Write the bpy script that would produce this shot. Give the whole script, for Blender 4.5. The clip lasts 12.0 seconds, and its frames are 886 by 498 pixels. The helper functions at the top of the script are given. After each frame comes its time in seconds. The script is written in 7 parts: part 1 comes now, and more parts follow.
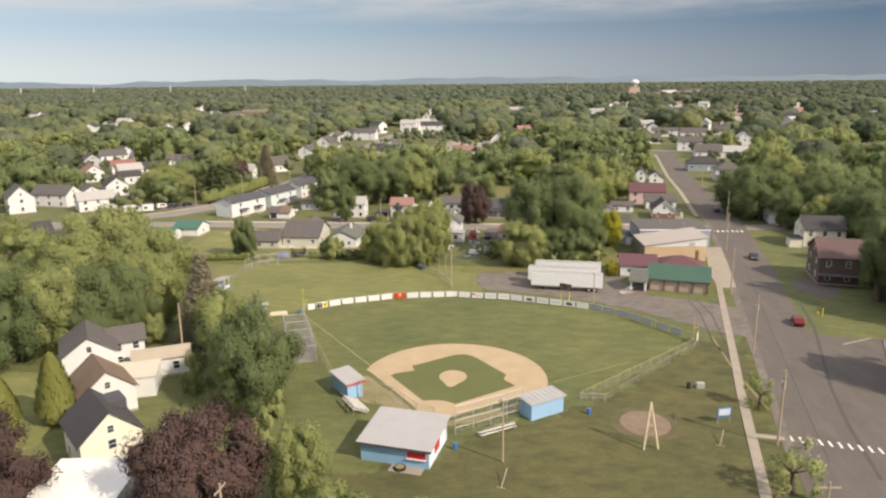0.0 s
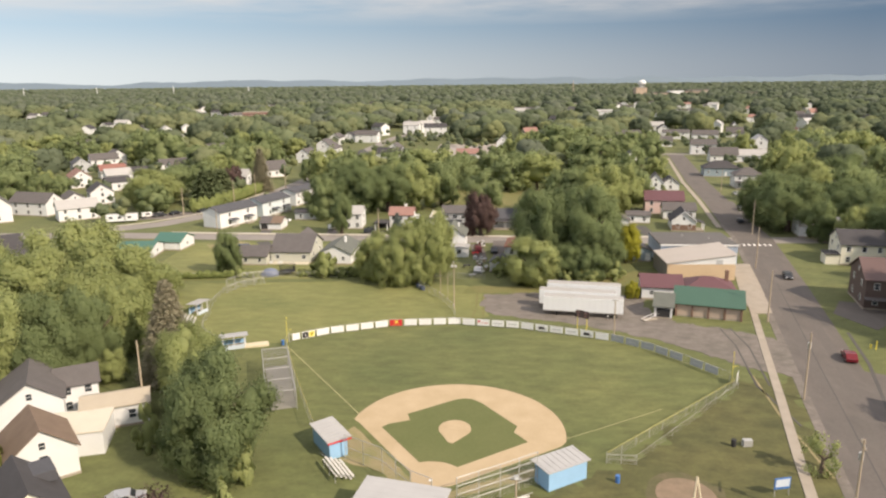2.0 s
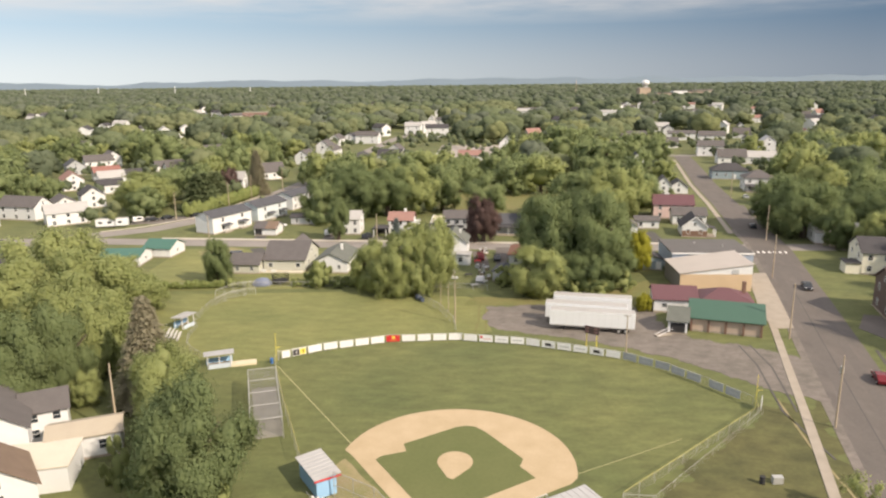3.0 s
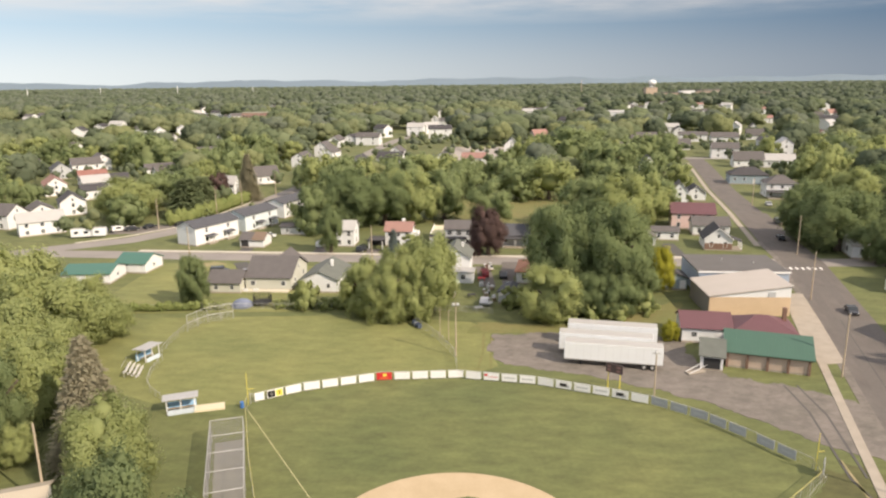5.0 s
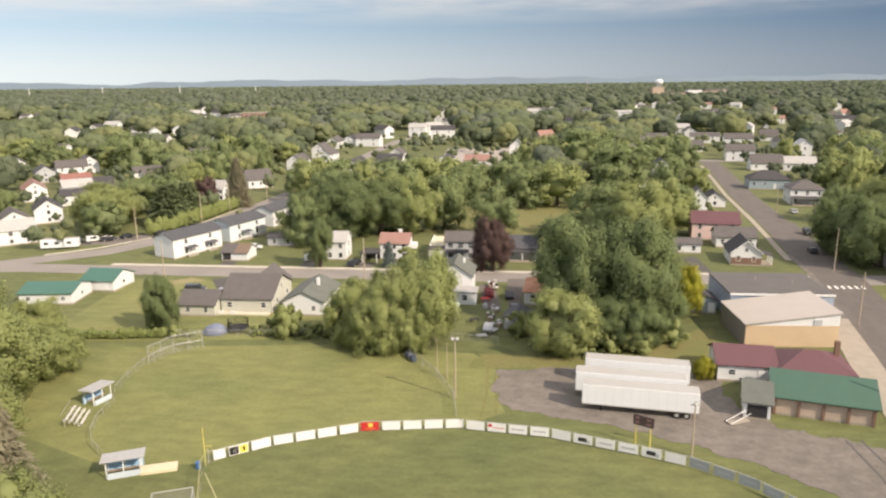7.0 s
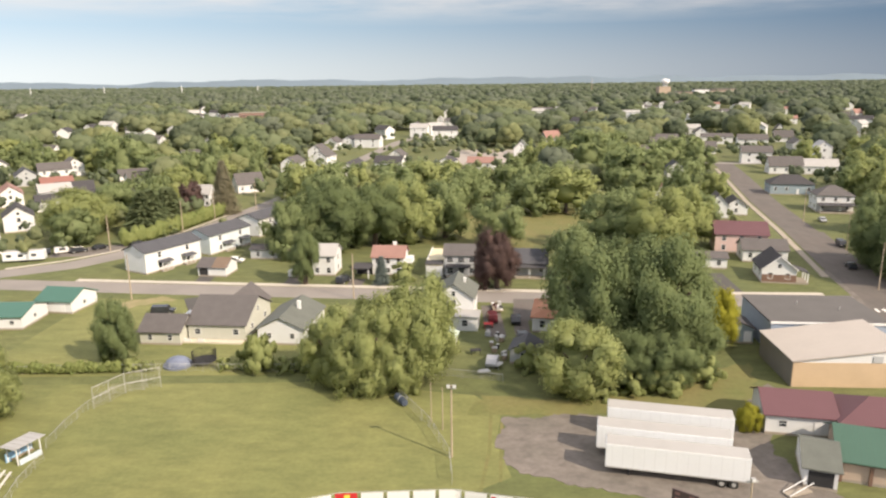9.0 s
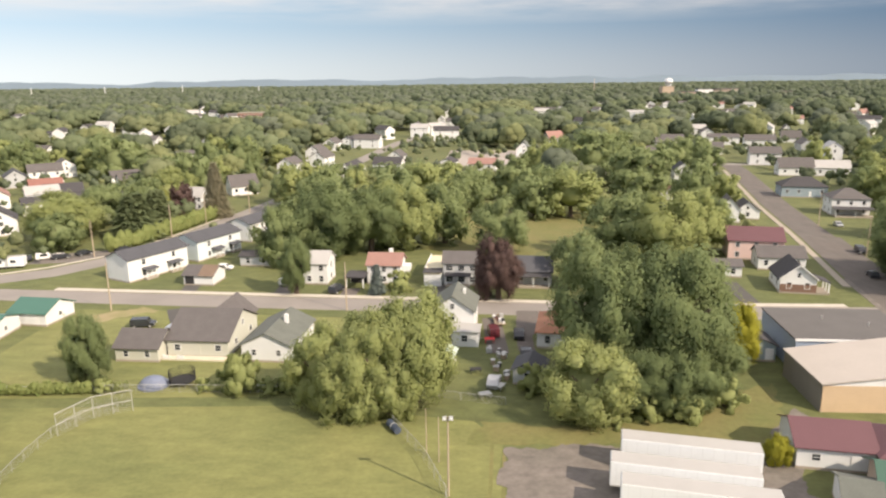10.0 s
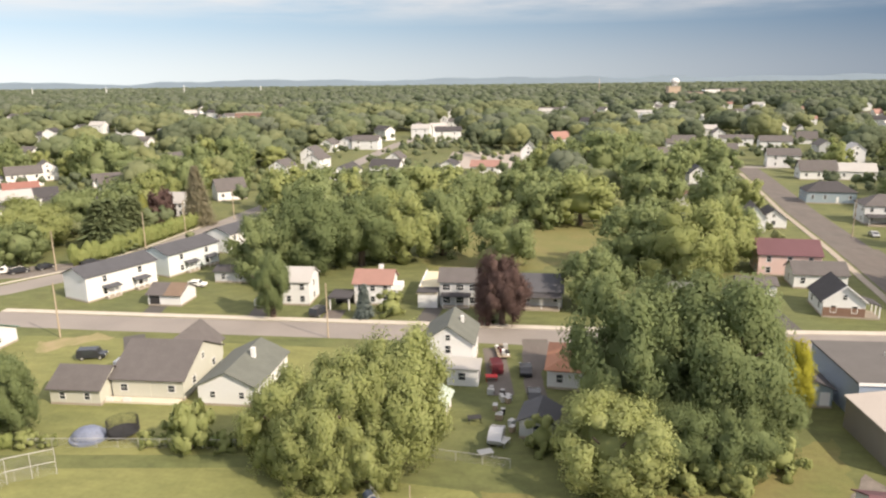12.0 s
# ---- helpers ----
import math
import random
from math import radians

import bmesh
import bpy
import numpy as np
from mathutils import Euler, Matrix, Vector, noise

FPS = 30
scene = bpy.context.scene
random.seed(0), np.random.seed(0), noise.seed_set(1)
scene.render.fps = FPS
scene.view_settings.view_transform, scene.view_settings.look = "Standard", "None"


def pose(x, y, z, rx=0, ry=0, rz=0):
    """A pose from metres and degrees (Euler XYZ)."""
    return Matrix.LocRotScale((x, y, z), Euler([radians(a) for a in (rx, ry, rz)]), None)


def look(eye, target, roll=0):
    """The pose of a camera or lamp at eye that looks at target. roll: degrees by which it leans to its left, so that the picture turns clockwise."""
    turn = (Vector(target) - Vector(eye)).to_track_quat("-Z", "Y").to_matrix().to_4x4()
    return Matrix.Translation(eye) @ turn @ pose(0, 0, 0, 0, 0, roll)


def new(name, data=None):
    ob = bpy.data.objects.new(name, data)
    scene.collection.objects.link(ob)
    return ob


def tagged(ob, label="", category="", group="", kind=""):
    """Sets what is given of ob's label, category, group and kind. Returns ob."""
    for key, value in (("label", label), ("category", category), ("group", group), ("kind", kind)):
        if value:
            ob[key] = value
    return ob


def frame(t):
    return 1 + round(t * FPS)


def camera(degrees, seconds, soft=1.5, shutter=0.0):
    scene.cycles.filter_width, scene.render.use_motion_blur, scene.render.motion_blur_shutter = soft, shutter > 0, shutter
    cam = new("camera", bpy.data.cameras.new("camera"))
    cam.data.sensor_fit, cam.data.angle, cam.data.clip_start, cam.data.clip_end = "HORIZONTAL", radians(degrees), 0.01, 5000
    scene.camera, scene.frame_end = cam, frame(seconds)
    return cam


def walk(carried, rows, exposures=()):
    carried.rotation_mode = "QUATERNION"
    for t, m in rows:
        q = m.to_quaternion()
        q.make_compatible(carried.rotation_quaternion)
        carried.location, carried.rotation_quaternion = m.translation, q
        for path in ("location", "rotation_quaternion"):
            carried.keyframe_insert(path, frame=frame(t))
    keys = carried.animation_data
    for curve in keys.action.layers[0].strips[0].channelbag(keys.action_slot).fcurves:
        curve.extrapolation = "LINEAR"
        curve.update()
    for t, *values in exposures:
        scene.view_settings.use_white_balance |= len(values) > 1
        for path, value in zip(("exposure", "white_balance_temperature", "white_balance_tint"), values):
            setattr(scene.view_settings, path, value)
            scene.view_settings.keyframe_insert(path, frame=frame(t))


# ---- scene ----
cam = camera(64.6, 12.0, soft=2.3)
PATH = [
    (0.0, 0.00, 0.00, 46.68, 76.37, 0.57, -0.14),
    (1.0, 0.31, 8.47, 46.75, 76.40, 0.58, 0.06),
    (2.0, 0.63, 16.99, 46.77, 76.42, 0.60, 0.24),
    (3.0, 0.96, 25.58, 46.74, 76.43, 0.61, 0.42),
    (4.0, 1.30, 34.23, 46.66, 76.43, 0.62, 0.60),
    (5.0, 1.66, 42.95, 46.52, 76.42, 0.63, 0.76),
    (6.0, 2.03, 51.72, 46.32, 76.41, 0.64, 0.93),
    (7.0, 2.41, 60.55, 46.07, 76.40, 0.64, 1.09),
    (8.0, 2.81, 69.43, 45.76, 76.39, 0.65, 1.24),
    (9.0, 3.23, 78.38, 45.39, 76.39, 0.65, 1.40),
    (10.0, 3.66, 87.37, 44.95, 76.39, 0.65, 1.55),
    (11.0, 4.11, 96.43, 44.45, 76.40, 0.65, 1.70),
    (12.0, 4.58, 105.53, 43.89, 76.42, 0.65, 1.85),
]
walk(cam, [(t, pose(x, y, z, rx, ry, rz)) for t, x, y, z, rx, ry, rz in PATH], exposures=[(0.0, 0.79, 7420, 13.8), (3.0, 0.95, 7420, 13.8), (7.0, 1.01, 7420, 13.8), (12.0, 1.16, 7450, 14.2)])

# ---- sky and sun: low sun from the south-east, thin cloud high up ----
SUN_DIR = Vector((0.80 * math.cos(radians(36)), -0.60 * math.cos(radians(36)), math.sin(radians(36))))
world = bpy.data.worlds.new("sky")
scene.world = world
world.use_nodes = True
wn, wl = world.node_tree.nodes, world.node_tree.links
wn.clear()
w_out = wn.new("ShaderNodeOutputWorld")
w_bg = wn.new("ShaderNodeBackground")
sky = wn.new("ShaderNodeTexSky")
sky.sky_type = "NISHITA"
sky.sun_disc = False
sky.sun_elevation = radians(36)
sky.sun_rotation = math.atan2(SUN_DIR.x, SUN_DIR.y)
sky.altitude = 100
sky.air_density, sky.dust_density, sky.ozone_density = 1.0, 0.6, 1.6
w_co = wn.new("ShaderNodeTexCoord")
w_map = wn.new("ShaderNodeMapping")
w_map.inputs["Scale"].default_value = (1.3, 1.0, 11.0)
w_noise = wn.new("ShaderNodeTexNoise")
w_noise.inputs["Scale"].default_value = 2.2
w_noise.inputs["Detail"].default_value = 7
w_noise.inputs["Roughness"].default_value = 0.6
w_ramp = wn.new("ShaderNodeValToRGB")
w_ramp.color_ramp.elements[0].position, w_ramp.color_ramp.elements[1].position = 0.38, 0.66
w_sep = wn.new("ShaderNodeSeparateXYZ")
w_high = wn.new("ShaderNodeMapRange")
w_high.inputs["From Min"].default_value, w_high.inputs["From Max"].default_value = 0.070, 0.105
w_mul = wn.new("ShaderNodeMath")
w_mul.operation = "MULTIPLY"
w_mul2 = wn.new("ShaderNodeMath")
w_mul2.operation = "MULTIPLY"
w_mul2.inputs[1].default_value = 0.75
w_mix = wn.new("ShaderNodeMixRGB")
w_mix.inputs["Color2"].default_value = (2.9, 2.9, 2.95, 1)
wl.new(w_co.outputs["Generated"], w_map.inputs["Vector"])
wl.new(w_map.outputs["Vector"], w_noise.inputs["Vector"])
wl.new(w_noise.outputs["Fac"], w_ramp.inputs["Fac"])
wl.new(w_co.outputs["Generated"], w_sep.inputs["Vector"])
wl.new(w_sep.outputs["Z"], w_high.inputs["Value"])
wl.new(w_ramp.outputs["Color"], w_mul.inputs[0])
wl.new(w_high.outputs["Result"], w_mul.inputs[1])
wl.new(w_mul.outputs["Value"], w_mul2.inputs[0])
wl.new(w_mul2.outputs["Value"], w_mix.inputs["Fac"])


def sky_node(kind, **values):
    node = wn.new(kind)
    for key, value in values.items():
        node.inputs[key.replace("_", " ")].default_value = value
    return node


# hazy air low in the sky, paler in the west, clear blue above
w_side = sky_node("ShaderNodeMapRange", From_Min=-0.55, From_Max=0.50)
w_rise = sky_node("ShaderNodeMapRange", From_Min=0.0, From_Max=0.10)
w_rise.interpolation_type = "SMOOTHSTEP"
w_clear = sky_node("ShaderNodeMapRange", From_Min=0.10, From_Max=0.45)
w_clear.interpolation_type = "SMOOTHSTEP"
w_hor = sky_node("ShaderNodeMixRGB", Color1=(2.68, 3.16, 3.50, 1), Color2=(0.86, 1.12, 1.45, 1))
w_up = sky_node("ShaderNodeMixRGB", Color1=(1.58, 2.44, 3.28, 1), Color2=(0.41, 0.76, 1.24, 1))
w_haze = wn.new("ShaderNodeMixRGB")
w_veil = wn.new("ShaderNodeMixRGB")
wl.new(w_sep.outputs["X"], w_side.inputs["Value"])
for node in (w_rise, w_clear):
    wl.new(w_sep.outputs["Z"], node.inputs["Value"])
for node in (w_hor, w_up):
    wl.new(w_side.outputs["Result"], node.inputs["Fac"])
wl.new(w_rise.outputs["Result"], w_haze.inputs["Fac"])
wl.new(w_hor.outputs["Color"], w_haze.inputs["Color1"])
wl.new(w_up.outputs["Color"], w_haze.inputs["Color2"])
wl.new(w_clear.outputs["Result"], w_veil.inputs["Fac"])
wl.new(w_haze.outputs["Color"], w_veil.inputs["Color1"])
w_cirrus = sky_node("ShaderNodeMixRGB", Fac=0.6, Color2=(4.2, 4.3, 4.5, 1))
wl.new(sky.outputs["Color"], w_cirrus.inputs["Color1"])
wl.new(w_cirrus.outputs["Color"], w_veil.inputs["Color2"])
wl.new(w_veil.outputs["Color"], w_mix.inputs["Color1"])
wl.new(w_mix.outputs["Color"], w_bg.inputs["Color"])
wl.new(w_bg.outputs["Background"], w_out.inputs["Surface"])
w_bg.inputs["Strength"].default_value = 0.15

sun_data = bpy.data.lights.new("sun", "SUN")
sun_data.energy, sun_data.angle, sun_data.color = 2.9, radians(0.6), (1.0, 0.91, 0.78)
sun = new("sun", sun_data)
sun.matrix_world = look(SUN_DIR * 300, (0, 0, 0))


# ---- materials ----
def surface(name, base, rough=0.8, var=0.18, fine=6.0, coarse=0.4, bump=0.0, bump_scale=20.0, metal=0.0, per_object=0.0, per_island=0.0, stripe=None, tint=None, patch=None):
    """Principled material with grain at two scales. stripe: (axis, pitch, depth, darkening) for boards, ribs or seams. tint: a second colour for the coarse patches. patch: (scale, stretch, amount) for streaks and worn spots between the two."""
    m = bpy.data.materials.new(name)
    m.use_nodes = True
    n, l = m.node_tree.nodes, m.node_tree.links
    b = n["Principled BSDF"]
    b.inputs["Roughness"].default_value = rough
    b.inputs["Metallic"].default_value = metal
    co = n.new("ShaderNodeTexCoord")
    big, small = n.new("ShaderNodeTexNoise"), n.new("ShaderNodeTexNoise")
    for tex, scale, detail in ((big, coarse, 4), (small, fine, 5)):
        tex.inputs["Scale"].default_value, tex.inputs["Detail"].default_value = scale, detail
        l.new(co.outputs["Object"], tex.inputs["Vector"])
    ramp = n.new("ShaderNodeMapRange")
    ramp.inputs["From Min"].default_value, ramp.inputs["From Max"].default_value = 0.3, 0.7
    l.new(big.outputs["Fac"], ramp.inputs["Value"])
    mix = n.new("ShaderNodeMixRGB")
    other = tint or tuple(c * (1 - var) for c in base)
    mix.inputs["Color1"].default_value, mix.inputs["Color2"].default_value = (*base, 1), (*other, 1)
    l.new(ramp.outputs["Result"], mix.inputs["Fac"])
    out = mix.outputs["Color"]

    def times(factor_socket, lo, hi, colour):
        rng = n.new("ShaderNodeMapRange")
        rng.inputs["To Min"].default_value, rng.inputs["To Max"].default_value = lo, hi
        l.new(factor_socket, rng.inputs["Value"])
        mul = n.new("ShaderNodeMixRGB")
        mul.blend_type = "MULTIPLY"
        mul.inputs["Fac"].default_value = 1
        l.new(colour, mul.inputs["Color1"])
        l.new(rng.outputs["Result"], mul.inputs["Color2"])
        return mul.outputs["Color"]

    out = times(small.outputs["Fac"], 1 - var, 1 + var, out)
    if patch:
        scale, stretch, amount = patch
        turn = n.new("ShaderNodeMapping")
        turn.inputs["Rotation"].default_value = (0, 0, 0.5)
        turn.inputs["Scale"].default_value = (scale, scale * stretch, scale)
        l.new(co.outputs["Object"], turn.inputs["Vector"])
        spots = n.new("ShaderNodeTexNoise")
        spots.inputs["Scale"].default_value, spots.inputs["Detail"].default_value, spots.inputs["Roughness"].default_value = 1.0, 6, 0.65
        l.new(turn.outputs["Vector"], spots.inputs["Vector"])
        wide = n.new("ShaderNodeMapRange")
        wide.inputs["From Min"].default_value, wide.inputs["From Max"].default_value = 0.32, 0.68
        l.new(spots.outputs["Fac"], wide.inputs["Value"])
        out = times(wide.outputs["Result"], 1 - amount, 1 + amount, out)
    if per_object:
        info = n.new("ShaderNodeObjectInfo")
        out = times(info.outputs["Random"], 1 - per_object, 1 + per_object, out)
    if per_island:
        geo = n.new("ShaderNodeNewGeometry")
        out = times(geo.outputs["Random Per Island"], 1 - per_island, 1 + per_island, out)
    height = small.outputs["Fac"]
    if stripe:
        axis, pitch, depth, dark = stripe
        sep = n.new("ShaderNodeSeparateXYZ")
        l.new(co.outputs["Object"], sep.inputs["Vector"])
        div = n.new("ShaderNodeMath")
        div.operation = "DIVIDE"
        div.inputs[1].default_value = pitch
        l.new(sep.outputs[axis], div.inputs[0])
        fr = n.new("ShaderNodeMath")
        fr.operation = "FRACT"
        l.new(div.outputs["Value"], fr.inputs[0])
        edge = n.new("ShaderNodeMapRange")
        edge.inputs["From Max"].default_value = 0.12
        l.new(fr.outputs["Value"], edge.inputs["Value"])
        out = times(edge.outputs["Result"], 1 - dark, 1.0, out)
        bp = n.new("ShaderNodeBump")
        bp.inputs["Strength"].default_value, bp.inputs["Distance"].default_value = 0.6, depth
        l.new(fr.outputs["Value"], bp.inputs["Height"])
        l.new(bp.outputs["Normal"], b.inputs["Normal"])
    elif bump:
        grain = n.new("ShaderNodeTexNoise")
        grain.inputs["Scale"].default_value, grain.inputs["Detail"].default_value = bump_scale, 3
        l.new(co.outputs["Object"], grain.inputs["Vector"])
        bp = n.new("ShaderNodeBump")
        bp.inputs["Strength"].default_value, bp.inputs["Distance"].default_value = 0.8, bump
        l.new(grain.outputs["Fac"], bp.inputs["Height"])
        l.new(bp.outputs["Normal"], b.inputs["Normal"])
    l.new(out, b.inputs["Base Color"])
    return m


def foliage(name, base, other, per_object=0.25, per_island=0.35, through_light=0.25, bump=0.0, bump_scale=1.0):
    """Leaves: matt, through_light of the reflected light passing through as well, every clump and tree of a slightly different green."""
    m = bpy.data.materials.new(name)
    m.use_nodes = True
    n, l = m.node_tree.nodes, m.node_tree.links
    n.clear()
    out = n.new("ShaderNodeOutputMaterial")
    info, geo = n.new("ShaderNodeObjectInfo"), n.new("ShaderNodeNewGeometry")
    mix = n.new("ShaderNodeMixRGB")
    mix.inputs["Color1"].default_value, mix.inputs["Color2"].default_value = (*base, 1), (*other, 1)
    add = n.new("ShaderNodeMath")
    add.operation = "ADD"
    half_o, half_i = n.new("ShaderNodeMath"), n.new("ShaderNodeMath")
    for node, source, weight in ((half_o, info, per_object), (half_i, geo, per_island)):
        node.operation = "MULTIPLY"
        node.inputs[1].default_value = weight / (per_object + per_island)
        l.new(source.outputs["Random" if source is info else "Random Per Island"], node.inputs[0])
    l.new(half_o.outputs["Value"], add.inputs[0])
    l.new(half_i.outputs["Value"], add.inputs[1])
    l.new(add.outputs["Value"], mix.inputs["Fac"])
    colour = mix.outputs["Color"]
    dif, tra, both = n.new("ShaderNodeBsdfDiffuse"), n.new("ShaderNodeBsdfTranslucent"), n.new("ShaderNodeAddShader")
    passed = n.new("ShaderNodeMixRGB")
    passed.blend_type = "MULTIPLY"
    passed.inputs["Fac"].default_value = 1
    passed.inputs["Color2"].default_value = (through_light, through_light, through_light, 1)
    if bump:
        co, grain, bp = n.new("ShaderNodeTexCoord"), n.new("ShaderNodeTexNoise"), n.new("ShaderNodeBump")
        grain.inputs["Scale"].default_value, grain.inputs["Detail"].default_value = bump_scale, 4
        bp.inputs["Distance"].default_value, bp.inputs["Strength"].default_value = bump, 1.0
        l.new(co.outputs["Object"], grain.inputs["Vector"])
        l.new(grain.outputs["Fac"], bp.inputs["Height"])
        l.new(bp.outputs["Normal"], dif.inputs["Normal"])
        rng, mul = n.new("ShaderNodeMapRange"), n.new("ShaderNodeMixRGB")
        rng.inputs["From Min"].default_value, rng.inputs["From Max"].default_value = 0.3, 0.7
        rng.inputs["To Min"].default_value, rng.inputs["To Max"].default_value = 0.55, 1.3
        mul.blend_type = "MULTIPLY"
        mul.inputs["Fac"].default_value = 1
        l.new(grain.outputs["Fac"], rng.inputs["Value"])
        l.new(colour, mul.inputs["Color1"])
        l.new(rng.outputs["Result"], mul.inputs["Color2"])
        colour = mul.outputs["Color"]
    l.new(colour, dif.inputs["Color"])
    l.new(colour, passed.inputs["Color1"])
    l.new(passed.outputs["Color"], tra.inputs["Color"])
    l.new(dif.outputs["BSDF"], both.inputs[0])
    l.new(tra.outputs["BSDF"], both.inputs[1])
    l.new(both.outputs["Shader"], out.inputs["Surface"])
    return m


GRASS = surface("grass", (0.130, 0.139, 0.050), 0.95, 0.22, fine=1.6, coarse=0.055, bump=0.05, bump_scale=5, tint=(0.092, 0.109, 0.039), patch=(0.22, 2.2, 0.22))
# yellower grass, lightened so the western lawns carry sun and hazy glare
SUNLIT_LAWN = surface("dry_lawn", (0.188, 0.190, 0.068), 0.95, 0.22, fine=1.6, coarse=0.07, bump=0.05, bump_scale=5, tint=(0.138, 0.152, 0.053), patch=(0.20, 2.4, 0.18))
INFIELD = surface("infield_grass", (0.118, 0.130, 0.047), 0.95, 0.15, fine=2.0, coarse=0.2, bump=0.03, bump_scale=8, tint=(0.102, 0.118, 0.040))
MEADOW = surface("rough_grass", (0.175, 0.155, 0.06), 0.95, 0.3, fine=1.2, coarse=0.15, bump=0.1, bump_scale=4, tint=(0.13, 0.14, 0.045))
DIRT = surface("infield_dirt", (0.450, 0.350, 0.230), 0.95, 0.10, fine=3, coarse=0.3, bump=0.01, bump_scale=20, tint=(0.395, 0.305, 0.190))
WORN = surface("worn_earth", (0.30, 0.24, 0.14), 0.95, 0.2, fine=2.5, coarse=0.35, bump=0.02, bump_scale=12, tint=(0.20, 0.19, 0.08))
CHALK = surface("chalk", (0.40, 0.38, 0.20), 0.9, 0.1)
ASPHALT = surface("asphalt", (0.126, 0.108, 0.098), 0.9, 0.12, fine=3, coarse=0.12, bump=0.006, bump_scale=60, tint=(0.116, 0.103, 0.094), patch=(0.35, 0.4, 0.14))
PALE_ASPHALT = surface("pale_asphalt", (0.255, 0.230, 0.212), 0.9, 0.12, fine=3, coarse=0.12, bump=0.006, bump_scale=60, tint=(0.215, 0.195, 0.182))
PATCH = surface("asphalt_patch", (0.085, 0.08, 0.076), 0.9, 0.12, fine=3, coarse=0.5)
GRAVEL = surface("gravel", (0.182, 0.158, 0.142), 0.95, 0.22, fine=1.6, coarse=0.16, bump=0.02, bump_scale=25, tint=(0.136, 0.122, 0.106), patch=(0.4, 1.5, 0.22))
CONCRETE = surface("concrete", (0.350, 0.305, 0.255), 0.9, 0.10, fine=4, coarse=0.5, bump=0.004, bump_scale=30, tint=(0.290, 0.255, 0.212))
KERB = surface("pale_kerb_concrete", (0.50, 0.46, 0.40), 0.9, 0.12, fine=4, coarse=0.5, tint=(0.42, 0.385, 0.335))
PAINT_LINE = surface("road_paint", (0.75, 0.73, 0.70), 0.8, 0.15, fine=5)
WHITE = surface("white_siding", (0.67, 0.685, 0.70), 0.7, 0.05, stripe=("Z", 0.2, 0.02, 0.10))
WHITE_PLAIN = surface("white_paint", (0.70, 0.71, 0.72), 0.6, 0.05)
CREAM = surface("cream_siding", (0.74, 0.72, 0.61), 0.7, 0.05, stripe=("Z", 0.2, 0.02, 0.10))
BEIGE = surface("beige_siding", (0.49, 0.495, 0.44), 0.7, 0.05, stripe=("Z", 0.2, 0.02, 0.10))
PALE_BLUE = surface("pale_blue_siding", (0.60, 0.67, 0.70), 0.7, 0.05, stripe=("Z", 0.2, 0.02, 0.10))
GREY_SIDING = surface("grey_siding", (0.42, 0.44, 0.46), 0.7, 0.05, stripe=("Z", 0.2, 0.02, 0.10))
BLUE_GREY = surface("blue_grey_siding", (0.27, 0.34, 0.39), 0.7, 0.06, stripe=("Z", 0.2, 0.02, 0.10))
STEEL_BLUE = surface("blue_metal_wall", (0.31, 0.38, 0.49), 0.5, 0.06, stripe=("X", 0.3, 0.03, 0.15))
PINK = surface("pink_siding", (0.66, 0.49, 0.46), 0.7, 0.05, stripe=("Z", 0.2, 0.02, 0.10))
SKY_BLUE = surface("blue_painted_block", (0.26, 0.46, 0.68), 0.7, 0.08, stripe=("Z", 0.2, 0.006, 0.10))
TAN_BRICK = surface("tan_brick", (0.54, 0.405, 0.275), 0.85, 0.10, fine=8, stripe=("Z", 0.08, 0.006, 0.12))
ROSE_BRICK = surface("rose_brick", (0.47, 0.37, 0.305), 0.85, 0.12, fine=8, stripe=("Z", 0.08, 0.006, 0.12))
BROWN_BRICK = surface("brown_brick", (0.20, 0.12, 0.09), 0.85, 0.12, fine=8, stripe=("Z", 0.08, 0.006, 0.12))
SHINGLE = surface("grey_shingles", (0.115, 0.105, 0.105), 0.9, 0.16, fine=5, coarse=0.6, stripe=("Z", 0.12, 0.01, 0.12))
SHINGLE_DARK = surface("dark_shingles", (0.06, 0.057, 0.062), 0.9, 0.16, fine=5, coarse=0.6, stripe=("Z", 0.12, 0.01, 0.12))
SHINGLE_BLUE = surface("slate_blue_shingles", (0.078, 0.080, 0.092), 0.9, 0.16, fine=5, coarse=0.6, stripe=("Z", 0.12, 0.01, 0.12))
SHINGLE_GREEN = surface("grey_green_shingles", (0.13, 0.14, 0.125), 0.9, 0.16, fine=5, coarse=0.6, stripe=("Z", 0.12, 0.01, 0.12))
SHINGLE_BROWN = surface("brown_shingles", (0.19, 0.135, 0.10), 0.9, 0.16, fine=5, coarse=0.6, stripe=("Z", 0.12, 0.01, 0.12))
ROOF_RED = surface("dark_red_metal_roof", (0.128, 0.056, 0.066), 0.6, 0.08, stripe=("X", 0.4, 0.02, 0.15))
ROOF_ROSE = surface("faded_red_shingles", (0.30, 0.17, 0.145), 0.85, 0.14, fine=4)
ROOF_SALMON = surface("orange_brown_shingles", (0.36, 0.17, 0.105), 0.85, 0.14, fine=4)
ROOF_GREEN = surface("green_metal_roof", (0.050, 0.115, 0.085), 0.5, 0.06, stripe=("X", 0.6, 0.02, 0.18))
ROOF_TEAL = surface("teal_metal_roof", (0.050, 0.140, 0.110), 0.5, 0.06, stripe=("X", 0.6, 0.02, 0.18))
ROOF_LIGHT = surface("pale_grey_metal_roof", (0.400, 0.400, 0.405), 0.6, 0.08, fine=2, coarse=0.5, stripe=("X", 0.9, 0.02, 0.12))
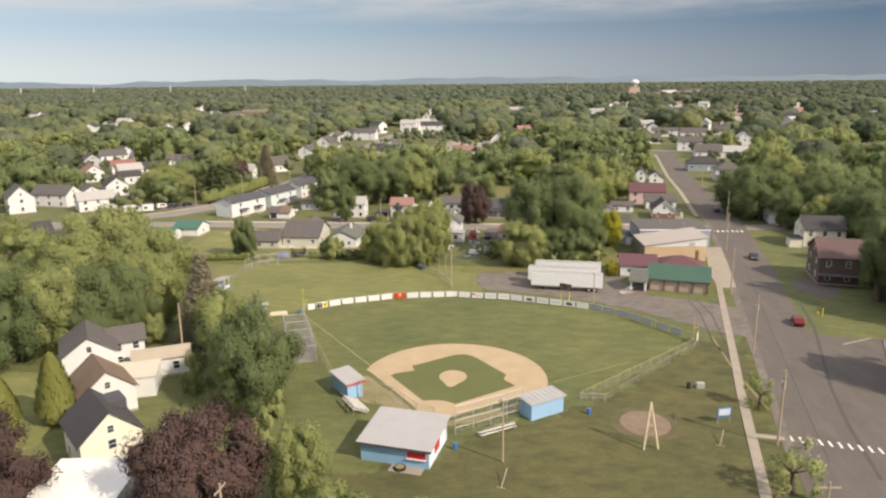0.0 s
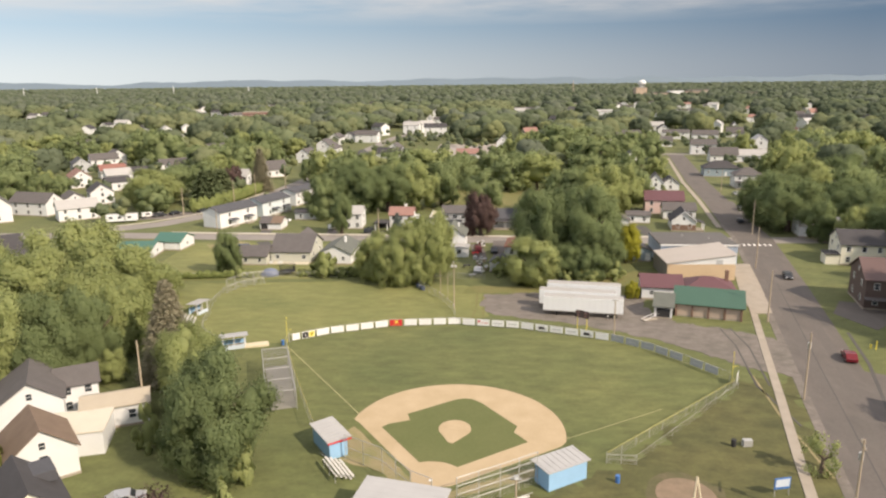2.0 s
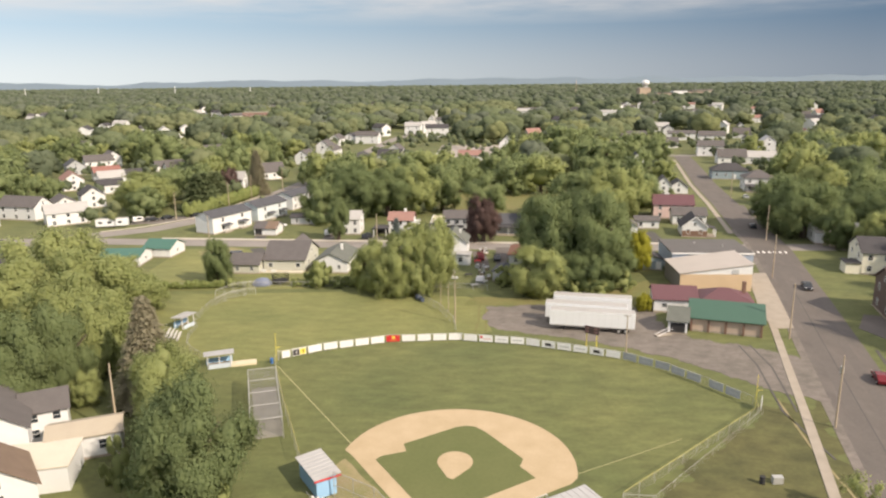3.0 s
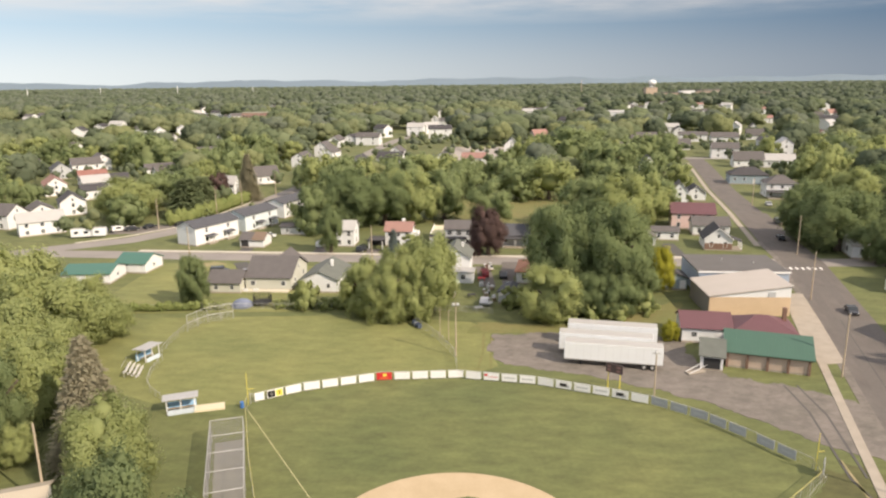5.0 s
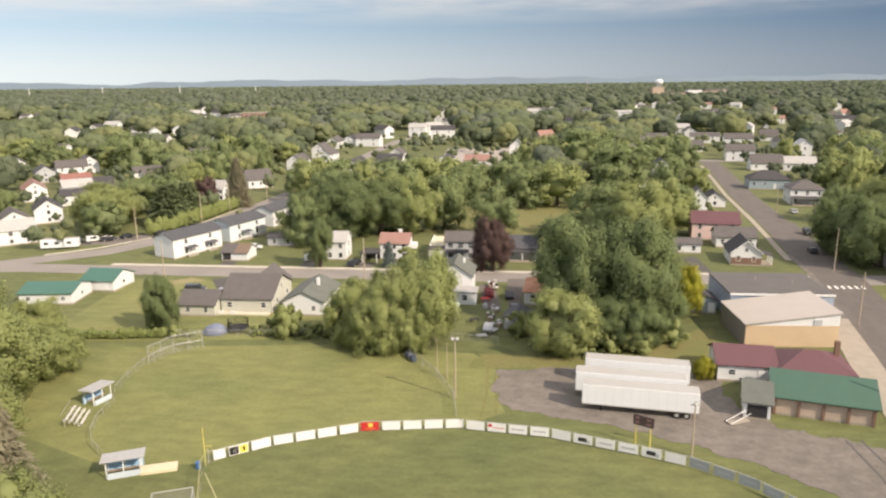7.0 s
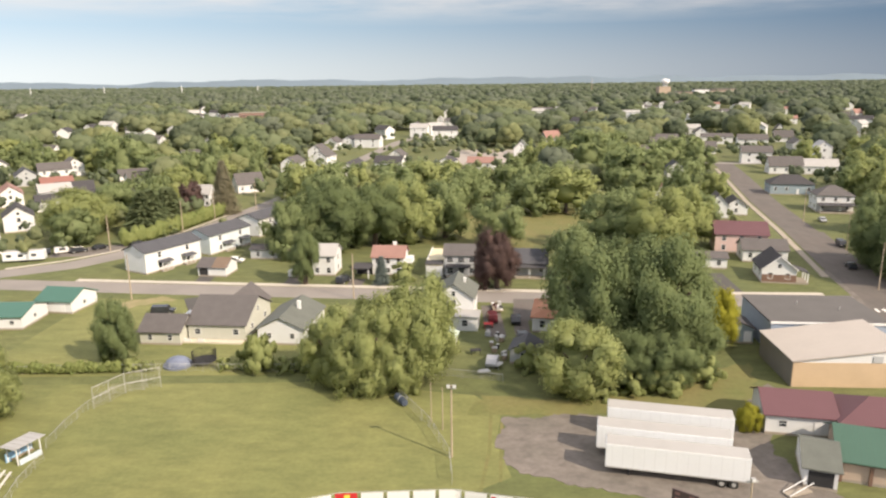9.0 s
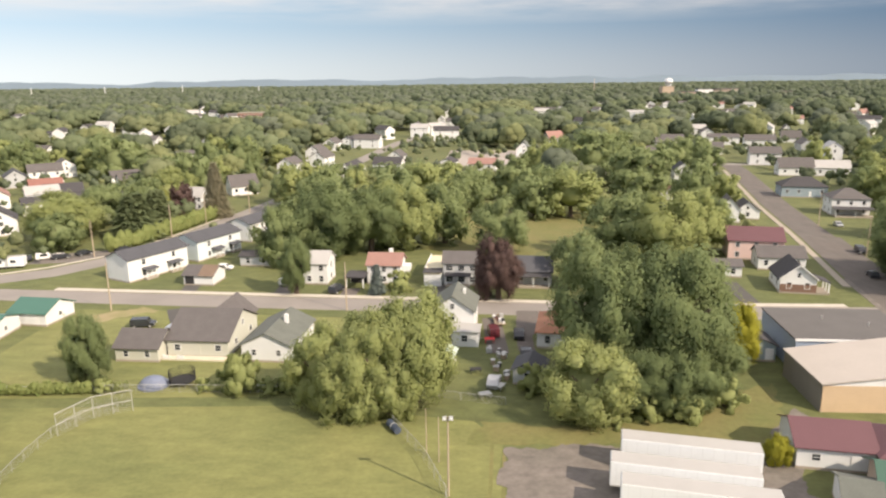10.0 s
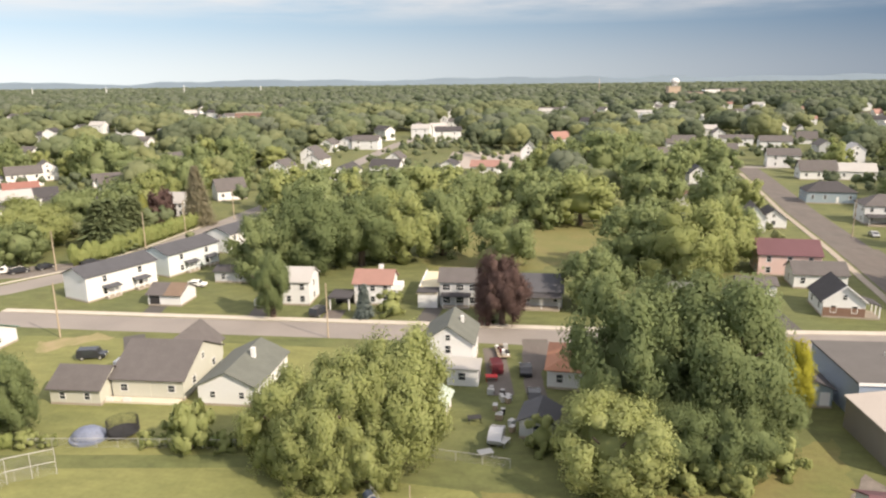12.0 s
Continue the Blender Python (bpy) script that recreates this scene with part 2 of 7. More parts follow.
ROOF_FLAT = surface("grey_flat_roof", (0.115, 0.108, 0.106), 0.9, 0.12, fine=2, coarse=0.25)
ROOF_TAUPE = surface("taupe_membrane_roof", (0.42, 0.38, 0.35), 0.85, 0.06, fine=2, coarse=0.25)
TRAILER_WHITE = surface("trailer_white", (0.70, 0.725, 0.745), 0.45, 0.05, stripe=("X", 1.2, 0.005, 0.10))
TRAILER_ROOF = surface("trailer_roof", (0.40, 0.39, 0.38), 0.5, 0.08)
BLACK = surface("black_rubber", (0.02, 0.02, 0.02), 0.8, 0.2)
DARK = surface("dark_interior", (0.03, 0.03, 0.032), 0.9, 0.2)
GALV = surface("galvanised_steel", (0.45, 0.45, 0.44), 0.5, 0.10, metal=0.3)
ALUMINIUM = surface("bare_aluminium", (0.62, 0.60, 0.56), 0.5, 0.08)
YELLOW = surface("yellow_paint", (0.72, 0.60, 0.10), 0.6, 0.08)
RAIL_YELLOW = surface("faded_yellow_rail", (0.50, 0.45, 0.16), 0.7, 0.1)
RED_PAINT = surface("red_paint", (0.55, 0.03, 0.035), 0.6, 0.08)
BLUE_PAINT = surface("blue_plastic", (0.05, 0.16, 0.42), 0.5, 0.08)
BANNER = surface("blue_banner", (0.36, 0.38, 0.40), 0.7, 0.12)
WOOD = surface("weathered_wood", (0.33, 0.26, 0.19), 0.85, 0.2, fine=8)
POLE_WOOD = surface("pole_wood", (0.40, 0.33, 0.25), 0.85, 0.15, fine=8)
BARK = surface("bark", (0.12, 0.09, 0.07), 0.95, 0.3, fine=6, bump=0.03, bump_scale=12)
# hill colour with the blue of hazy air mixed in
HAZE_BLUE = surface("hill_haze", (0.205, 0.27, 0.345), 1.0, 0.06, fine=0.002, coarse=0.0006)
CAR_RED = surface("red_car_paint", (0.15, 0.012, 0.018), 0.25, 0.03)
CAR_DARK = surface("dark_car_paint", (0.03, 0.033, 0.04), 0.25, 0.03)
CAR_WHITE = surface("white_car_paint", (0.72, 0.72, 0.72), 0.25, 0.03)
CAR_SILVER = surface("silver_car_paint", (0.42, 0.43, 0.45), 0.3, 0.03, metal=0.4)
TARP = surface("blue_tarp", (0.17, 0.20, 0.28), 0.6, 0.25, fine=3, coarse=1.2)
GLASS = surface("window_glass", (0.035, 0.042, 0.05), 0.12, 0.1)
LEAF = foliage("leaves_green", (0.110, 0.135, 0.067), (0.156, 0.184, 0.092), through_light=1.0)
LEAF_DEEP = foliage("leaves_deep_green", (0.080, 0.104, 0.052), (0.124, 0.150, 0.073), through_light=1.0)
LEAF_LIGHT = foliage("leaves_light", (0.148, 0.169, 0.074), (0.202, 0.221, 0.102), through_light=1.0)
LEAF_GOLD = foliage("leaves_gold", (0.17, 0.17, 0.028), (0.25, 0.24, 0.042), through_light=0.7)
LEAF_PURPLE = foliage("leaves_purple", (0.066, 0.046, 0.043), (0.114, 0.078, 0.072), through_light=0.5)
LEAF_CONE = foliage("leaves_cedar", (0.150, 0.164, 0.052), (0.205, 0.214, 0.076), through_light=0.4)
NEEDLE = foliage("needles", (0.150, 0.142, 0.098), (0.226, 0.208, 0.150), through_light=0.6)
NEEDLE_GREEN = foliage("needles_green", (0.086, 0.110, 0.058), (0.142, 0.166, 0.088), through_light=0.5)
NEEDLE_BLUE = foliage("needles_blue", (0.09, 0.115, 0.108), (0.15, 0.175, 0.166), through_light=0.4)
# greens with some grey-blue of distance haze mixed into the colour
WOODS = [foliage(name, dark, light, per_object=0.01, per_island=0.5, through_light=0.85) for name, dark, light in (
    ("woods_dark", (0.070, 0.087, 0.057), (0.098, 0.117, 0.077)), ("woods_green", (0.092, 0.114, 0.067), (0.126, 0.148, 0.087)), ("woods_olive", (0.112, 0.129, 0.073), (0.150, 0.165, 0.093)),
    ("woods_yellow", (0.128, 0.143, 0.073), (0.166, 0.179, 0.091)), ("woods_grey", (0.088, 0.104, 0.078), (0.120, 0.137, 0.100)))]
HEDGE = foliage("hedge_leaves", (0.094, 0.122, 0.044), (0.158, 0.178, 0.070), through_light=0.6)


# ---- mesh helpers ----
def part(name, bm, material, parent=None, label="", m=None):
    me = bpy.data.meshes.new(name)
    bm.to_mesh(me)
    bm.free()
    me.materials.append(material)
    ob = new(name, me)
    if parent:
        ob.parent = parent
    if m is not None:
        ob.matrix_basis = m
    if label:
        tagged(ob, label)
    return ob


def twin(ob, parent, m):
    """Another piece on the same mesh."""
    c = new(ob.name.split(".")[0], ob.data)
    c.parent = parent
    c.matrix_basis = m
    return c


def base(name, x, y, rot, label, category, group="", kind="", z=0.0):
    ob = new(name)
    ob.matrix_basis = pose(x, y, z, 0, 0, rot)
    return tagged(ob, label, category, group, kind)


def add_box(bm, x0, x1, y0, y1, z0, z1):
    v = [bm.verts.new(c) for c in ((x0, y0, z0), (x1, y0, z0), (x1, y1, z0), (x0, y1, z0), (x0, y0, z1), (x1, y0, z1), (x1, y1, z1), (x0, y1, z1))]
    for f in ((0, 3, 2, 1), (4, 5, 6, 7), (0, 1, 5, 4), (1, 2, 6, 5), (2, 3, 7, 6), (3, 0, 4, 7)):
        bm.faces.new([v[i] for i in f])


def box(x0, x1, y0, y1, z0, z1, bevel=0.0):
    bm = bmesh.new()
    add_box(bm, x0, x1, y0, y1, z0, z1)
    if bevel:
        bmesh.ops.bevel(bm, geom=bm.edges[:], offset=bevel, segments=2, profile=0.5, affect="EDGES")
    return bm


def add_tube(bm, a, b, r0, r1=None, sides=8):
    a, b = Vector(a), Vector(b)
    r1 = r0 if r1 is None else r1
    q = (b - a).to_track_quat("Z", "Y")
    rings = []
    for p, r in ((a, r0), (b, r1)):
        rings.append([bm.verts.new(p + q @ Vector((r * math.cos(2 * math.pi * k / sides), r * math.sin(2 * math.pi * k / sides), 0))) for k in range(sides)])
    for k in range(sides):
        bm.faces.new((rings[0][k], rings[0][(k + 1) % sides], rings[1][(k + 1) % sides], rings[1][k]))
    bm.faces.new(rings[0][::-1])
    bm.faces.new(rings[1])


def tube(a, b, r0, r1=None, sides=8):
    bm = bmesh.new()
    add_tube(bm, a, b, r0, r1, sides)
    return bm


def prism(outline, depth, axis="y"):
    """A solid with that outline, in x and z, pushed from -depth/2 to depth/2 along y; in y and z, along x; or in x and y, from z = 0 up by depth."""
    bm = bmesh.new()
    lo, hi = (0, depth) if axis == "z" else (-depth / 2, depth / 2)
    make = {"x": lambda u, w, k: (k, u, w), "y": lambda u, w, k: (u, k, w), "z": lambda u, w, k: (u, w, k)}[axis]
    a = [bm.verts.new(make(u, w, lo)) for u, w in outline]
    b = [bm.verts.new(make(u, w, hi)) for u, w in outline]
    n = len(outline)
    for k in range(n):
        bm.faces.new((a[k], a[(k + 1) % n], b[(k + 1) % n], b[k]))
    bm.faces.new(a[::-1])
    bm.faces.new(b)
    bmesh.ops.recalc_face_normals(bm, faces=bm.faces[:])
    return bm


def slab(name, outline, z0, z1, material, label="", kind="structure", category=""):
    """A flat piece of the ground."""
    bm = prism(outline, z1 - z0, "z")
    bmesh.ops.translate(bm, verts=bm.verts[:], vec=(0, 0, z0))
    bmesh.ops.triangulate(bm, faces=bm.faces[:])
    ob = part(name, bm, material)
    return tagged(ob, label, category, kind=kind)


def ribbon(points, left, right):
    """The outline of a strip along the points, from left metres on the left side to right metres on the right side."""
    p = [Vector((x, y)) for x, y in points]
    a, b = [], []
    for k in range(len(p)):
        d = (p[min(k + 1, len(p) - 1)] - p[max(k - 1, 0)]).normalized()
        n = Vector((-d.y, d.x))
        a.append(tuple(p[k] + n * left))
        b.append(tuple(p[k] - n * right))
    return a + b[::-1]


def strip(name, points, left, right, z0, z1, material, label="", category="", kind="structure"):
    """The same strip as a mesh of its own, one quad and its edges a stretch."""
    o = ribbon(points, left, right)
    n = len(points)
    bm = bmesh.new()
    top = [bm.verts.new((x, y, z1)) for x, y in o]
    low = [bm.verts.new((x, y, z0)) for x, y in o]
    for k in range(n - 1):
        bm.faces.new((top[k], top[2 * n - 1 - k], top[2 * n - 2 - k], top[k + 1]))
    for k in range(2 * n):
        bm.faces.new((low[k], low[(k + 1) % (2 * n)], top[(k + 1) % (2 * n)], top[k]))
    bmesh.ops.recalc_face_normals(bm, faces=bm.faces[:])
    return tagged(part(name, bm, material), label, category, kind=kind)


def from_arrays(name, verts, faces, material, normals=None):
    me = bpy.data.meshes.new(name)
    me.from_pydata(verts.tolist() if hasattr(verts, "tolist") else verts, [], faces.tolist() if hasattr(faces, "tolist") else faces)
    me.materials.append(material)
    if normals is not None:
        me.polygons.foreach_set("use_smooth", [True] * len(me.polygons))
        me.normals_split_custom_set_from_vertices(normals / np.linalg.norm(normals, axis=1)[:, None])
    return me


def rough(outline, amp, step=1.2):
    """The same outline with a worn, wandering edge."""
    out = []
    n = len(outline)
    for k in range(n):
        a, b = Vector(outline[k]), Vector(outline[(k + 1) % n])
        m = max(1, int((b - a).length / step))
        d = (b - a).normalized()
        for i in range(m):
            p = a.lerp(b, i / m)
            w = amp * (noise.noise((p.x * 0.35, p.y * 0.35, 4.2)) + 0.6 * noise.noise((p.x * 1.3, p.y * 1.3, 9.1)))
            out.append((p.x - d.y * w, p.y + d.x * w))
    return out

# ---- ground, roads, paths ----
bm = bmesh.new()
bmesh.ops.create_grid(bm, x_segments=40, y_segments=40, size=6500)
ground = part("ground", bm, GRASS)
tagged(ground, "mown green grass, worn yellow in patches", "ground", kind="structure")

MAIN_L = [(19.5, 0), (42.9, 76.7), (56.0, 120.4), (71.8, 171.8), (86.0, 221.0), (90.0, 242), (100.2, 287), (110.5, 338), (127.5, 409), (134, 437), (139, 462)]
strip("road", MAIN_L[:7], 0, 10.8, -0.1, 0.03, ASPHALT, "grey worn asphalt main road", "road")
strip("road", MAIN_L[6:], 0, 9.6, -0.1, 0.028, ASPHALT, "grey worn asphalt road running on between houses", "road")
strip("road", [(-240, 236), (-105, 233), (-60, 228.3), (-2, 223.2), (30, 220), (62, 218.8), (96, 217.6), (180, 215)], 3.9, 3.9, -0.1, 0.02, PALE_ASPHALT, "pale grey asphalt cross street", "road")
LEFT_ROAD = [(-135, 226), (-112, 241), (-97, 250), (-85.5, 266), (-78.5, 290), (-72, 325), (-66, 360), (-60, 430), (-54, 505), (-43.5, 607), (-22, 692), (12, 790), (30, 900)]
strip("road", LEFT_ROAD, 4.2, 4.2, -0.1, 0.026, PALE_ASPHALT, "grey asphalt side street running between houses", "road")
strip("road", [(60, 470), (138, 459), (200, 450), (280, 440)], 4, 4, -0.1, 0.034, PALE_ASPHALT, "pale asphalt street at the end of the main road", "road")
strip("road_shoulder", MAIN_L[1:6], 0.7, 0.6, -0.1, 0.036, GRAVEL, "pale gravel shoulder along the main road", "road")
# kerb and walk along the far side of the cross street
strip("pavement", [(-88, 236.0), (-55, 232.9), (-2, 228.0), (30, 224.8), (62, 223.5), (80, 222.8)], 1.0, 0.8, -0.1, 0.14, KERB, "pale concrete kerb and walk beside the cross street", "pavement")
strip("pavement", [(35.8, 68), (36.5, 70.7), (44.7, 97.2), (50.6, 115.1), (57, 135), (65.3, 160.5)], 0.65, 0.65, -0.1, 0.10, CONCRETE, "narrow pale concrete pavement in the grass verge", "pavement")
strip("pavement", [(87.2, 236), (98.7, 287), (109.0, 338), (126.0, 409), (132, 435)], 0.9, 0.7, -0.1, 0.12, CONCRETE, "pale concrete pavement along the far road", "pavement")
strip("kerb", [(-112, 246.5), (-101, 254.5), (-90, 268.5), (-83.3, 291.5), (-77, 325)], 0.5, 0.3, -0.1, 0.14, KERB, "pale concrete kerb along the side street", "kerb")
slab("pavement", [(40.6, 84.6), (40.9, 85.6), (45.0, 84.4), (44.7, 83.4)], -0.05, 0.11, CONCRETE, "short concrete path to the crossing", category="pavement")
slab("forecourt", [(62.3, 152), (66.5, 152.5), (72.5, 172), (78.0, 191), (73.5, 191.5), (68.8, 176.5), (64.5, 163)], -0.05, 0.08, CONCRETE, "stained pale concrete forecourt beside the brick hall", category="pavement")
slab("parking_lot", rough([(9, 167), (7.6, 160), (9.5, 154), (16, 150.2), (25.5, 147), (36, 140.5), (44, 132.5), (49.5, 125.5), (56.5, 121.2), (61.5, 136.5), (57, 141.5), (46, 147.5), (42, 152), (42, 164), (31, 168)], 1.1, 0.5), -0.05, 0.04, GRAVEL, "grey gravel and broken asphalt parking lot", category="parking lot")
slab("parking_lot", [(47.0, 70), (86, 62), (100, 95), (79.5, 119.5), (72.0, 121.0), (65.2, 125.0), (56.5, 99.5)], -0.05, 0.022, ASPHALT, "worn asphalt lot beside the main road", category="parking lot")
slab("driveway", [(86.5, 146), (81.5, 142), (78.5, 152), (84, 160), (92, 157)], -0.05, 0.035, ASPHALT, "asphalt drive beside the main road", category="driveway")
strip("kerb", [(71.0, 117), (77.6, 119.9), (79.5, 119.0), (74.2, 109.0)], 0.08, 0.08, -0.1, 0.18, CONCRETE, "low pale concrete kerb of the lot", "kerb")
for k, pts in enumerate(([(-3.4, 228.6), (-1.5, 240)], [(-36, 231.8), (-36, 243)], [(-57.2, 233.6), (-58, 240)], [(-21.3, 230.4), (-21, 236)], [(62.1, 224.6), (63, 240)], [(9, 216), (9.5, 198)], [(-55, 222), (-51, 214)])):
    strip("driveway", pts, 1.8, 1.8, -0.05, 0.045 + 0.002 * k, (PATCH, ASPHALT)[k % 2], "short asphalt driveway off the cross street", "driveway")

# painted crossings, seams and lane lines
for k in range(10):
    x, y = 45.7 + k * 1.09, 84.1 - k * 0.375
    slab("crosswalk_stripe", [(x - 0.16, y - 0.75), (x + 0.14, y - 0.85), (x + 0.40, y + 0.65), (x + 0.1, y + 0.75)], 0.03, 0.036, PAINT_LINE, "worn white painted crossing stripe", category="road marking")
for k in range(8):
    x, y = 82.2 + k * 1.45, 212.4 - k * 0.10
    slab("crosswalk_stripe", [(x - 0.3, y - 1.1), (x + 0.3, y - 1.1), (x + 0.7, y + 1.1), (x + 0.1, y + 1.1)], 0.03, 0.036, PAINT_LINE, "worn white painted crossing stripe", category="road marking")
strip("road_seam", [(51.6, 74), (55.5, 88), (59.4, 99.5), (70.6, 126), (75.4, 141)], 0.3, 0.25, 0.0, 0.034, PATCH, "dark worn gutter edge of the main road", "road marking")
LANE = surface("worn_lane", (0.122, 0.107, 0.098), 0.9, 0.2, fine=2, coarse=0.3, tint=(0.112, 0.098, 0.090))
for off in (3.2, 7.6):
    strip("road_wear", [(x + off * 0.957, y - off * 0.29) for x, y in MAIN_L[:5]], 0.9, 0.9, 0.0, 0.033, LANE, "paler worn wheel path on the main road", "road marking")
strip("road_seam", [(47.6, 78), (61.0, 122), (77, 173.5)], 0.10, 0.10, 0.0, 0.034, PATCH, "dark tar seam along the main road", "road marking")

TIRED_LAWN = surface("tired_lawn", (0.102, 0.096, 0.036), 0.95, 0.24, fine=1.8, coarse=0.09, bump=0.05, bump_scale=5, tint=(0.074, 0.079, 0.029), patch=(0.28, 1.6, 0.28))
slab("verge", rough([(-24, 44), (-16, 30), (-20, 12), (-4, -6), (10, -2), (22.5, 8), (42.6, 76.7), (55.7, 120.4), (46, 119.2), (24, 96.5), (14, 91), (3, 86.5), (0, 79), (-12, 76.5), (-14, 70), (-21, 62), (-18, 54)], 2.6, 0.9), -0.05, 0.006, TIRED_LAWN, "tired brownish-green grass beside the road", category="grass")
slab("verge", rough([(-95, 82), (-60, 78), (-52, 88), (-56, 100), (-64, 108), (-100, 112)], 1.2, 1.2), -0.05, 0.006, SUNLIT_LAWN, "pale sunlit lawn behind the white houses", category="grass")

# ---- the ball field ----
HOME, MOUND = Vector((-1.7, 92.2)), Vector((1.6, 104.6))
E1, E3 = Vector((math.cos(radians(28.7)), math.sin(radians(28.7)))), Vector((math.cos(radians(121.3)), math.sin(radians(121.3))))


def at(a, b):
    """A place on the field, a metres along the first base line and b along the third base line."""
    return tuple(HOME + E1 * a + E3 * b)


arc = []
a0, a1 = math.atan2(101.2 - MOUND.y, 16.0 - MOUND.x), math.atan2(108.0 - MOUND.y, -12.5 - MOUND.x)
for k in range(33):
    a = a0 + (a1 - a0) * k / 32
    arc.append((MOUND.x + 14.9 * math.cos(a), MOUND.y + 14.9 * math.sin(a)))
slab("infield", [at(-2.6, -0.6), at(1.5, -2.2)] + [at(18.5, -1.3)] + arc + [at(-1.1, 18.0), at(-1.2, 3.0)], -0.05, 0.02, DIRT, "pale tan clay infield, raked smooth", category="infield")
grass_in = [at(15.6, 1.8), at(15.6, 4.9), at(17.0, 6.1), at(16.9, 14.6), at(16.5, 16.4), at(15.6, 17.3), at(14.2, 17.6), at(5.9, 17.0), at(5.3, 15.1), at(2.2, 15.6), at(1.0, 15.2), at(0.9, 4.4)]
for k in range(7):
    a = radians(108 - k * 11)
    grass_in.append(tuple(HOME + Vector((math.cos(a) * 4.4, math.sin(a) * 4.4))))
slab("infield_grass", grass_in, 0.0, 0.035, INFIELD, "dark green mown grass diamond inside the base paths", category="grass")
mound = [(MOUND.x - 0.2 + 2.25 * math.cos(a), MOUND.y + 0.4 + 2.5 * math.sin(a)) for a in [radians(-50 + 14 * k) for k in range(20)]]
mound += [(MOUND.x - 1.2, MOUND.y - 3.2), (MOUND.x - 0.5, MOUND.y - 3.6)]
slab("pitchers_mound", mound, 0.0, 0.06, DIRT, "round pale clay pitcher's mound", category="mound")
plate = tagged(part("home_plate", prism([(-0.22, 0.2), (0.22, 0.2), (0.22, 0), (0, -0.22), (-0.22, 0)], 0.03, "z"), WHITE_PLAIN), "white rubber home plate set in the clay", "base")
plate.matrix_basis = pose(HOME.x, HOME.y, 0.02, 0, 0, -15)
strip("foul_line", [at(0, 19), at(0, 51.5)], 0.06, 0.06, 0, 0.012, CHALK, "faded yellow-white foul line on the grass", "line")
strip("foul_line", [at(20.5, 0), at(38.0, 0)], 0.035, 0.035, 0, 0.012, CHALK, "faded yellow-white foul line on the grass", "line")
slab("worn_patch", rough([(-13.5, 97), (-7.5, 94), (-4.0, 89.3), (1.0, 88.3), (11.5, 93.3), (13.5, 95.2), (10, 94.4), (0.5, 90.2), (-3.3, 91.2), (-7, 97.5), (-12.6, 106), (-14.3, 104)], 0.5, 0.7), -0.05, 0.012, WORN, "bare trodden earth behind the backstop", category="earth")
circle = [(27.8 + 4.6 * math.cos(a) + 0.25 * math.sin(5 * a), 88.7 + 4.9 * math.sin(a) + 0.3 * math.cos(4 * a)) for a in [2 * math.pi * k / 32 for k in range(32)]]
slab("practice_circle", circle, -0.05, 0.015, surface("damp_earth", (0.13, 0.105, 0.062), 0.95, 0.3, fine=2.5, coarse=0.4, tint=(0.085, 0.085, 0.036)), "round worn earth practice circle in the grass", category="earth")
slab("practice_mound", [(27.8 + 3.4 * math.cos(a), 88.7 + 3.7 * math.sin(a)) for a in [2 * math.pi * k / 24 for k in range(24)]], 0.0, 0.03, surface("pink_clay", (0.245, 0.178, 0.126), 0.95, 0.3, fine=2.0, coarse=0.5, tint=(0.175, 0.132, 0.090)), "rough pinkish clay of the practice circle", category="earth")
slab("meadow_strip", rough([(4, 168), (14, 167.5), (36, 168), (43, 165), (46, 172), (50, 186), (40, 182), (22, 172), (6, 174)], 1.2), -0.05, 0.02, MEADOW, "tall dry unmown grass at the edge of the lot", category="grass")
for pts in ([(5.2, 149), (6.6, 158), (7.2, 168)], [(7.6, 151), (8.6, 166)]):
    strip("worn_track", pts, 0.22, 0.22, -0.05, 0.012, MEADOW, "faint worn wheel track in the grass", "earth")
slab("yard", rough([(41.9, 160), (41.9, 165), (44, 172), (49.5, 178), (51.6, 172), (47, 169)], 0.8), -0.05, 0.038, GRAVEL, "grey gravel yard between the buildings", category="yard")
for pts in ([(46.5, 92), (47.5, 108), (49.5, 122)], [(49, 105), (48.5, 118), (52, 135), (52.5, 144)], [(50.5, 118), (54, 134), (54.5, 144)]):
    strip("worn_track", pts, 0.16, 0.16, -0.05, 0.043, PATCH if pts[0][1] > 100 else WORN, "dark wheel track across grass and gravel", "earth")
slab("lawn_beyond", rough([(-6, 268), (10, 262), (44, 280), (62, 300), (60, 330), (0, 325), (-4, 296)], 3.0, 2.5), -0.05, 0.012, MEADOW, "dry yellowish open lawn between groves", category="grass")
slab("bare_slope", rough([(-68, 214), (-58, 221), (-62, 222.5), (-71, 219)], 1.5), -0.05, 0.012, WORN, "bare sandy bank above the street", category="earth")
slab("plaza", [(-8, 462), (42, 458), (48, 540), (-4, 545)], -0.05, 0.03, surface("pink_paving", (0.36, 0.32, 0.29), 0.9, 0.1), "pale pinkish paved yard far off among the trees", category="paving")
slab("plaza", [(6, 372), (36, 372), (38, 392), (4, 392)], -0.05, 0.03, ASPHALT, "grey paved yard beyond the groves", category="paving")
slab("lawn_beyond", [(-32, 500), (-8, 455), (-6, 505), (30, 505), (30, 600), (-34, 600)], -0.05, 0.012, GRASS, "open lawn beside the far road", category="grass")


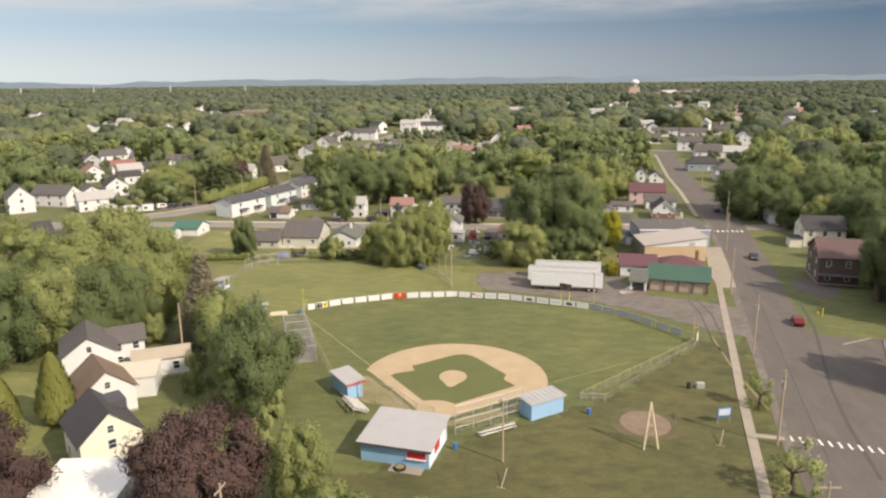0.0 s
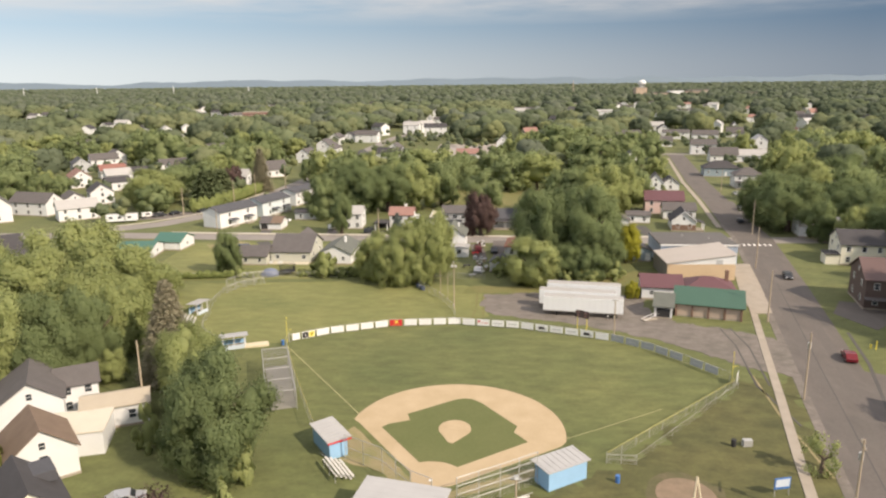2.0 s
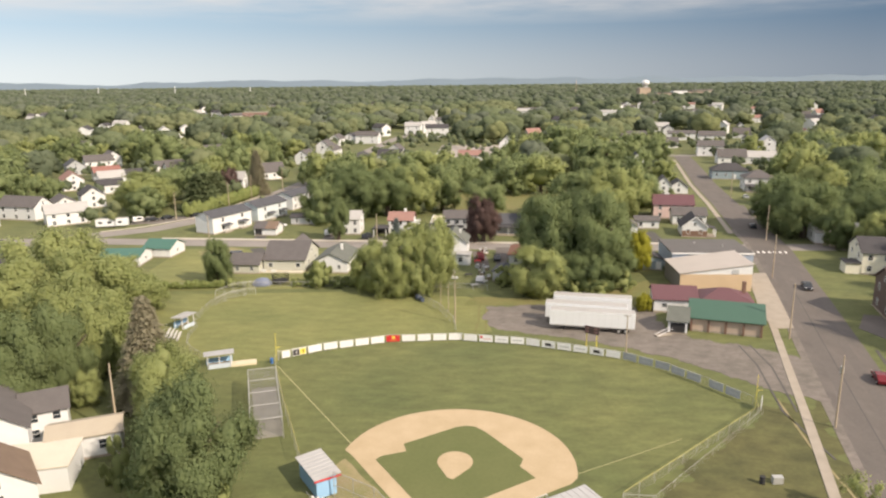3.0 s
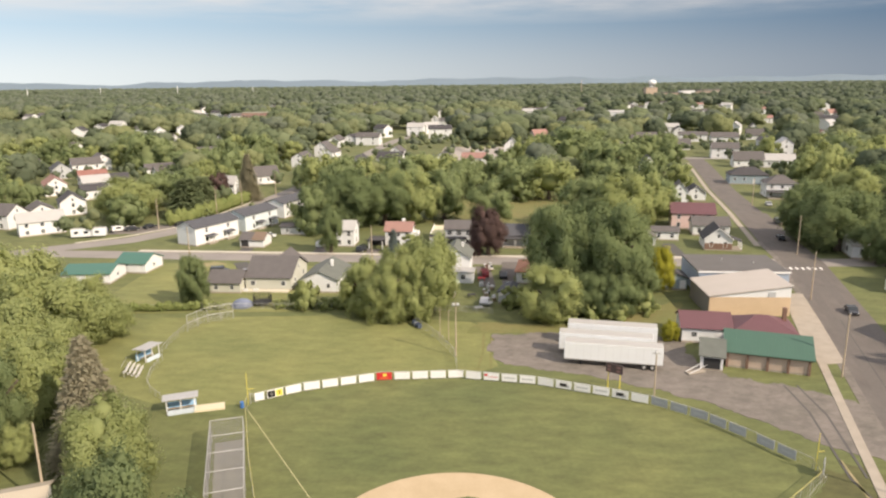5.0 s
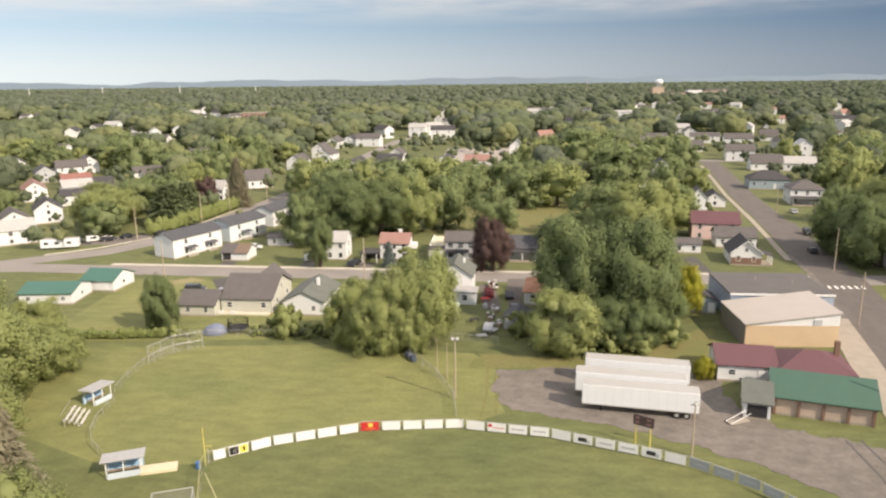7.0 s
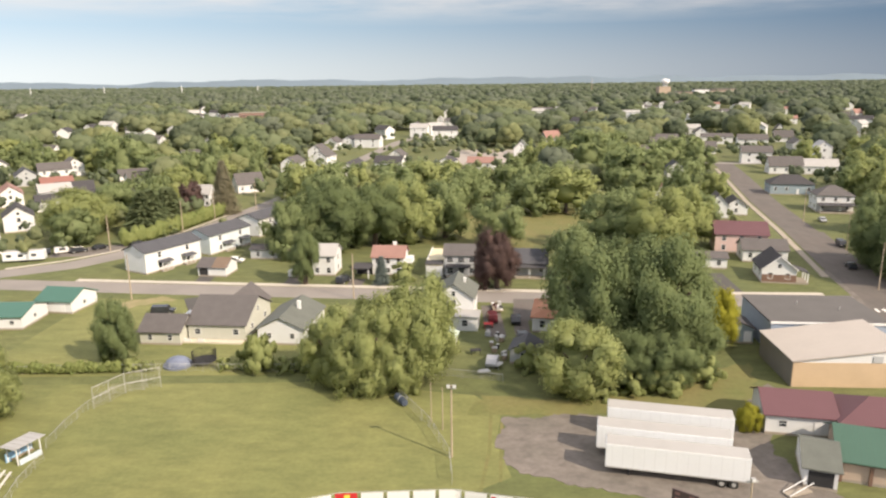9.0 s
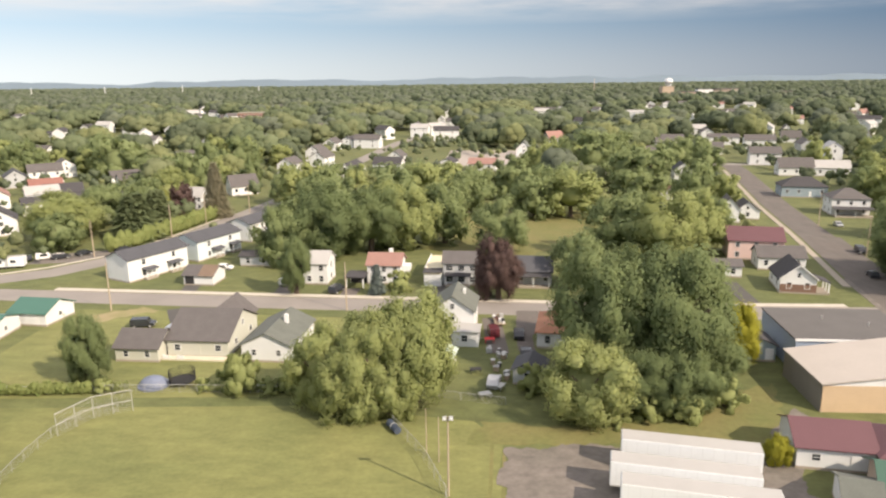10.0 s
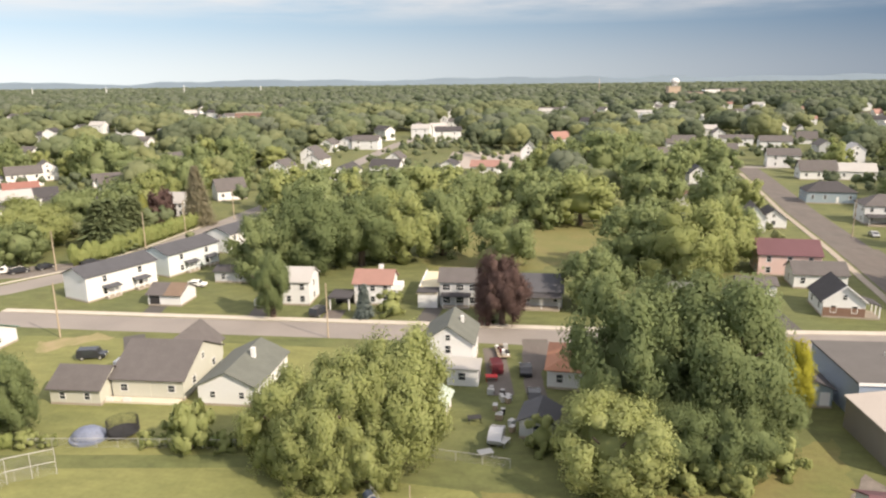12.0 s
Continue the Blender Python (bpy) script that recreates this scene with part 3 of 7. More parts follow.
# ---- fences, signs and small things of the field ----
def fence(points, height, post_r=0.03, gap=3.0, label="", wire=0.22, rail=GALV, name="chain_link_fence", mid=0):
    ob = base(name, 0, 0, 0, label, "fence")
    bw = bmesh.new()
    posts = []
    master = None
    for k in range(len(points) - 1):
        a, b = Vector((*points[k], 0)), Vector((*points[k + 1], 0))
        n = max(1, round((b - a).length / gap))
        for i in range(n + (k == len(points) - 2)):
            p = a.lerp(b, i / n)
            if master is None:
                master = part("post", tube((0, 0, 0), (0, 0, height + 0.04), post_r, sides=6), GALV, ob, m=pose(*p))
            else:
                twin(master, ob, pose(*p))
        br = tube(a + Vector((0, 0, height)), b + Vector((0, 0, height)), post_r * 1.0, sides=6)
        for j in range(mid):
            h = height * (j + 1) / (mid + 1)
            part("rail", tube(a + Vector((0, 0, h)), b + Vector((0, 0, h)), post_r * 0.9, sides=6), rail, ob)
        part("rail", br, rail, ob)
        length, d = (b - a).length, (b - a).normalized()
        side = Vector((-d.y, d.x, 0)) * 0.004
        m = int((length + height) / wire)
        for s in (1, -1):
            for i in range(m):
                u0 = i * wire - (height if s > 0 else 0)
                lo, hi = u0, u0 + s * height
                if s < 0:
                    lo, hi = u0, u0 - height
                z_lo, z_hi = 0.02, height
                pts = []
                for u, z in ((lo, z_lo), (hi, z_hi)):
                    pts.append([u, z])
                (u1, z1), (u2, z2) = pts
                if u2 == u1:
                    continue
                for q in (0, 1):
                    for lim in (0, length):
                        u, z = pts[q]
                        if (lim == 0 and u < 0) or (lim == length and u > length):
                            f = (lim - u1) / (u2 - u1)
                            pts[q] = [lim, z1 + (z2 - z1) * f]
                if abs(pts[0][0] - pts[1][0]) < 0.02:
                    continue
                w = 0.006
                vs = []
                for (u, z), sg in ((pts[0], -1), (pts[0], 1), (pts[1], 1), (pts[1], -1)):
                    vs.append(bw.verts.new(a + d * u + side * s + Vector((0, 0, z + sg * w))))
                bw.faces.new(vs)
    part("wire_mesh", bw, GALV, ob)
    return ob


OUTFIELD = [(-28.7, 138.6), (-21.6, 142.6), (-10.3, 146.4), (1.9, 147.2), (14.0, 144.7), (25.4, 139.9), (30.7, 137.2), (35.8, 133.0), (40.0, 127.6), (45.0, 120.0)]


def along(points, s):
    for a, b in zip(points, points[1:]):
        a, b = Vector(a), Vector(b)
        n = (b - a).length
        if s <= n:
            d = (b - a) / n
            return a + d * s, math.degrees(math.atan2(d.y, d.x))
        s -= n
    return b, math.degrees(math.atan2(d.y, d.x))


left_arc = [tuple(p)[:2] for p in OUTFIELD if tuple(p)[0] < 8.0]
slab("lawn_beyond", left_arc + [(9.0, 152), (7.6, 160), (8.6, 168), (5.0, 174), (-18, 178.6), (-44, 178.0), (-70, 177.4), (-72, 160), (-58, 146), (-40, 137)], -0.05, 0.007, SUNLIT_LAWN, "pale sunlit grass of the second field", category="grass")
slab("lawn_beyond", [(-76, 180.5), (-18, 181.5), (-16, 216), (-60, 221), (-76, 222)], -0.05, 0.007, SUNLIT_LAWN, "pale sunlit lawn of the back gardens", category="grass")
fence(OUTFIELD, 1.5, label="galvanised chain-link outfield fence carrying sign boards", wire=0.3)
fence([(-28.7, 138.4), (-28.6, 135.5), (-24, 121), (-19.5, 108.5), (-18.0, 104.2)], 2.0, label="tall galvanised chain-link fence along the third base side", rail=RAIL_YELLOW)
fence([(20.3, 96.0), (32.0, 106.2), (44.6, 117.2), (45.0, 120.0)], 1.4, label="chain-link fence with a yellow top rail along the first base line", rail=RAIL_YELLOW)
fence([(23.6, 95.6), (34.0, 106.0), (45.2, 117.2)], 1.0, 0.018, label="low grey chain-link fence behind the foul fence", gap=5, wire=0.34)
fence([(20.2, 95.8), (23.8, 95.4)], 1.3, label="galvanised pipe gate in the fence corner", mid=1, gap=1.8, name="fence_gate")
fence([(1.4, 86.0), (6.4, 88.7), (11.0, 91.4)], 4.2, 0.045, 2.6, label="tall galvanised backstop of pipes and chain link", mid=3, name="backstop")
fence([(-12.6, 97.4), (-7.6, 94.0), (-3.9, 88.9), (-1.4, 87.2)], 3.4, 0.04, 2.6, label="tall galvanised backstop of pipes and chain link", mid=1, name="backstop")
fence([(-50.0, 158.2), (-50.4, 163.5), (-50.3, 169.2), (-49.0, 174.0), (-45.0, 176.6)], 1.3, label="low chain-link fence round the second field", gap=2.6)
fence([(-49.6, 169.5), (-47.4, 174.6), (-43.0, 176.9)], 3.2, 0.05, 2.6, label="curved galvanised backstop of the second field", mid=1, name="backstop")
fence([(-5.9, 172.6), (-1.2, 164.0), (1.6, 156.0), (2.0, 150.5)], 1.6, label="curved chain-link fence across the grass", gap=2.4, wire=0.14)
fence([(-48.8, 155.6), (-48.3, 149.5), (-47.2, 145.5), (-45.4, 142.4), (-42.6, 139.6)], 1.1, label="low curved chain-link fence beside the second field", gap=2.4)
fence([(-70, 181.6), (-44, 182.8), (-20, 182.6), (0, 181.0), (9.5, 178.6)], 1.3, label="weathered chain-link fence along the back gardens", gap=2.8)

roll = base("rolled_tarp", -5.6, 171.4, -60, "dark blue rolled tarp at the end of the fence", "tarp")
part("roll", tube((-1.3, 0, 0.55), (1.3, 0, 0.55), 0.55, 0.5, 14), surface("tarp_navy", (0.06, 0.08, 0.12), 0.7, 0.2), roll)
part("strap", tube((-0.1, 0, 0.55), (0.1, 0, 0.55), 0.57, 0.57, 14), GALV, roll)
sign_mesh = {}


def sign_board(s, width, colour, kind, height=1.22, z=0.22):
    p, ang = along(OUTFIELD, s)
    d = Vector((math.cos(radians(ang)), math.sin(radians(ang))))
    p = p + Vector((d.y, -d.x)) * 0.08
    names = {"plain": "plain white sign board on the outfield fence", "yellow": "black and yellow sign board on the outfield fence", "red": "red sign board with an orange emblem on the outfield fence",
             "corner": "white sign board with a small red corner patch", "text": "white sign board with a grey line of lettering", "dark": "white sign board with a dark emblem", "blue": "faded blue banner on the outfield fence"}
    ob = base("sign_board", p.x, p.y, ang, names[kind], "sign", "signs on the outfield fence")
    if (colour.name, width) not in sign_mesh:
        sign_mesh[colour.name, width] = part("panel", box(-width / 2, width / 2, -0.03, 0.03, z, z + height, 0.01), colour, ob)
    else:
        twin(sign_mesh[colour.name, width], ob, pose(0, 0, 0))

    def mark(nm, x0, x1, z0, z1, mat):
        part(nm, box(x0, x1, -0.042, -0.032, z + z0, z + z1), mat, ob)
    if kind == "yellow":
        mark("yellow_half", 0.1, width / 2 - 0.08, 0.1, 1.12, YELLOW)
        mark("black_half", -width / 2 + 0.08, 0.0, 0.1, 1.12, BLACK)
        mark("emblem", -0.75, -0.35, 0.4, 0.85, WHITE_PLAIN)
        mark("emblem", 0.5, 0.8, 0.35, 0.9, DARK)
    elif kind == "red":
        mark("emblem", -0.2, 0.4, 0.55, 1.05, YELLOW)
        mark("line", -0.6, 0.7, 0.2, 0.35, surface("orange_paint", (0.65, 0.2, 0.05), 0.6))
    elif kind == "corner":
        mark("emblem", -width / 2 + 0.12, -width / 2 + 0.6, 0.65, 1.05, RED_PAINT)
        mark("line", -0.5, 1.0, 0.5, 0.6, RED_PAINT)
    elif kind == "text":
        mark("line", -width * 0.36, width * 0.36, 0.5, 0.72, GREY_SIDING)
    elif kind == "dark":
        mark("emblem", -0.6, 0.5, 0.3, 0.85, DARK)
        mark("line", 0.3, 0.9, 0.2, 0.6, GREY_SIDING)
    elif kind == "blue":
        mark("line", -width * 0.3, width * 0.3, 0.45, 0.75, GREY_SIDING)
    return ob


kinds = ["plain", "yellow", "plain", "plain", "plain", "plain", "plain", "red", "plain", "plain", "plain", "plain", "plain", "corner", "text", "text", "plain", "dark", "text", "text", "dark", "plain"]
s = 0.55
for k, kind in enumerate(kinds):
    w = 1.45 if k == 0 else 2.44
    s += w / 2
    sign_board(s, w, RED_PAINT if kind == "red" else WHITE_PLAIN, kind)
    s += w / 2 + 0.42
for k in range(7):
    s += 1.22
    sign_board(s, 2.44, BANNER, "blue")
    s += 1.22 + (0.45 if k != 4 else 1.6)

corner_sign = base("sign_board", 45.6, 118.6, 62, "small white board on posts at the fence corner", "sign")
part("panel", box(-0.9, 0.9, -0.03, 0.03, 0.5, 2.0, 0.01), WHITE_PLAIN, corner_sign)
for u in (-0.7, 0.7):
    part("post", tube((u, 0.06, 0), (u, 0.06, 1.9), 0.03, sides=6), GALV, corner_sign)


def foul_pole(x, y, h):
    ob = base("foul_pole", x, y, 0, "tall yellow foul pole at the fence corner", "pole")
    part("pole", tube((0, 0, 0), (0, 0, h), 0.045, 0.035), YELLOW, ob)
    part("arm", tube((0, 0, h * 0.5), (0.9, 0.2, h * 0.5), 0.03, 0.03, 6), YELLOW, ob)


foul_pole(-28.9, 137.9, 5.2)
foul_pole(45.3, 119.8, 5.0)


def barrel(x, y):
    ob = base("barrel", x, y, 0, "blue plastic barrel standing on the grass", "barrel", "barrels on the field")
    part("body", tube((0, 0, 0), (0, 0, 0.85), 0.28, 0.28, 14), BLUE_PAINT, ob)
    part("rim", tube((0, 0, 0.85), (0, 0, 0.9), 0.3, 0.3, 14), BLUE_PAINT, ob)


for x, y in ((-29.6, 137.2), (20.6, 91.6), (1.3, 82.2)):
    barrel(x, y)


def floodlight(x, y, h, lamps=1, label="tall wooden pole with a floodlight on top"):
    ob = base("light_pole", x, y, 0, label, "light pole")
    part("pole", tube((0, 0, 0), (0, 0, h), 0.13, 0.09), POLE_WOOD, ob)
    part("crossarm", box(-0.6, 0.6, -0.05, 0.05, h - 0.45, h - 0.3), GALV, ob)
    for k in range(lamps):
        lamp = part("lamp", box(-0.22, 0.22, -0.35, 0.05, h - 0.28, h + 0.08, 0.04), GALV, ob, m=pose((k - (lamps - 1) / 2) * 0.7, 0, 0))
        part("lens", box(-0.17, 0.17, -0.365, -0.352, h - 0.22, h + 0.02), WHITE_PLAIN, lamp)


floodlight(7.2, 79.0, 8.7)
floodlight(1.9, 156.5, 9.6, 2)
floodlight(31.4, 140.0, 7.4)
for x, y in ((-1.0, 165.5), (0.6, 163.5)):
    ob = base("slim_pole", x, y, 0, "slim bare wooden pole standing in the grass", "pole")
    part("pole", tube((0, 0, 0), (0, 0, 6.0), 0.07, 0.05), POLE_WOOD, ob)


def utility_pole(x, y, h, arms=1, rot=0, transformer=False):
    ob = base("utility_pole", x, y, rot, "brown wooden utility pole with a crossarm", "utility pole", "utility poles")
    part("pole", tube((0, 0, 0), (0, 0, h), 0.16, 0.11), POLE_WOOD, ob)
    for k in range(arms):
        part("crossarm", box(-1.1, 1.1, -0.06, 0.06, h - 0.7 - k * 0.9, h - 0.56 - k * 0.9), POLE_WOOD, ob)
        for u in (-1.0, -0.5, 0.5, 1.0):
            part("insulator", tube((u, 0, h - 0.56 - k * 0.9), (u, 0, h - 0.4 - k * 0.9), 0.05, 0.03, 6), GALV, ob)
    if transformer:
        part("transformer", tube((0.4, 0, h - 2.6), (0.4, 0, h - 1.7), 0.26, 0.26, 12), GALV, ob)


for x, y, h, a, r, tr in ((43.2, 82.4, 10.5, 1, 70, True), (53.4, 113.3, 10.5, 0, 70, True), (63.0, 147.0, 10.5, 0, 70, False), (77.8, 187.0, 10.5, 0, 75, False), (-44.6, 112.4, 10.5, 0, 20, False),
                          (-94.6, 265.8, 10, 0, 20, False), (-83.1, 289.0, 10, 0, 20, False), (-80, 309, 10, 0, 20, False), (-72.0, 330, 10, 0, 20, False), (-67.9, 221.0, 10, 0, 80, False), (-19.8, 220.8, 10, 0, 80, False),
                          (105.5, 262, 10.5, 0, 80, False), (112, 300, 10.5, 0, 80, False), (93.4, 226, 10.5, 0, 80, False), (-21.8, 60.4, 9.0, 1, 80, False), (36.2, 58.8, 9.5, 1, 0, False)):
    utility_pole(x, y, h, a, r, tr)

# scoreboard: dark double board on two yellow posts
sb = base("scoreboard", 25.9, 142.4, -35, "dark scoreboard on two yellow posts behind the fence", "scoreboard")
for u in (-0.95, 0.95):
    part("post", tube((u, 0, 0), (u, 0, 3.0), 0.08), YELLOW, sb)
part("board", box(-1.35, 1.35, -0.1, 0.1, 2.9, 4.3, 0.03), surface("scoreboard_brown", (0.09, 0.06, 0.06), 0.6, 0.1), sb)
for u, w, zz in ((-0.8, 0.5, 3.9), (0.7, 0.6, 3.9), (-0.8, 0.5, 3.3), (0.7, 0.6, 3.3)):
    part("display", box(u - w / 2, u + w / 2, -0.115, -0.102, zz - 0.15, zz + 0.15), surface("faded_red", (0.30, 0.16, 0.15), 0.6), sb)

notice = base("notice_board", 38.6, 88.6, 10, "blue and white notice board on two posts in the grass", "sign")
for u in (-0.9, 0.9):
    part("post", tube((u, 0, 0), (u, 0, 2.2), 0.05), GALV, notice)
part("board", box(-1.0, 1.0, -0.06, 0.06, 0.9, 2.3, 0.02), BLUE_PAINT, notice)
part("panel", box(-0.85, 0.85, -0.075, -0.062, 1.2, 2.15), surface("pale_blue_panel", (0.55, 0.62, 0.72), 0.6), notice)

aframe = base("swing_frame", 26.4, 82.6, 8, "pale wooden A-frame standing beside the worn circle", "frame")
PALE_WOOD = surface("pale_wood", (0.62, 0.54, 0.40), 0.8, 0.1)
part("leg", tube((-0.95, -0.9, 0), (0.1, 0, 6.2), 0.14, 0.11), PALE_WOOD, aframe)
part("leg", tube((1.0, -0.9, 0), (0.1, 0, 6.2), 0.14, 0.11), PALE_WOOD, aframe)
part("brace", tube((-0.45, -0.45, 3.1), (0.55, -0.45, 3.1), 0.06), POLE_WOOD, aframe)
part("strut", tube((0.1, 0, 6.2), (0.5, 1.4, 0), 0.07), POLE_WOOD, aframe)
for x, y, r in ((36.4, 83.6, 62), (7.0, 74.6, 70)):
    ob = base("guy_stake", x, y, r, "yellowish leaning timber stake in the grass", "stake")
    part("stake", tube((-1.4, 0, 0), (1.4, 0, 1.0), 0.06), POLE_WOOD, ob)
    part("foot", tube((-1.4, -0.5, 0.04), (-1.4, 0.5, 0.04), 0.06), POLE_WOOD, ob)
bin_ = base("trash_bin", 37.6, 99.8, 0, "dark trash bin with a grey box beside it", "bin")
part("drum", tube((0, 0, 0), (0, 0, 0.9), 0.32, 0.32, 14), DARK, bin_)
part("lid", tube((0, 0, 0.9), (0, 0, 0.96), 0.34, 0.34, 14), DARK, bin_)
ob = base("utility_box", 39.4, 99.9, 0, "grey metal utility box on the grass", "box")
part("body", box(-0.6, 0.6, -0.35, 0.35, 0, 0.9, 0.03), GALV, ob)
hyd = base("hydrant", 74.9, 133.1, 0, "yellow fire hydrant beside the road", "hydrant")
part("barrel", tube((0, 0, 0), (0, 0, 0.7), 0.16, 0.14, 10), YELLOW, hyd)
part("bonnet", tube((0, 0, 0.7), (0, 0, 0.88), 0.15, 0.05, 10), YELLOW, hyd)
part("outlet", tube((-0.25, 0, 0.5), (0.25, 0, 0.5), 0.07, 0.07, 8), YELLOW, hyd)
stub = base("bollard", 75.5, 132.5, 0, "short yellow marker post beside the road", "bollard")
part("post", tube((0, 0, 0), (0, 0, 1.6), 0.09, 0.09, 8), YELLOW, stub)


# ---- field buildings ----
def dugout(x, y, rot, L, W, open_side=-1, label="", roof=None, hs=(2.5, 2.7), wall=None, clad=True):
    """A long shelter with three walls, a bench and a sheet roof, open on one long side."""
    ob = base("dugout", x, y, rot, label, "dugout", "dugouts of the ball fields")
    t = 0.15
    wall = wall or SKY_BLUE
    back = -open_side
    if clad:
        part("back_wall", box(-L / 2, L / 2, back * W / 2 - t * (back > 0), back * W / 2 + t * (back < 0), 0, hs[0]), wall, ob)
        for sx in (-1, 1):
            part("side_wall", box(sx * L / 2 - t * (sx > 0), sx * L / 2 + t * (sx < 0), -W / 2 + t, W / 2 - t, 0, hs[0]), wall, ob)
    else:
        part("back_wall", box(-L / 2, L / 2, back * W / 2 - t * (back > 0), back * W / 2 + t * (back < 0), 0, 1.2), wall, ob)
        part("front_wall", box(-L / 2 + 0.3, L / 2 - 0.3, open_side * W / 2 - 0.05, open_side * W / 2 + 0.05, 0, 0.75), surface("faded_blue_board", (0.50, 0.58, 0.66), 0.8, 0.12), ob)
    for u in (-L / 2 + 0.2, 0, L / 2 - 0.2):
        part("post", box(u - 0.06, u + 0.06, open_side * (W / 2 - 0.2) - 0.06, open_side * (W / 2 - 0.2) + 0.06, 0, hs[1]), WHITE_PLAIN, ob)
        if not clad:
            part("post", box(u - 0.06, u + 0.06, back * (W / 2 - 0.2) - 0.06, back * (W / 2 - 0.2) + 0.06, 0, hs[0]), WHITE_PLAIN, ob)
    part("bench", box(-L / 2 + 0.3, L / 2 - 0.3, back * (W / 2 - 0.7) - 0.2, back * (W / 2 - 0.7) + 0.2, 0.42, 0.5), WOOD, ob)
    z0, z1 = (hs[0], hs[1]) if open_side > 0 else (hs[1], hs[0])
    bm = bmesh.new()
    o = 0.35
    v = [bm.verts.new(c) for c in ((-L / 2 - o, -W / 2 - o, z0), (L / 2 + o, -W / 2 - o, z0), (L / 2 + o, W / 2 + o, z1), (-L / 2 - o, W / 2 + o, z1))]
    u = [bm.verts.new(c.co + Vector((0, 0, 0.09))) for c in v]
    bm.faces.new(v[::-1])
    bm.faces.new(u)
    for k in range(4):
        bm.faces.new((v[k], v[(k + 1) % 4], u[(k + 1) % 4], u[k]))
    part("roof", bm, roof or ROOF_LIGHT, ob)
    n = int(L / 0.75)
    rib = None
    for k in range(n + 1):
        uu = -L / 2 + L * k / n
        b2 = bmesh.new()
        add_tube(b2, (0, -W / 2 - o, z0 + 0.11), (0, W / 2 + o, z1 + 0.11), 0.035, sides=4)
        if rib is None:
            rib = part("roof_rib", b2, TRAILER_ROOF, ob, m=pose(uu, 0, 0))
        else:
            b2.free()
            twin(rib, ob, pose(uu, 0, 0))
    return ob


d3 = dugout(-14.9, 100.1, 122, 5.6, 2.6, -1, "light blue dugout with a pale sheet-metal roof and red trim")
part("trim", box(-3.18, -3.12, -1.65, 1.65, 2.32, 2.52), RED_PAINT, d3)
dugout(13.9, 92.3, 30, 5.7, 2.8, 1, "light blue dugout with a pale weathered sheet-metal roof")
dugout(-38.2, 136.2, 20, 4.2, 2.0, -1, "open blue and white shelter with a pale metal roof", hs=(2.2, 2.4), clad=False)
dugout(-51.4, 156.0, 68, 3.5, 2.2, -1, "open blue and white shelter with a pale metal roof", hs=(2.2, 2.4), clad=False)
slab("concrete_pad", [(-36.1, 135.6), (-32.0, 136.7), (-32.6, 138.5), (-36.6, 137.4)], -0.05, 0.3, surface("cream_pad", (0.62, 0.55, 0.40), 0.9, 0.1), "raised cream platform beside the shelter", kind="structure", category="platform")

con = base("concession_stand", -5.2, 82.4, -16.5, "light blue concession stand, pale grey roof, red shutters", "building")
CW, CD = 9.0, 7.8
part("wall", prism([(-CD / 2, 0), (CD / 2, 0), (CD / 2, 3.1), (-CD / 2, 2.55)], CW), SKY_BLUE, con, m=pose(0, 0, 0, 0, 0, 90))
bm = prism([(-CD / 2 - 0.5, 2.56), (CD / 2 + 0.5, 3.18), (CD / 2 + 0.5, 3.36), (-CD / 2 - 0.5, 2.74)], CW + 0.9)
part("roof", bm, ROOF_LIGHT, con, m=pose(0, 0, 0, 0, 0, 90))
part("fascia", box(-CW / 2 - 0.47, CW / 2 + 0.47, -CD / 2 - 0.56, -CD / 2 - 0.51, 2.42, 2.72), SHINGLE_BLUE, con)
part("end_wall", box(CW / 2 + 0.003, CW / 2 + 0.03, -CD / 2 + 0.03, CD / 2 - 0.03, 0.02, 2.5), surface("pale_blue_wall", (0.62, 0.72, 0.82), 0.7, 0.05), con)
part("shutter", box(1.7, 4.1, -CD / 2 - 0.09, -CD / 2 - 0.003, 1.25, 2.25, 0.01), RED_PAINT, con, "closed dark red serving shutter")
part("shutter", box(CW / 2 + 0.032, CW / 2 + 0.09, -1.6, 0.4, 0.9, 2.2, 0.01), RED_PAINT, con, "closed red door panel")
part("sill", box(1.6, 4.2, -CD / 2 - 0.3, -CD / 2 - 0.003, 1.15, 1.24), WHITE_PLAIN, con)
part("step", box(-0.3, 3.9, -CD / 2 - 1.6, -CD / 2 - 0.02, 0, 0.06), CONCRETE, con)
ob = base("tyre_planter", -5.6, 77.6, 0, "black round planter against the blue wall", "planter")
part("ring", tube((0, 0, 0), (0, 0, 0.35), 0.8, 0.7, 16), BLACK, ob)
part("soil", tube((0, 0, 0.35), (0, 0, 0.37), 0.55, 0.55, 16), WORN, ob)


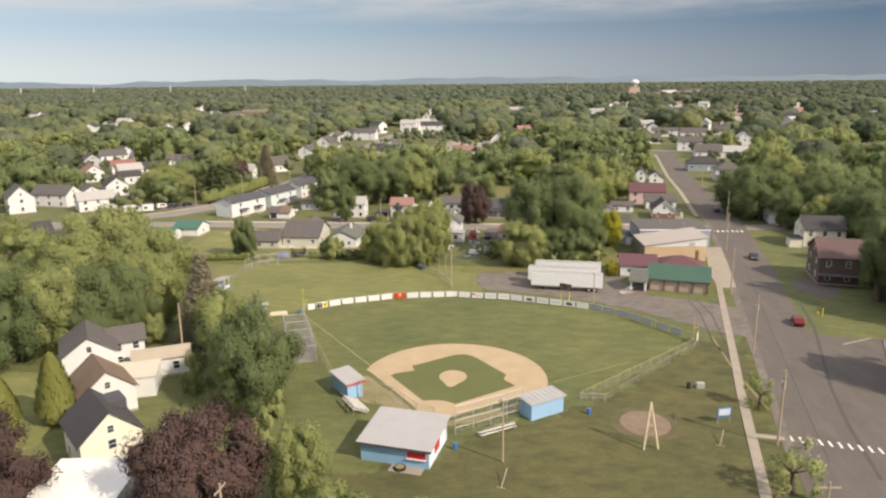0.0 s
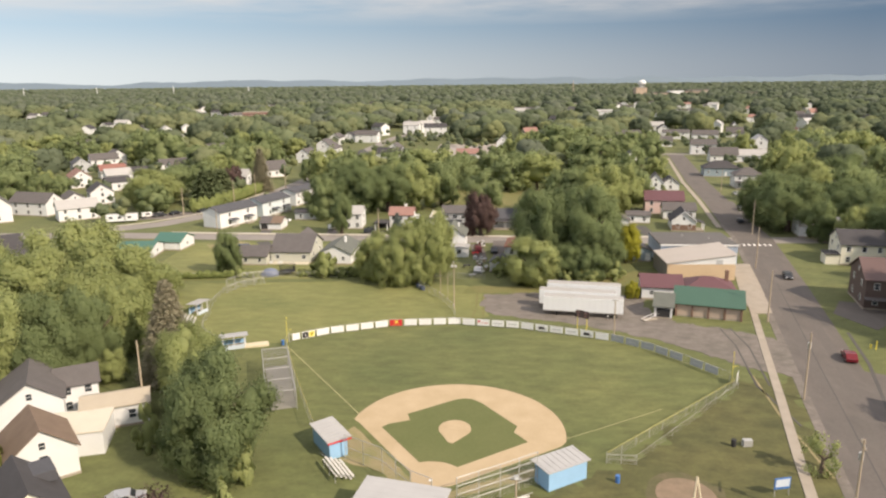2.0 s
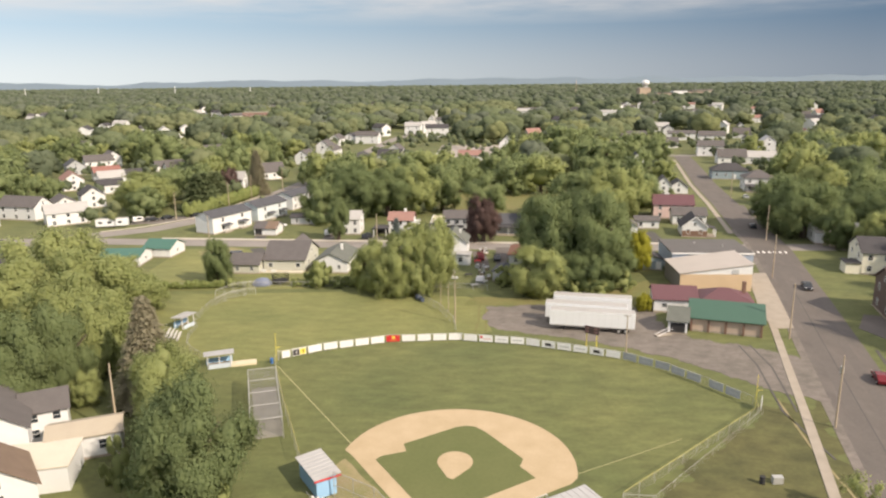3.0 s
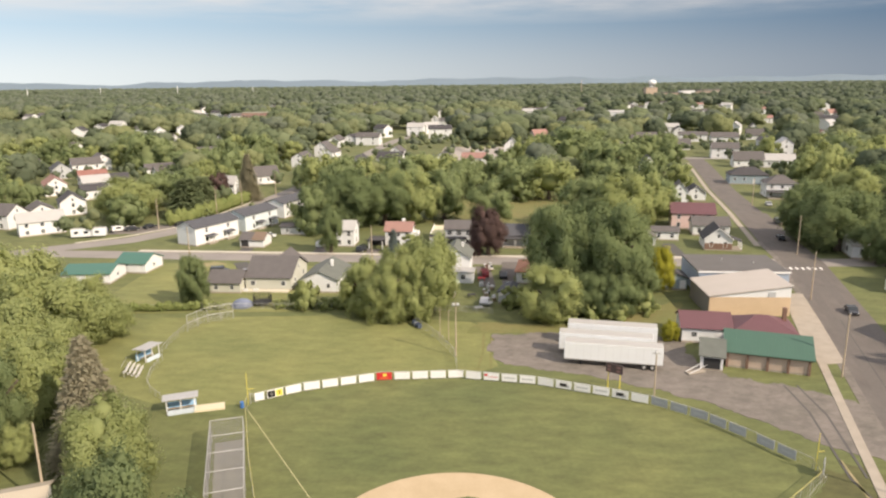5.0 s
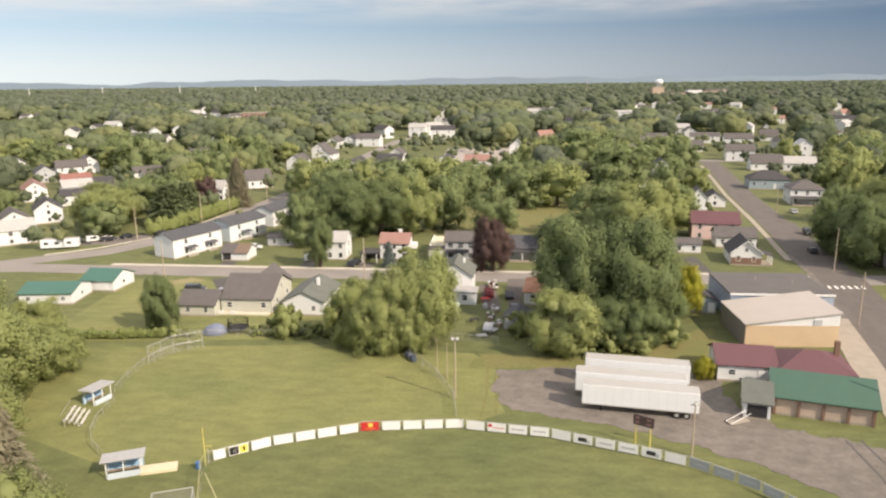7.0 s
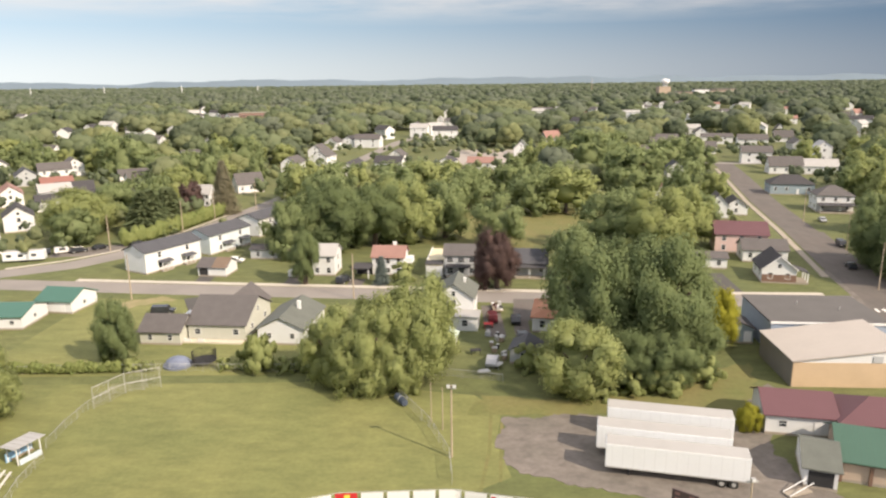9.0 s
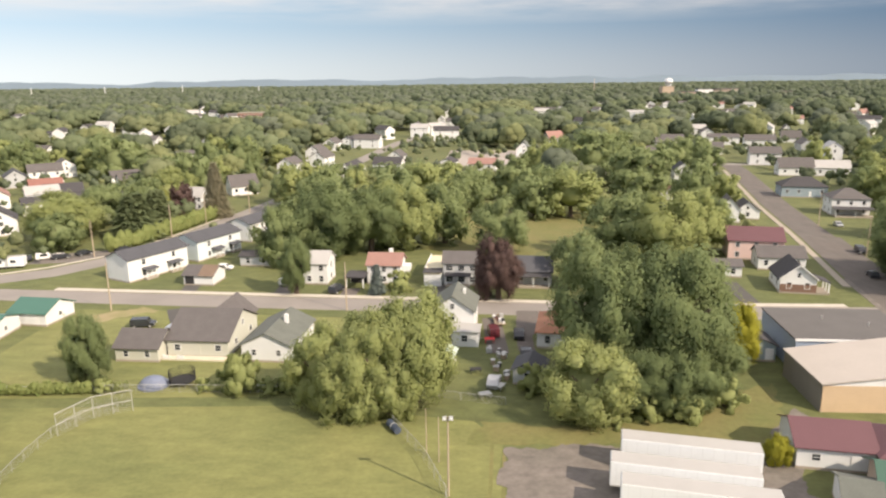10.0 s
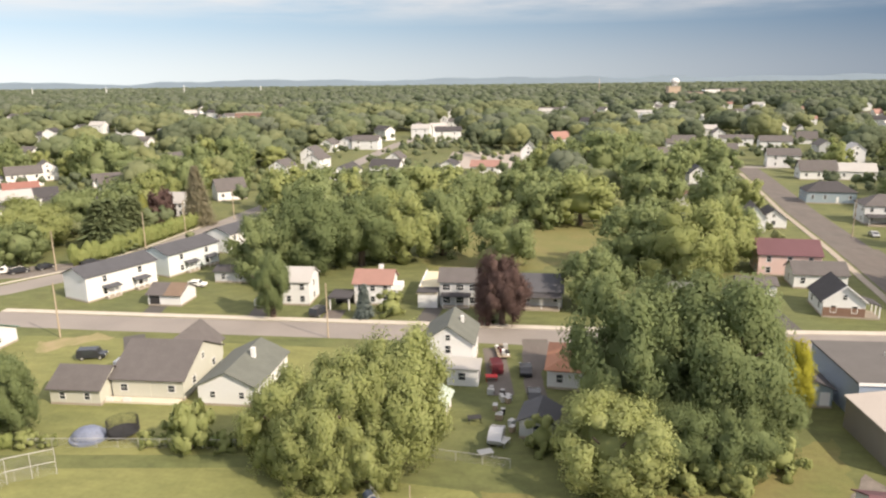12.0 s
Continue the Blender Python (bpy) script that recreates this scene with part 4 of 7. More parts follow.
def bleacher(x, y, rot, L, rows, label):
    ob = base("bleacher", x, y, rot, label, "bleacher", "bleachers")
    for k in range(rows):
        part("seat_plank", box(-L / 2, L / 2, k * 0.6 - 0.14, k * 0.6 + 0.14, 0.4 + k * 0.3, 0.45 + k * 0.3), ALUMINIUM, ob)
        part("foot_plank", box(-L / 2, L / 2, k * 0.6 + 0.18, k * 0.6 + 0.42, 0.12 + k * 0.3, 0.16 + k * 0.3), ALUMINIUM, ob)
    for u in (-L / 2 + 0.4, 0, L / 2 - 0.4):
        part("frame", tube((u, -0.2, 0.03), (u, rows * 0.6, rows * 0.3 + 0.1), 0.04, sides=6), GALV, ob)
        part("leg", tube((u, rows * 0.6 - 0.2, 0), (u, rows * 0.6 - 0.2, rows * 0.3 + 0.1), 0.04, sides=6), GALV, ob)
    part("back_rail", tube((-L / 2, rows * 0.6, rows * 0.3 + 0.9), (L / 2, rows * 0.6, rows * 0.3 + 0.9), 0.03, sides=6), GALV, ob)
    return ob


bleacher(6.9, 87.0, 28 + 180, 5.6, 2, "low pale aluminium bench bleacher behind the backstop")
bleacher(-12.1, 94.6, 120, 4.6, 4, "grey metal bleacher beside the dugout")
bleacher(-50.2, 150.0, 103, 4.4, 4, "grey metal bleacher beside the second field")

# batting cage: grey netting over a pipe frame
cage = base("batting_cage", -26.2, 119.3, 106.5, "grey netted batting cage on a pipe frame", "batting cage")
CL, CWD, CH = 17.5, 4.2, 3.1
for k in range(5):
    u = -CL / 2 + CL * k / 4
    for w in (-1, 1):
        part("post", tube((u, w * CWD / 2, 0), (u, w * CWD / 2, CH), 0.05, sides=6), GALV, cage)
    part("hoop", tube((u, -CWD / 2, CH), (u, CWD / 2, CH), 0.05, sides=6), GALV, cage)
for w in (-1, 1):
    part("rail", tube((-CL / 2, w * CWD / 2, CH), (CL / 2, w * CWD / 2, CH), 0.05, sides=6), GALV, cage)
NET = surface("netting", (0.24, 0.24, 0.24), 0.9, 0.1)
bm = bmesh.new()
n1, n2 = int(CL / 0.16), int(CWD / 0.16)
for k in range(n1 + 1):
    u = -CL / 2 + CL * k / n1
    add_box(bm, u - 0.007, u + 0.007, -CWD / 2, CWD / 2, CH - 0.03, CH - 0.02)
    for w in (-1, 1):
        add_box(bm, u - 0.007, u + 0.007, w * CWD / 2 - 0.005, w * CWD / 2 + 0.005, 0.05, CH - 0.03)
for k in range(n2 + 1):
    w = -CWD / 2 + CWD * k / n2
    add_box(bm, -CL / 2, CL / 2, w - 0.007, w + 0.007, CH - 0.018, CH - 0.008)
for k in range(int(CH / 0.16)):
    for w in (-1, 1):
        add_box(bm, -CL / 2, CL / 2, w * CWD / 2 + 0.006, w * CWD / 2 + 0.012, 0.1 + k * 0.16 - 0.007, 0.1 + k * 0.16 + 0.007)
part("net", bm, NET, cage)
slab("cage_floor", [(-30.2, 126.8), (-26.7, 127.8), (-21.9, 112.0), (-25.4, 111.0)], -0.05, 0.015, surface("cage_gravel", (0.24, 0.23, 0.20), 0.95, 0.15), "grey trodden gravel under the batting cage", category="earth")

# roadside billboard on the lot
bb_ = base("billboard", 71.6, 102.6, 67, "tall roadside billboard on two steel posts beside the lot", "billboard")
part("panel", box(-3.9, 3.9, -0.12, 0.12, 2.9, 9.2, 0.03), TRAILER_WHITE, bb_)
part("frame", box(-4.0, 4.0, -0.18, -0.125, 2.8, 3.0), GALV, bb_)
for u in (-2.4, 2.4):
    part("post", tube((u, 0.3, 0), (u, 0.3, 8.6), 0.16, 0.16, 10), GALV, bb_)


# ---- houses ----
win_mesh = {}


def window(parent, x, y, z, w, h, rot, trim=None):
    """A window on a wall: a frame standing proud, with its pane. rot turns its outer face from -y."""
    trim = trim or WHITE_PLAIN
    m = pose(x, y, z, 0, 0, rot)
    key = (round(w, 2), round(h, 2), trim.name)
    if key not in win_mesh:
        bm = bmesh.new()
        t = 0.09
        add_box(bm, -w / 2 - t, w / 2 + t, -0.05, 0.0, -h / 2 - t, -h / 2)
        add_box(bm, -w / 2 - t, w / 2 + t, -0.05, 0.0, h / 2, h / 2 + t)
        add_box(bm, -w / 2 - t, -w / 2, -0.05, 0.0, -h / 2, h / 2)
        add_box(bm, w / 2, w / 2 + t, -0.05, 0.0, -h / 2, h / 2)
        add_box(bm, -w / 2, w / 2, -0.04, 0.0, -0.03, 0.03)
        fr = part("window", bm, trim, parent, m=m)
        pn = part("pane", box(-w / 2, w / 2, -0.02, -0.003, -h / 2, h / 2), GLASS, fr)
        win_mesh[key] = (fr, pn)
    else:
        fr0, pn0 = win_mesh[key]
        fr = twin(fr0, parent, m)
        twin(pn0, fr, pose(0, 0, 0))
    return fr


def gable_roof(parent, L, W, eave, ridge, material, over=0.4, thick=0.16, y_off=0.0):
    s = (ridge - eave) / (W / 2)
    zo = eave - s * over
    out = [(-W / 2 - over, zo), (0, ridge), (W / 2 + over, zo), (W / 2 + over, zo + thick), (0, ridge + thick), (-W / 2 - over, zo + thick)]
    bm = prism(out, L + 2 * over)
    bmesh.ops.rotate(bm, verts=bm.verts[:], cent=(0, 0, 0), matrix=Matrix.Rotation(radians(90), 3, "Z"))
    bmesh.ops.translate(bm, verts=bm.verts[:], vec=(0, y_off, 0.02))
    return part("roof", bm, material, parent)


def hip_roof(parent, L, W, eave, ridge, material, over=0.4, thick=0.14):
    bm = bmesh.new()
    a, b, r = L / 2 + over, W / 2 + over, max(0.2, L / 2 - W / 2)
    v = [bm.verts.new(c) for c in ((-a, -b, eave + 0.02), (a, -b, eave + 0.02), (a, b, eave + 0.02), (-a, b, eave + 0.02), (-r, 0, ridge), (r, 0, ridge))]
    u = [bm.verts.new((c.co.x, c.co.y, eave - thick)) for c in v[:4]]
    for f in ((v[0], v[1], v[5], v[4]), (v[1], v[2], v[5]), (v[2], v[3], v[4], v[5]), (v[3], v[0], v[4]), (u[3], u[2], u[1], u[0])):
        bm.faces.new(f)
    for k in range(4):
        bm.faces.new((u[k], u[(k + 1) % 4], v[(k + 1) % 4], v[k]))
    return part("roof", bm, material, parent)


def house(x, y, rot, L, W, eave, ridge, wall, roof, label, floors=1, n_long=3, n_gable=1, chimney=None, hip=False, door=True, group="houses of the town", category="house", name="house", win=(0.9, 1.25), foundation=True, over=0.4, trim=None):
    """A house with its ridge along its own x. Walls, roof, windows with panes, doors and a chimney are parts."""
    ob = base(name, x, y, rot, label, category, group)
    if hip:
        part("wall", box(-L / 2, L / 2, -W / 2, W / 2, 0, eave - 0.05), wall, ob)
        hip_roof(ob, L, W, eave, ridge, roof, over)
    else:
        out = [(-W / 2, 0), (W / 2, 0), (W / 2, eave), (0, ridge), (-W / 2, eave)]
        bm = prism(out, L)
        bmesh.ops.rotate(bm, verts=bm.verts[:], cent=(0, 0, 0), matrix=Matrix.Rotation(radians(90), 3, "Z"))
        part("wall", bm, wall, ob)
        gable_roof(ob, L, W, eave, ridge, roof, over)
    if foundation:
        part("foundation", box(-L / 2 - 0.04, L / 2 + 0.04, -W / 2 - 0.04, W / 2 + 0.04, 0, 0.35), CONCRETE, ob)
    fh = eave / floors
    w, h = win
    h = min(h, fh * 0.5)
    for f in range(floors):
        z = f * fh + fh * 0.56
        for side, r in ((-1, 0), (1, 180)):
            for k in range(n_long):
                u = -L / 2 + L * (k + 0.5) / n_long
                if door and f == 0 and side == -1 and k == n_long // 2:
                    d = part("door", box(u - 0.45, u + 0.45, -W / 2 - 0.06, -W / 2 - 0.002, 0.36, 2.4), wall if wall is BEIGE else WHITE_PLAIN, ob)
                    part("knob", tube((u + 0.32, -W / 2 - 0.06, 1.35), (u + 0.32, -W / 2 - 0.12, 1.35), 0.04, 0.04, 6), GALV, d)
                    continue
                window(ob, u, side * (W / 2 + 0.002), z, w, h, r, trim)
        for side, r in ((-1, -90), (1, 90)):
            for k in range(n_gable):
                window(ob, side * (L / 2 + 0.002), -W / 2 + W * (k + 0.5) / n_gable, z, w, h, r, trim)
    if not hip and ridge - eave > 2.2 and n_gable:
        for side, r in ((-1, -90), (1, 90)):
            window(ob, side * (L / 2 + 0.002), 0, eave + (ridge - eave) * 0.3, 0.7, 0.9, r, trim)
    if chimney:
        cx, cy = chimney
        part("chimney", box(cx - 0.35, cx + 0.35, cy - 0.35, cy + 0.35, eave, ridge + 0.9, 0.02), BROWN_BRICK if wall is not WHITE else WHITE_PLAIN, ob)
    return ob


def porch(parent, x0, x1, y0, y1, z, roof, floor=0.4, drop=0.35):
    """A porch on posts before the front (-y) wall."""
    part("porch_floor", box(x0, x1, y0, y1, 0, floor), CONCRETE, parent)
    for u in (x0 + 0.12, (x0 + x1) / 2, x1 - 0.12):
        part("porch_post", box(u - 0.07, u + 0.07, y0 + 0.05, y0 + 0.19, floor, z - drop), WHITE_PLAIN, parent)
    bm = prism([(y0 - 0.3, z - drop), (y1, z), (y1, z + 0.12), (y0 - 0.3, z - drop + 0.12)], x1 - x0 + 0.5)
    bmesh.ops.rotate(bm, verts=bm.verts[:], cent=(0, 0, 0), matrix=Matrix.Rotation(radians(90), 3, "Z"))
    bmesh.ops.scale(bm, verts=bm.verts[:], vec=(-1, 1, 1))
    bmesh.ops.recalc_face_normals(bm, faces=bm.faces[:])
    bmesh.ops.translate(bm, verts=bm.verts[:], vec=((x0 + x1) / 2, 0, 0))
    part("porch_roof", bm, roof, parent)


# row of duplexes along the side street
h = house(-72.7, 250.0, 62, 17, 7.6, 5.4, 7.0, WHITE, SHINGLE_BLUE, "long white two-storey house with a dark blue-grey roof", 2, 2, 0, door=False)
for u in (-3.2, 4.0):
    porch(h, u - 1.6, u + 1.6, -5.3, -3.82, 2.7, SHINGLE_BLUE)
h = house(-64.8, 268.7, 66, 16, 8.4, 5.3, 6.9, PALE_BLUE, SHINGLE_BLUE, "long pale blue two-storey house with a dark roof", 2, 2, 0, door=False)
for u in (-1.5, 5.0):
    porch(h, u - 1.6, u + 1.6, -5.6, -4.22, 2.7, SHINGLE_BLUE)
h = house(-58.4, 290.5, 70, 15, 8.0, 5.3, 6.8, WHITE, SHINGLE_BLUE, "white two-storey house with a dark roof", 2, 4, 0, door=False)
g = house(-56.2, 242.0, -6, 7.0, 6.4, 2.4, 3.9, WHITE, SHINGLE, "small white garage with a grey roof, one bay open", 1, 0, 0, door=False, category="garage")
part("roof_patch", prism([(-3.7, 2.28), (0, 4.03), (0, 4.1), (-3.7, 2.35)], 3.7, "x"), SHINGLE_BROWN, g, m=pose(1.95, 0, 0.03))
part("door_opening", box(-3.2, -1.0, -3.24, -3.203, 0.36, 2.1), DARK, g)
house(-48.0, 258.0, -4, 8, 5, 2.6, 3.4, GREY_SIDING, SHINGLE_DARK, "low grey outbuilding in the shade of the grove", 1, 2, 1, door=False, category="shed")
house(-29.6, 242.8, -4, 5.6, 7.2, 5.0, 7.0, WHITE, TRAILER_ROOF, "narrow two-storey white house with a pale grey roof", 2, 2, 1, door=False)
p = house(-14.0, 242.6, -5, 7.6, 6.4, 4.5, 6.5, WHITE, ROOF_ROSE, "white two-storey house with a faded red roof", 2, 3, 1, door=False)
part("chimney", box(0.6, 1.5, 0.4, 1.1, 5.4, 7.4, 0.02), WHITE_PLAIN, p)
part("bay", box(3.83, 5.6, -1.4, 1.4, 2.6, 3.9, 0.02), WHITE_PLAIN, p)
cp = base("carport", -20.3, 238.6, -5, "white carport with a dark roof beside the red-roofed house", "carport")
for u in (-1.9, 1.9):
    for w in (-2.3, 2.3):
        part("post", box(u - 0.12, u + 0.12, w - 0.12, w + 0.12, 0, 2.4), WHITE_PLAIN, cp)
part("roof", box(-2.3, 2.3, -2.8, 2.8, 2.4, 2.75, 0.03), SHINGLE_DARK, cp)
part("back_wall", box(-1.9, 1.9, 2.1, 2.25, 0, 2.4), DARK, cp)
gd = house(3.4, 241.6, -4, 8.0, 7.0, 5.2, 7.0, GREY_SIDING, SHINGLE, "grey two-storey house with a brown-grey roof", 2, 3, 1, door=False, win=(1.5, 1.2))
porch(gd, -3.4, 2.0, -5.0, -3.52, 2.9, SHINGLE_DARK)
ad = base("flat_annex", -2.6, 245.5, -4, "low annex with a flat cream roof and white garage door", "annex")
part("wall", box(-2.0, 1.9, -8, 8, 0, 2.9), WHITE, ad)
part("roof", box(-2.2, 1.9, -8.2, 8.2, 2.9, 3.1, 0.03), surface("cream_deck", (0.62, 0.56, 0.40), 0.8, 0.08), ad)
part("lean_roof", box(-2.25, 1.95, -8.3, -4.5, 3.11, 3.3, 0.03), SHINGLE_DARK, ad)
part("parapet", box(-2.2, -2.05, -4.5, 8.2, 3.11, 3.5), WHITE_PLAIN, ad)
nv = house(19.6, 241.5, -6, 8.0, 8, 3.4, 5.8, GREY_SIDING, SHINGLE_BLUE, "grey house with a slate blue roof half hidden by trees", 1, 3, 2)
porch(nv, -3.5, 3.5, -6.0, -4.02, 3.0, SHINGLE_DARK)

# south side of the cross street
house(-50.2, 198.0, -4, 7.4, 7.0, 2.5, 4.5, BEIGE, SHINGLE, "beige garage wing with a grey shingle roof", 1, 2, 1, door=False, category="garage", win=(0.8, 1.0))
bb = house(-40.4, 203.2, -4, 10.6, 13.6, 3.1, 6.4, BEIGE, SHINGLE, "broad beige bungalow with a large grey shingle roof", 1, 3, 2, win=(1.0, 1.0))
bg = house(-39.6, 208.6, 86, 9, 7.2, 3.1, 6.1, BEIGE, SHINGLE, "beige front gable wing with a grey shingle roof", 1, 0, 0, door=False, foundation=False)
part("terrace", box(-5.8, 5.0, -8.4, -6.9, 0, 0.3), surface("cream_terrace", (0.60, 0.55, 0.45), 0.9, 0.08), bb)
for u in (-5.5, -3.0):
    part("terrace_rail", box(u, u + 1.2, -8.4, -8.3, 0.3, 0.9), WHITE_PLAIN, bb)
gh = house(-28.2, 200.8, 85, 13, 8.4, 3.0, 5.0, WHITE, SHINGLE_GREEN, "white bungalow with a grey-green roof and a slim white chimney", 1, 3, 2, door=False, win=(0.7, 0.9))
part("chimney", box(0.2, 0.8, -1.6, -1.0, 3.6, 6.0, 0.02), WHITE_PLAIN, gh)
wb = house(2.1, 210.2, 84, 8.8, 7.6, 5.0, 7.6, WHITE, SHINGLE_GREEN, "tall white gabled house with a grey-green roof", 2, 2, 1, door=False, win=(0.8, 1.2))
part("chimney", box(0.6, 1.1, -1.9, -1.4, 5.5, 7.6, 0.02), WHITE_PLAIN, wb)
wl_ = base("lean_to", 4.0, 203.4, 84, "white lean-to with a pale roof behind the gabled house", "annex")
part("wall", box(-2.2, 2.0, -2.4, 2.2, 0, 2.6), WHITE, wl_)
part("roof", box(-2.5, 2.0, -2.7, 2.5, 2.6, 2.8, 0.02), TRAILER_ROOF, wl_)
window(wl_, -2.202, 0, 1.5, 1.0, 1.1, -90)
house(0.2, 192.6, 80, 4.4, 3.6, 2.3, 3.2, WHITE, surface("pale_green_roof", (0.42, 0.50, 0.44), 0.7, 0.1), "small white garden shed with a pale green roof", 1, 1, 0, door=False, category="shed")
sal = house(20.6, 205.0, 80, 10.5, 7.2, 3.0, 4.6, WHITE, ROOF_SALMON, "small white house with an orange-brown roof", 1, 3, 2, hip=True)
house(13.8, 187.6, 75, 4.8, 4.4, 2.5, 3.6, GREY_SIDING, SHINGLE_BLUE, "small grey shed in deep shade", 1, 1, 1, door=False, category="shed")
house(-86.0, 206.6, 2, 11.2, 9.0, 2.6, 3.9, WHITE, ROOF_TEAL, "long white garage with a teal metal roof", 1, 3, 1, category="garage", win=(0.8, 0.7))
house(-79.0, 216.0, -8, 7.8, 8.0, 2.6, 4.3, WHITE, ROOF_TEAL, "white garage with a teal metal roof", 1, 2, 1, category="garage", win=(0.8, 0.7))
bs = house(51.8, 197.4, 84, 5.6, 4.6, 2.8, 3.9, BLUE_GREY, SHINGLE_DARK, "small blue-grey garage with white trim", 1, 1, 0, door=False, category="garage")
part("door", box(-2.85, -2.803, -2.0, -0.7, 0.36, 2.3), WHITE_PLAIN, bs)

# brick hall, dark hall, red and green roofs beside the lot
hall = base("brick_hall", 60.6, 183.0, -2, "tan brick hall with a sloping taupe roof and white gable strip", "building")
part("wall", box(-7.9, 7.9, -6.4, 6.2, 0, 3.9), TAN_BRICK, hall)
part("upper_wall", prism([(-7.9, 3.9), (7.9, 3.9), (7.9, 6.1), (-7.9, 4.05)], 12.5), WHITE, hall, m=pose(0, -0.1, 0))
bm = prism([(-8.2, 4.04), (8.2, 6.16), (8.2, 6.36), (-8.2, 4.24)], 13.1)
part("roof", bm, ROOF_TAUPE, hall, m=pose(0, -0.1, 0))
part("door", box(3.5, 4.9, -6.46, -6.402, 3.95, 5.0), GREY_SIDING, hall)
part("side_wall", box(-8.0, -7.902, -6.3, 6.1, 0, 3.95), surface("grey_block", (0.24, 0.22, 0.21), 0.85, 0.1, stripe=("Z", 0.2, 0.006, 0.1)), hall)
dark_hall = base("metal_hall", 65.0, 197.4, -4, "long metal hall with a dark flat roof and blue side wall", "building")
part("wall", box(-9.6, 9.4, -7.6, 7.4, 0, 5.3), STEEL_BLUE, dark_hall)
part("roof", box(-9.8, 9.6, -7.8, 7.6, 5.3, 5.55, 0.04), ROOF_FLAT, dark_hall)
part("fascia", box(-9.82, 9.62, -7.88, -7.81, 5.2, 5.6), WHITE_PLAIN, dark_hall)
for u, w in ((-2, 2), (4, -1)):
    part("vent_pipe", tube((u, w, 5.55), (u, w, 6.1), 0.12, 0.12, 8), GALV, dark_hall)
rb = house(47.4, 165.6, -10, 8.4, 7.6, 2.9, 4.7, WHITE, ROOF_RED, "low white building with a dark red metal roof", 1, 2, 1, category="building", win=(0.9, 0.8))
rh = house(56.8, 163.0, -12, 10.4, 8.4, 2.9, 5.0, BROWN_BRICK, ROOF_RED, "brick building with a dark red hipped roof", 1, 2, 1, hip=True, category="building", chimney=(4.2, 2.0))
gr = house(53.7, 153.6, -19, 12.4, 8.6, 2.9, 5.0, ROSE_BRICK, ROOF_GREEN, "rose brick building with dark piers and a green metal roof", 1, 0, 1, door=False, category="building", over=0.6)
for k in range(5):
    u = -6.1 + k * 3.05
    part("pier", box(u - 0.18, u + 0.18, -4.55, -4.302, 0, 2.75), BROWN_BRICK, gr)
part("beam", box(-6.5, 6.5, -4.75, -4.56, 2.45, 2.75), BROWN_BRICK, gr)
g2 = house(44.6, 153.2, -19, 3.4, 7.4, 2.6, 4.2, WHITE, SHINGLE_GREEN, "small annex with a dull green roof and white posts", 1, 0, 0, door=False, category="annex")
part("opening", box(-1.3, 1.3, -3.74, -3.702, 0.36, 2.2), DARK, g2)
ob = base("ramp", 40.6, 148.9, 20, "white railed ramp at the annex", "ramp")
part("deck", box(-1.6, 1.6, -0.5, 0.5, 0.1, 0.25), CONCRETE, ob)
part("handrail", tube((-1.6, -0.5, 0.3), (1.6, -0.5, 1.3), 0.05), WHITE_PLAIN, ob)
part("handrail", tube((-1.6, 0.5, 0.3), (1.6, 0.5, 1.3), 0.05), WHITE_PLAIN, ob)

# houses beyond the crossroads
ph = house(75.2, 236.0, 79, 9.5, 7.2, 3.1, 6.2, WHITE, SHINGLE_DARK, "white gabled bungalow, brick base, open porch", 1, 2, 2, door=False)
part("brick_base", box(-4.80, -4.752, -3.6, 3.6, 0.36, 2.0), BROWN_BRICK, ph)
part("porch_roof", prism([(-6.3, 2.5), (-3.62, 3.3), (-3.62, 3.45), (-6.3, 2.65)], 4.4, "x"), SHINGLE_DARK, ph, m=pose(-2.6, 0, 0))
part("porch_floor", box(-4.8, -0.4, -6.2, -3.62, 0, 0.45), CONCRETE, ph)
for u in (-4.6, -2.6, -0.6):
    part("porch_post", box(u - 0.12, u + 0.12, -6.15, -5.91, 0.45, 2.55), WHITE_PLAIN, ph)
part("gable_trim", prism([(-3.9, 3.0), (0, 6.15), (3.9, 3.0), (3.9, 3.25), (0, 6.4), (-3.9, 3.25)], 0.12, "x"), WHITE_PLAIN, ph, m=pose(-5.22, 0, 0))
pb = house(77.6, 264.0, -11, 13, 9, 5.0, 7.6, PINK, ROOF_RED, "large pink house with a dark red roof", 2, 3, 2, door=False)
house(79.5, 253.2, -9, 10.5, 7.0, 3.2, 5.2, WHITE, SHINGLE, "white house with a grey roof", 1, 3, 1)
house(64.0, 246.6, -9, 7.4, 5.0, 2.7, 3.7, WHITE, SHINGLE, "low white garage with a grey roof", 1, 2, 1, door=False, category="garage")
house(57.4, 240.0, 78, 5.0, 4.0, 2.4, 3.4, WHITE, SHINGLE, "small white shed with a grey roof", 1, 1, 0, door=False, category="shed")
house(48.8, 243.5, -6, 8, 5, 2.4, 3.4, GREY_SIDING, SHINGLE_GREEN, "low grey shed with a grey-green roof", 1, 2, 1, door=False, category="shed")
cr = house(106.5, 193.5, -14, 10.5, 11, 5.4, 8.2, CREAM, SHINGLE_DARK, "cream two-storey house with a black roof", 2, 3, 2)
part("porch", box(-8.6, -5.27, -5.4, -1.0, 0, 2.6), CREAM, cr)
part("porch_roof", box(-8.9, -5.27, -5.7, -0.8, 2.6, 2.8), SHINGLE_DARK, cr)
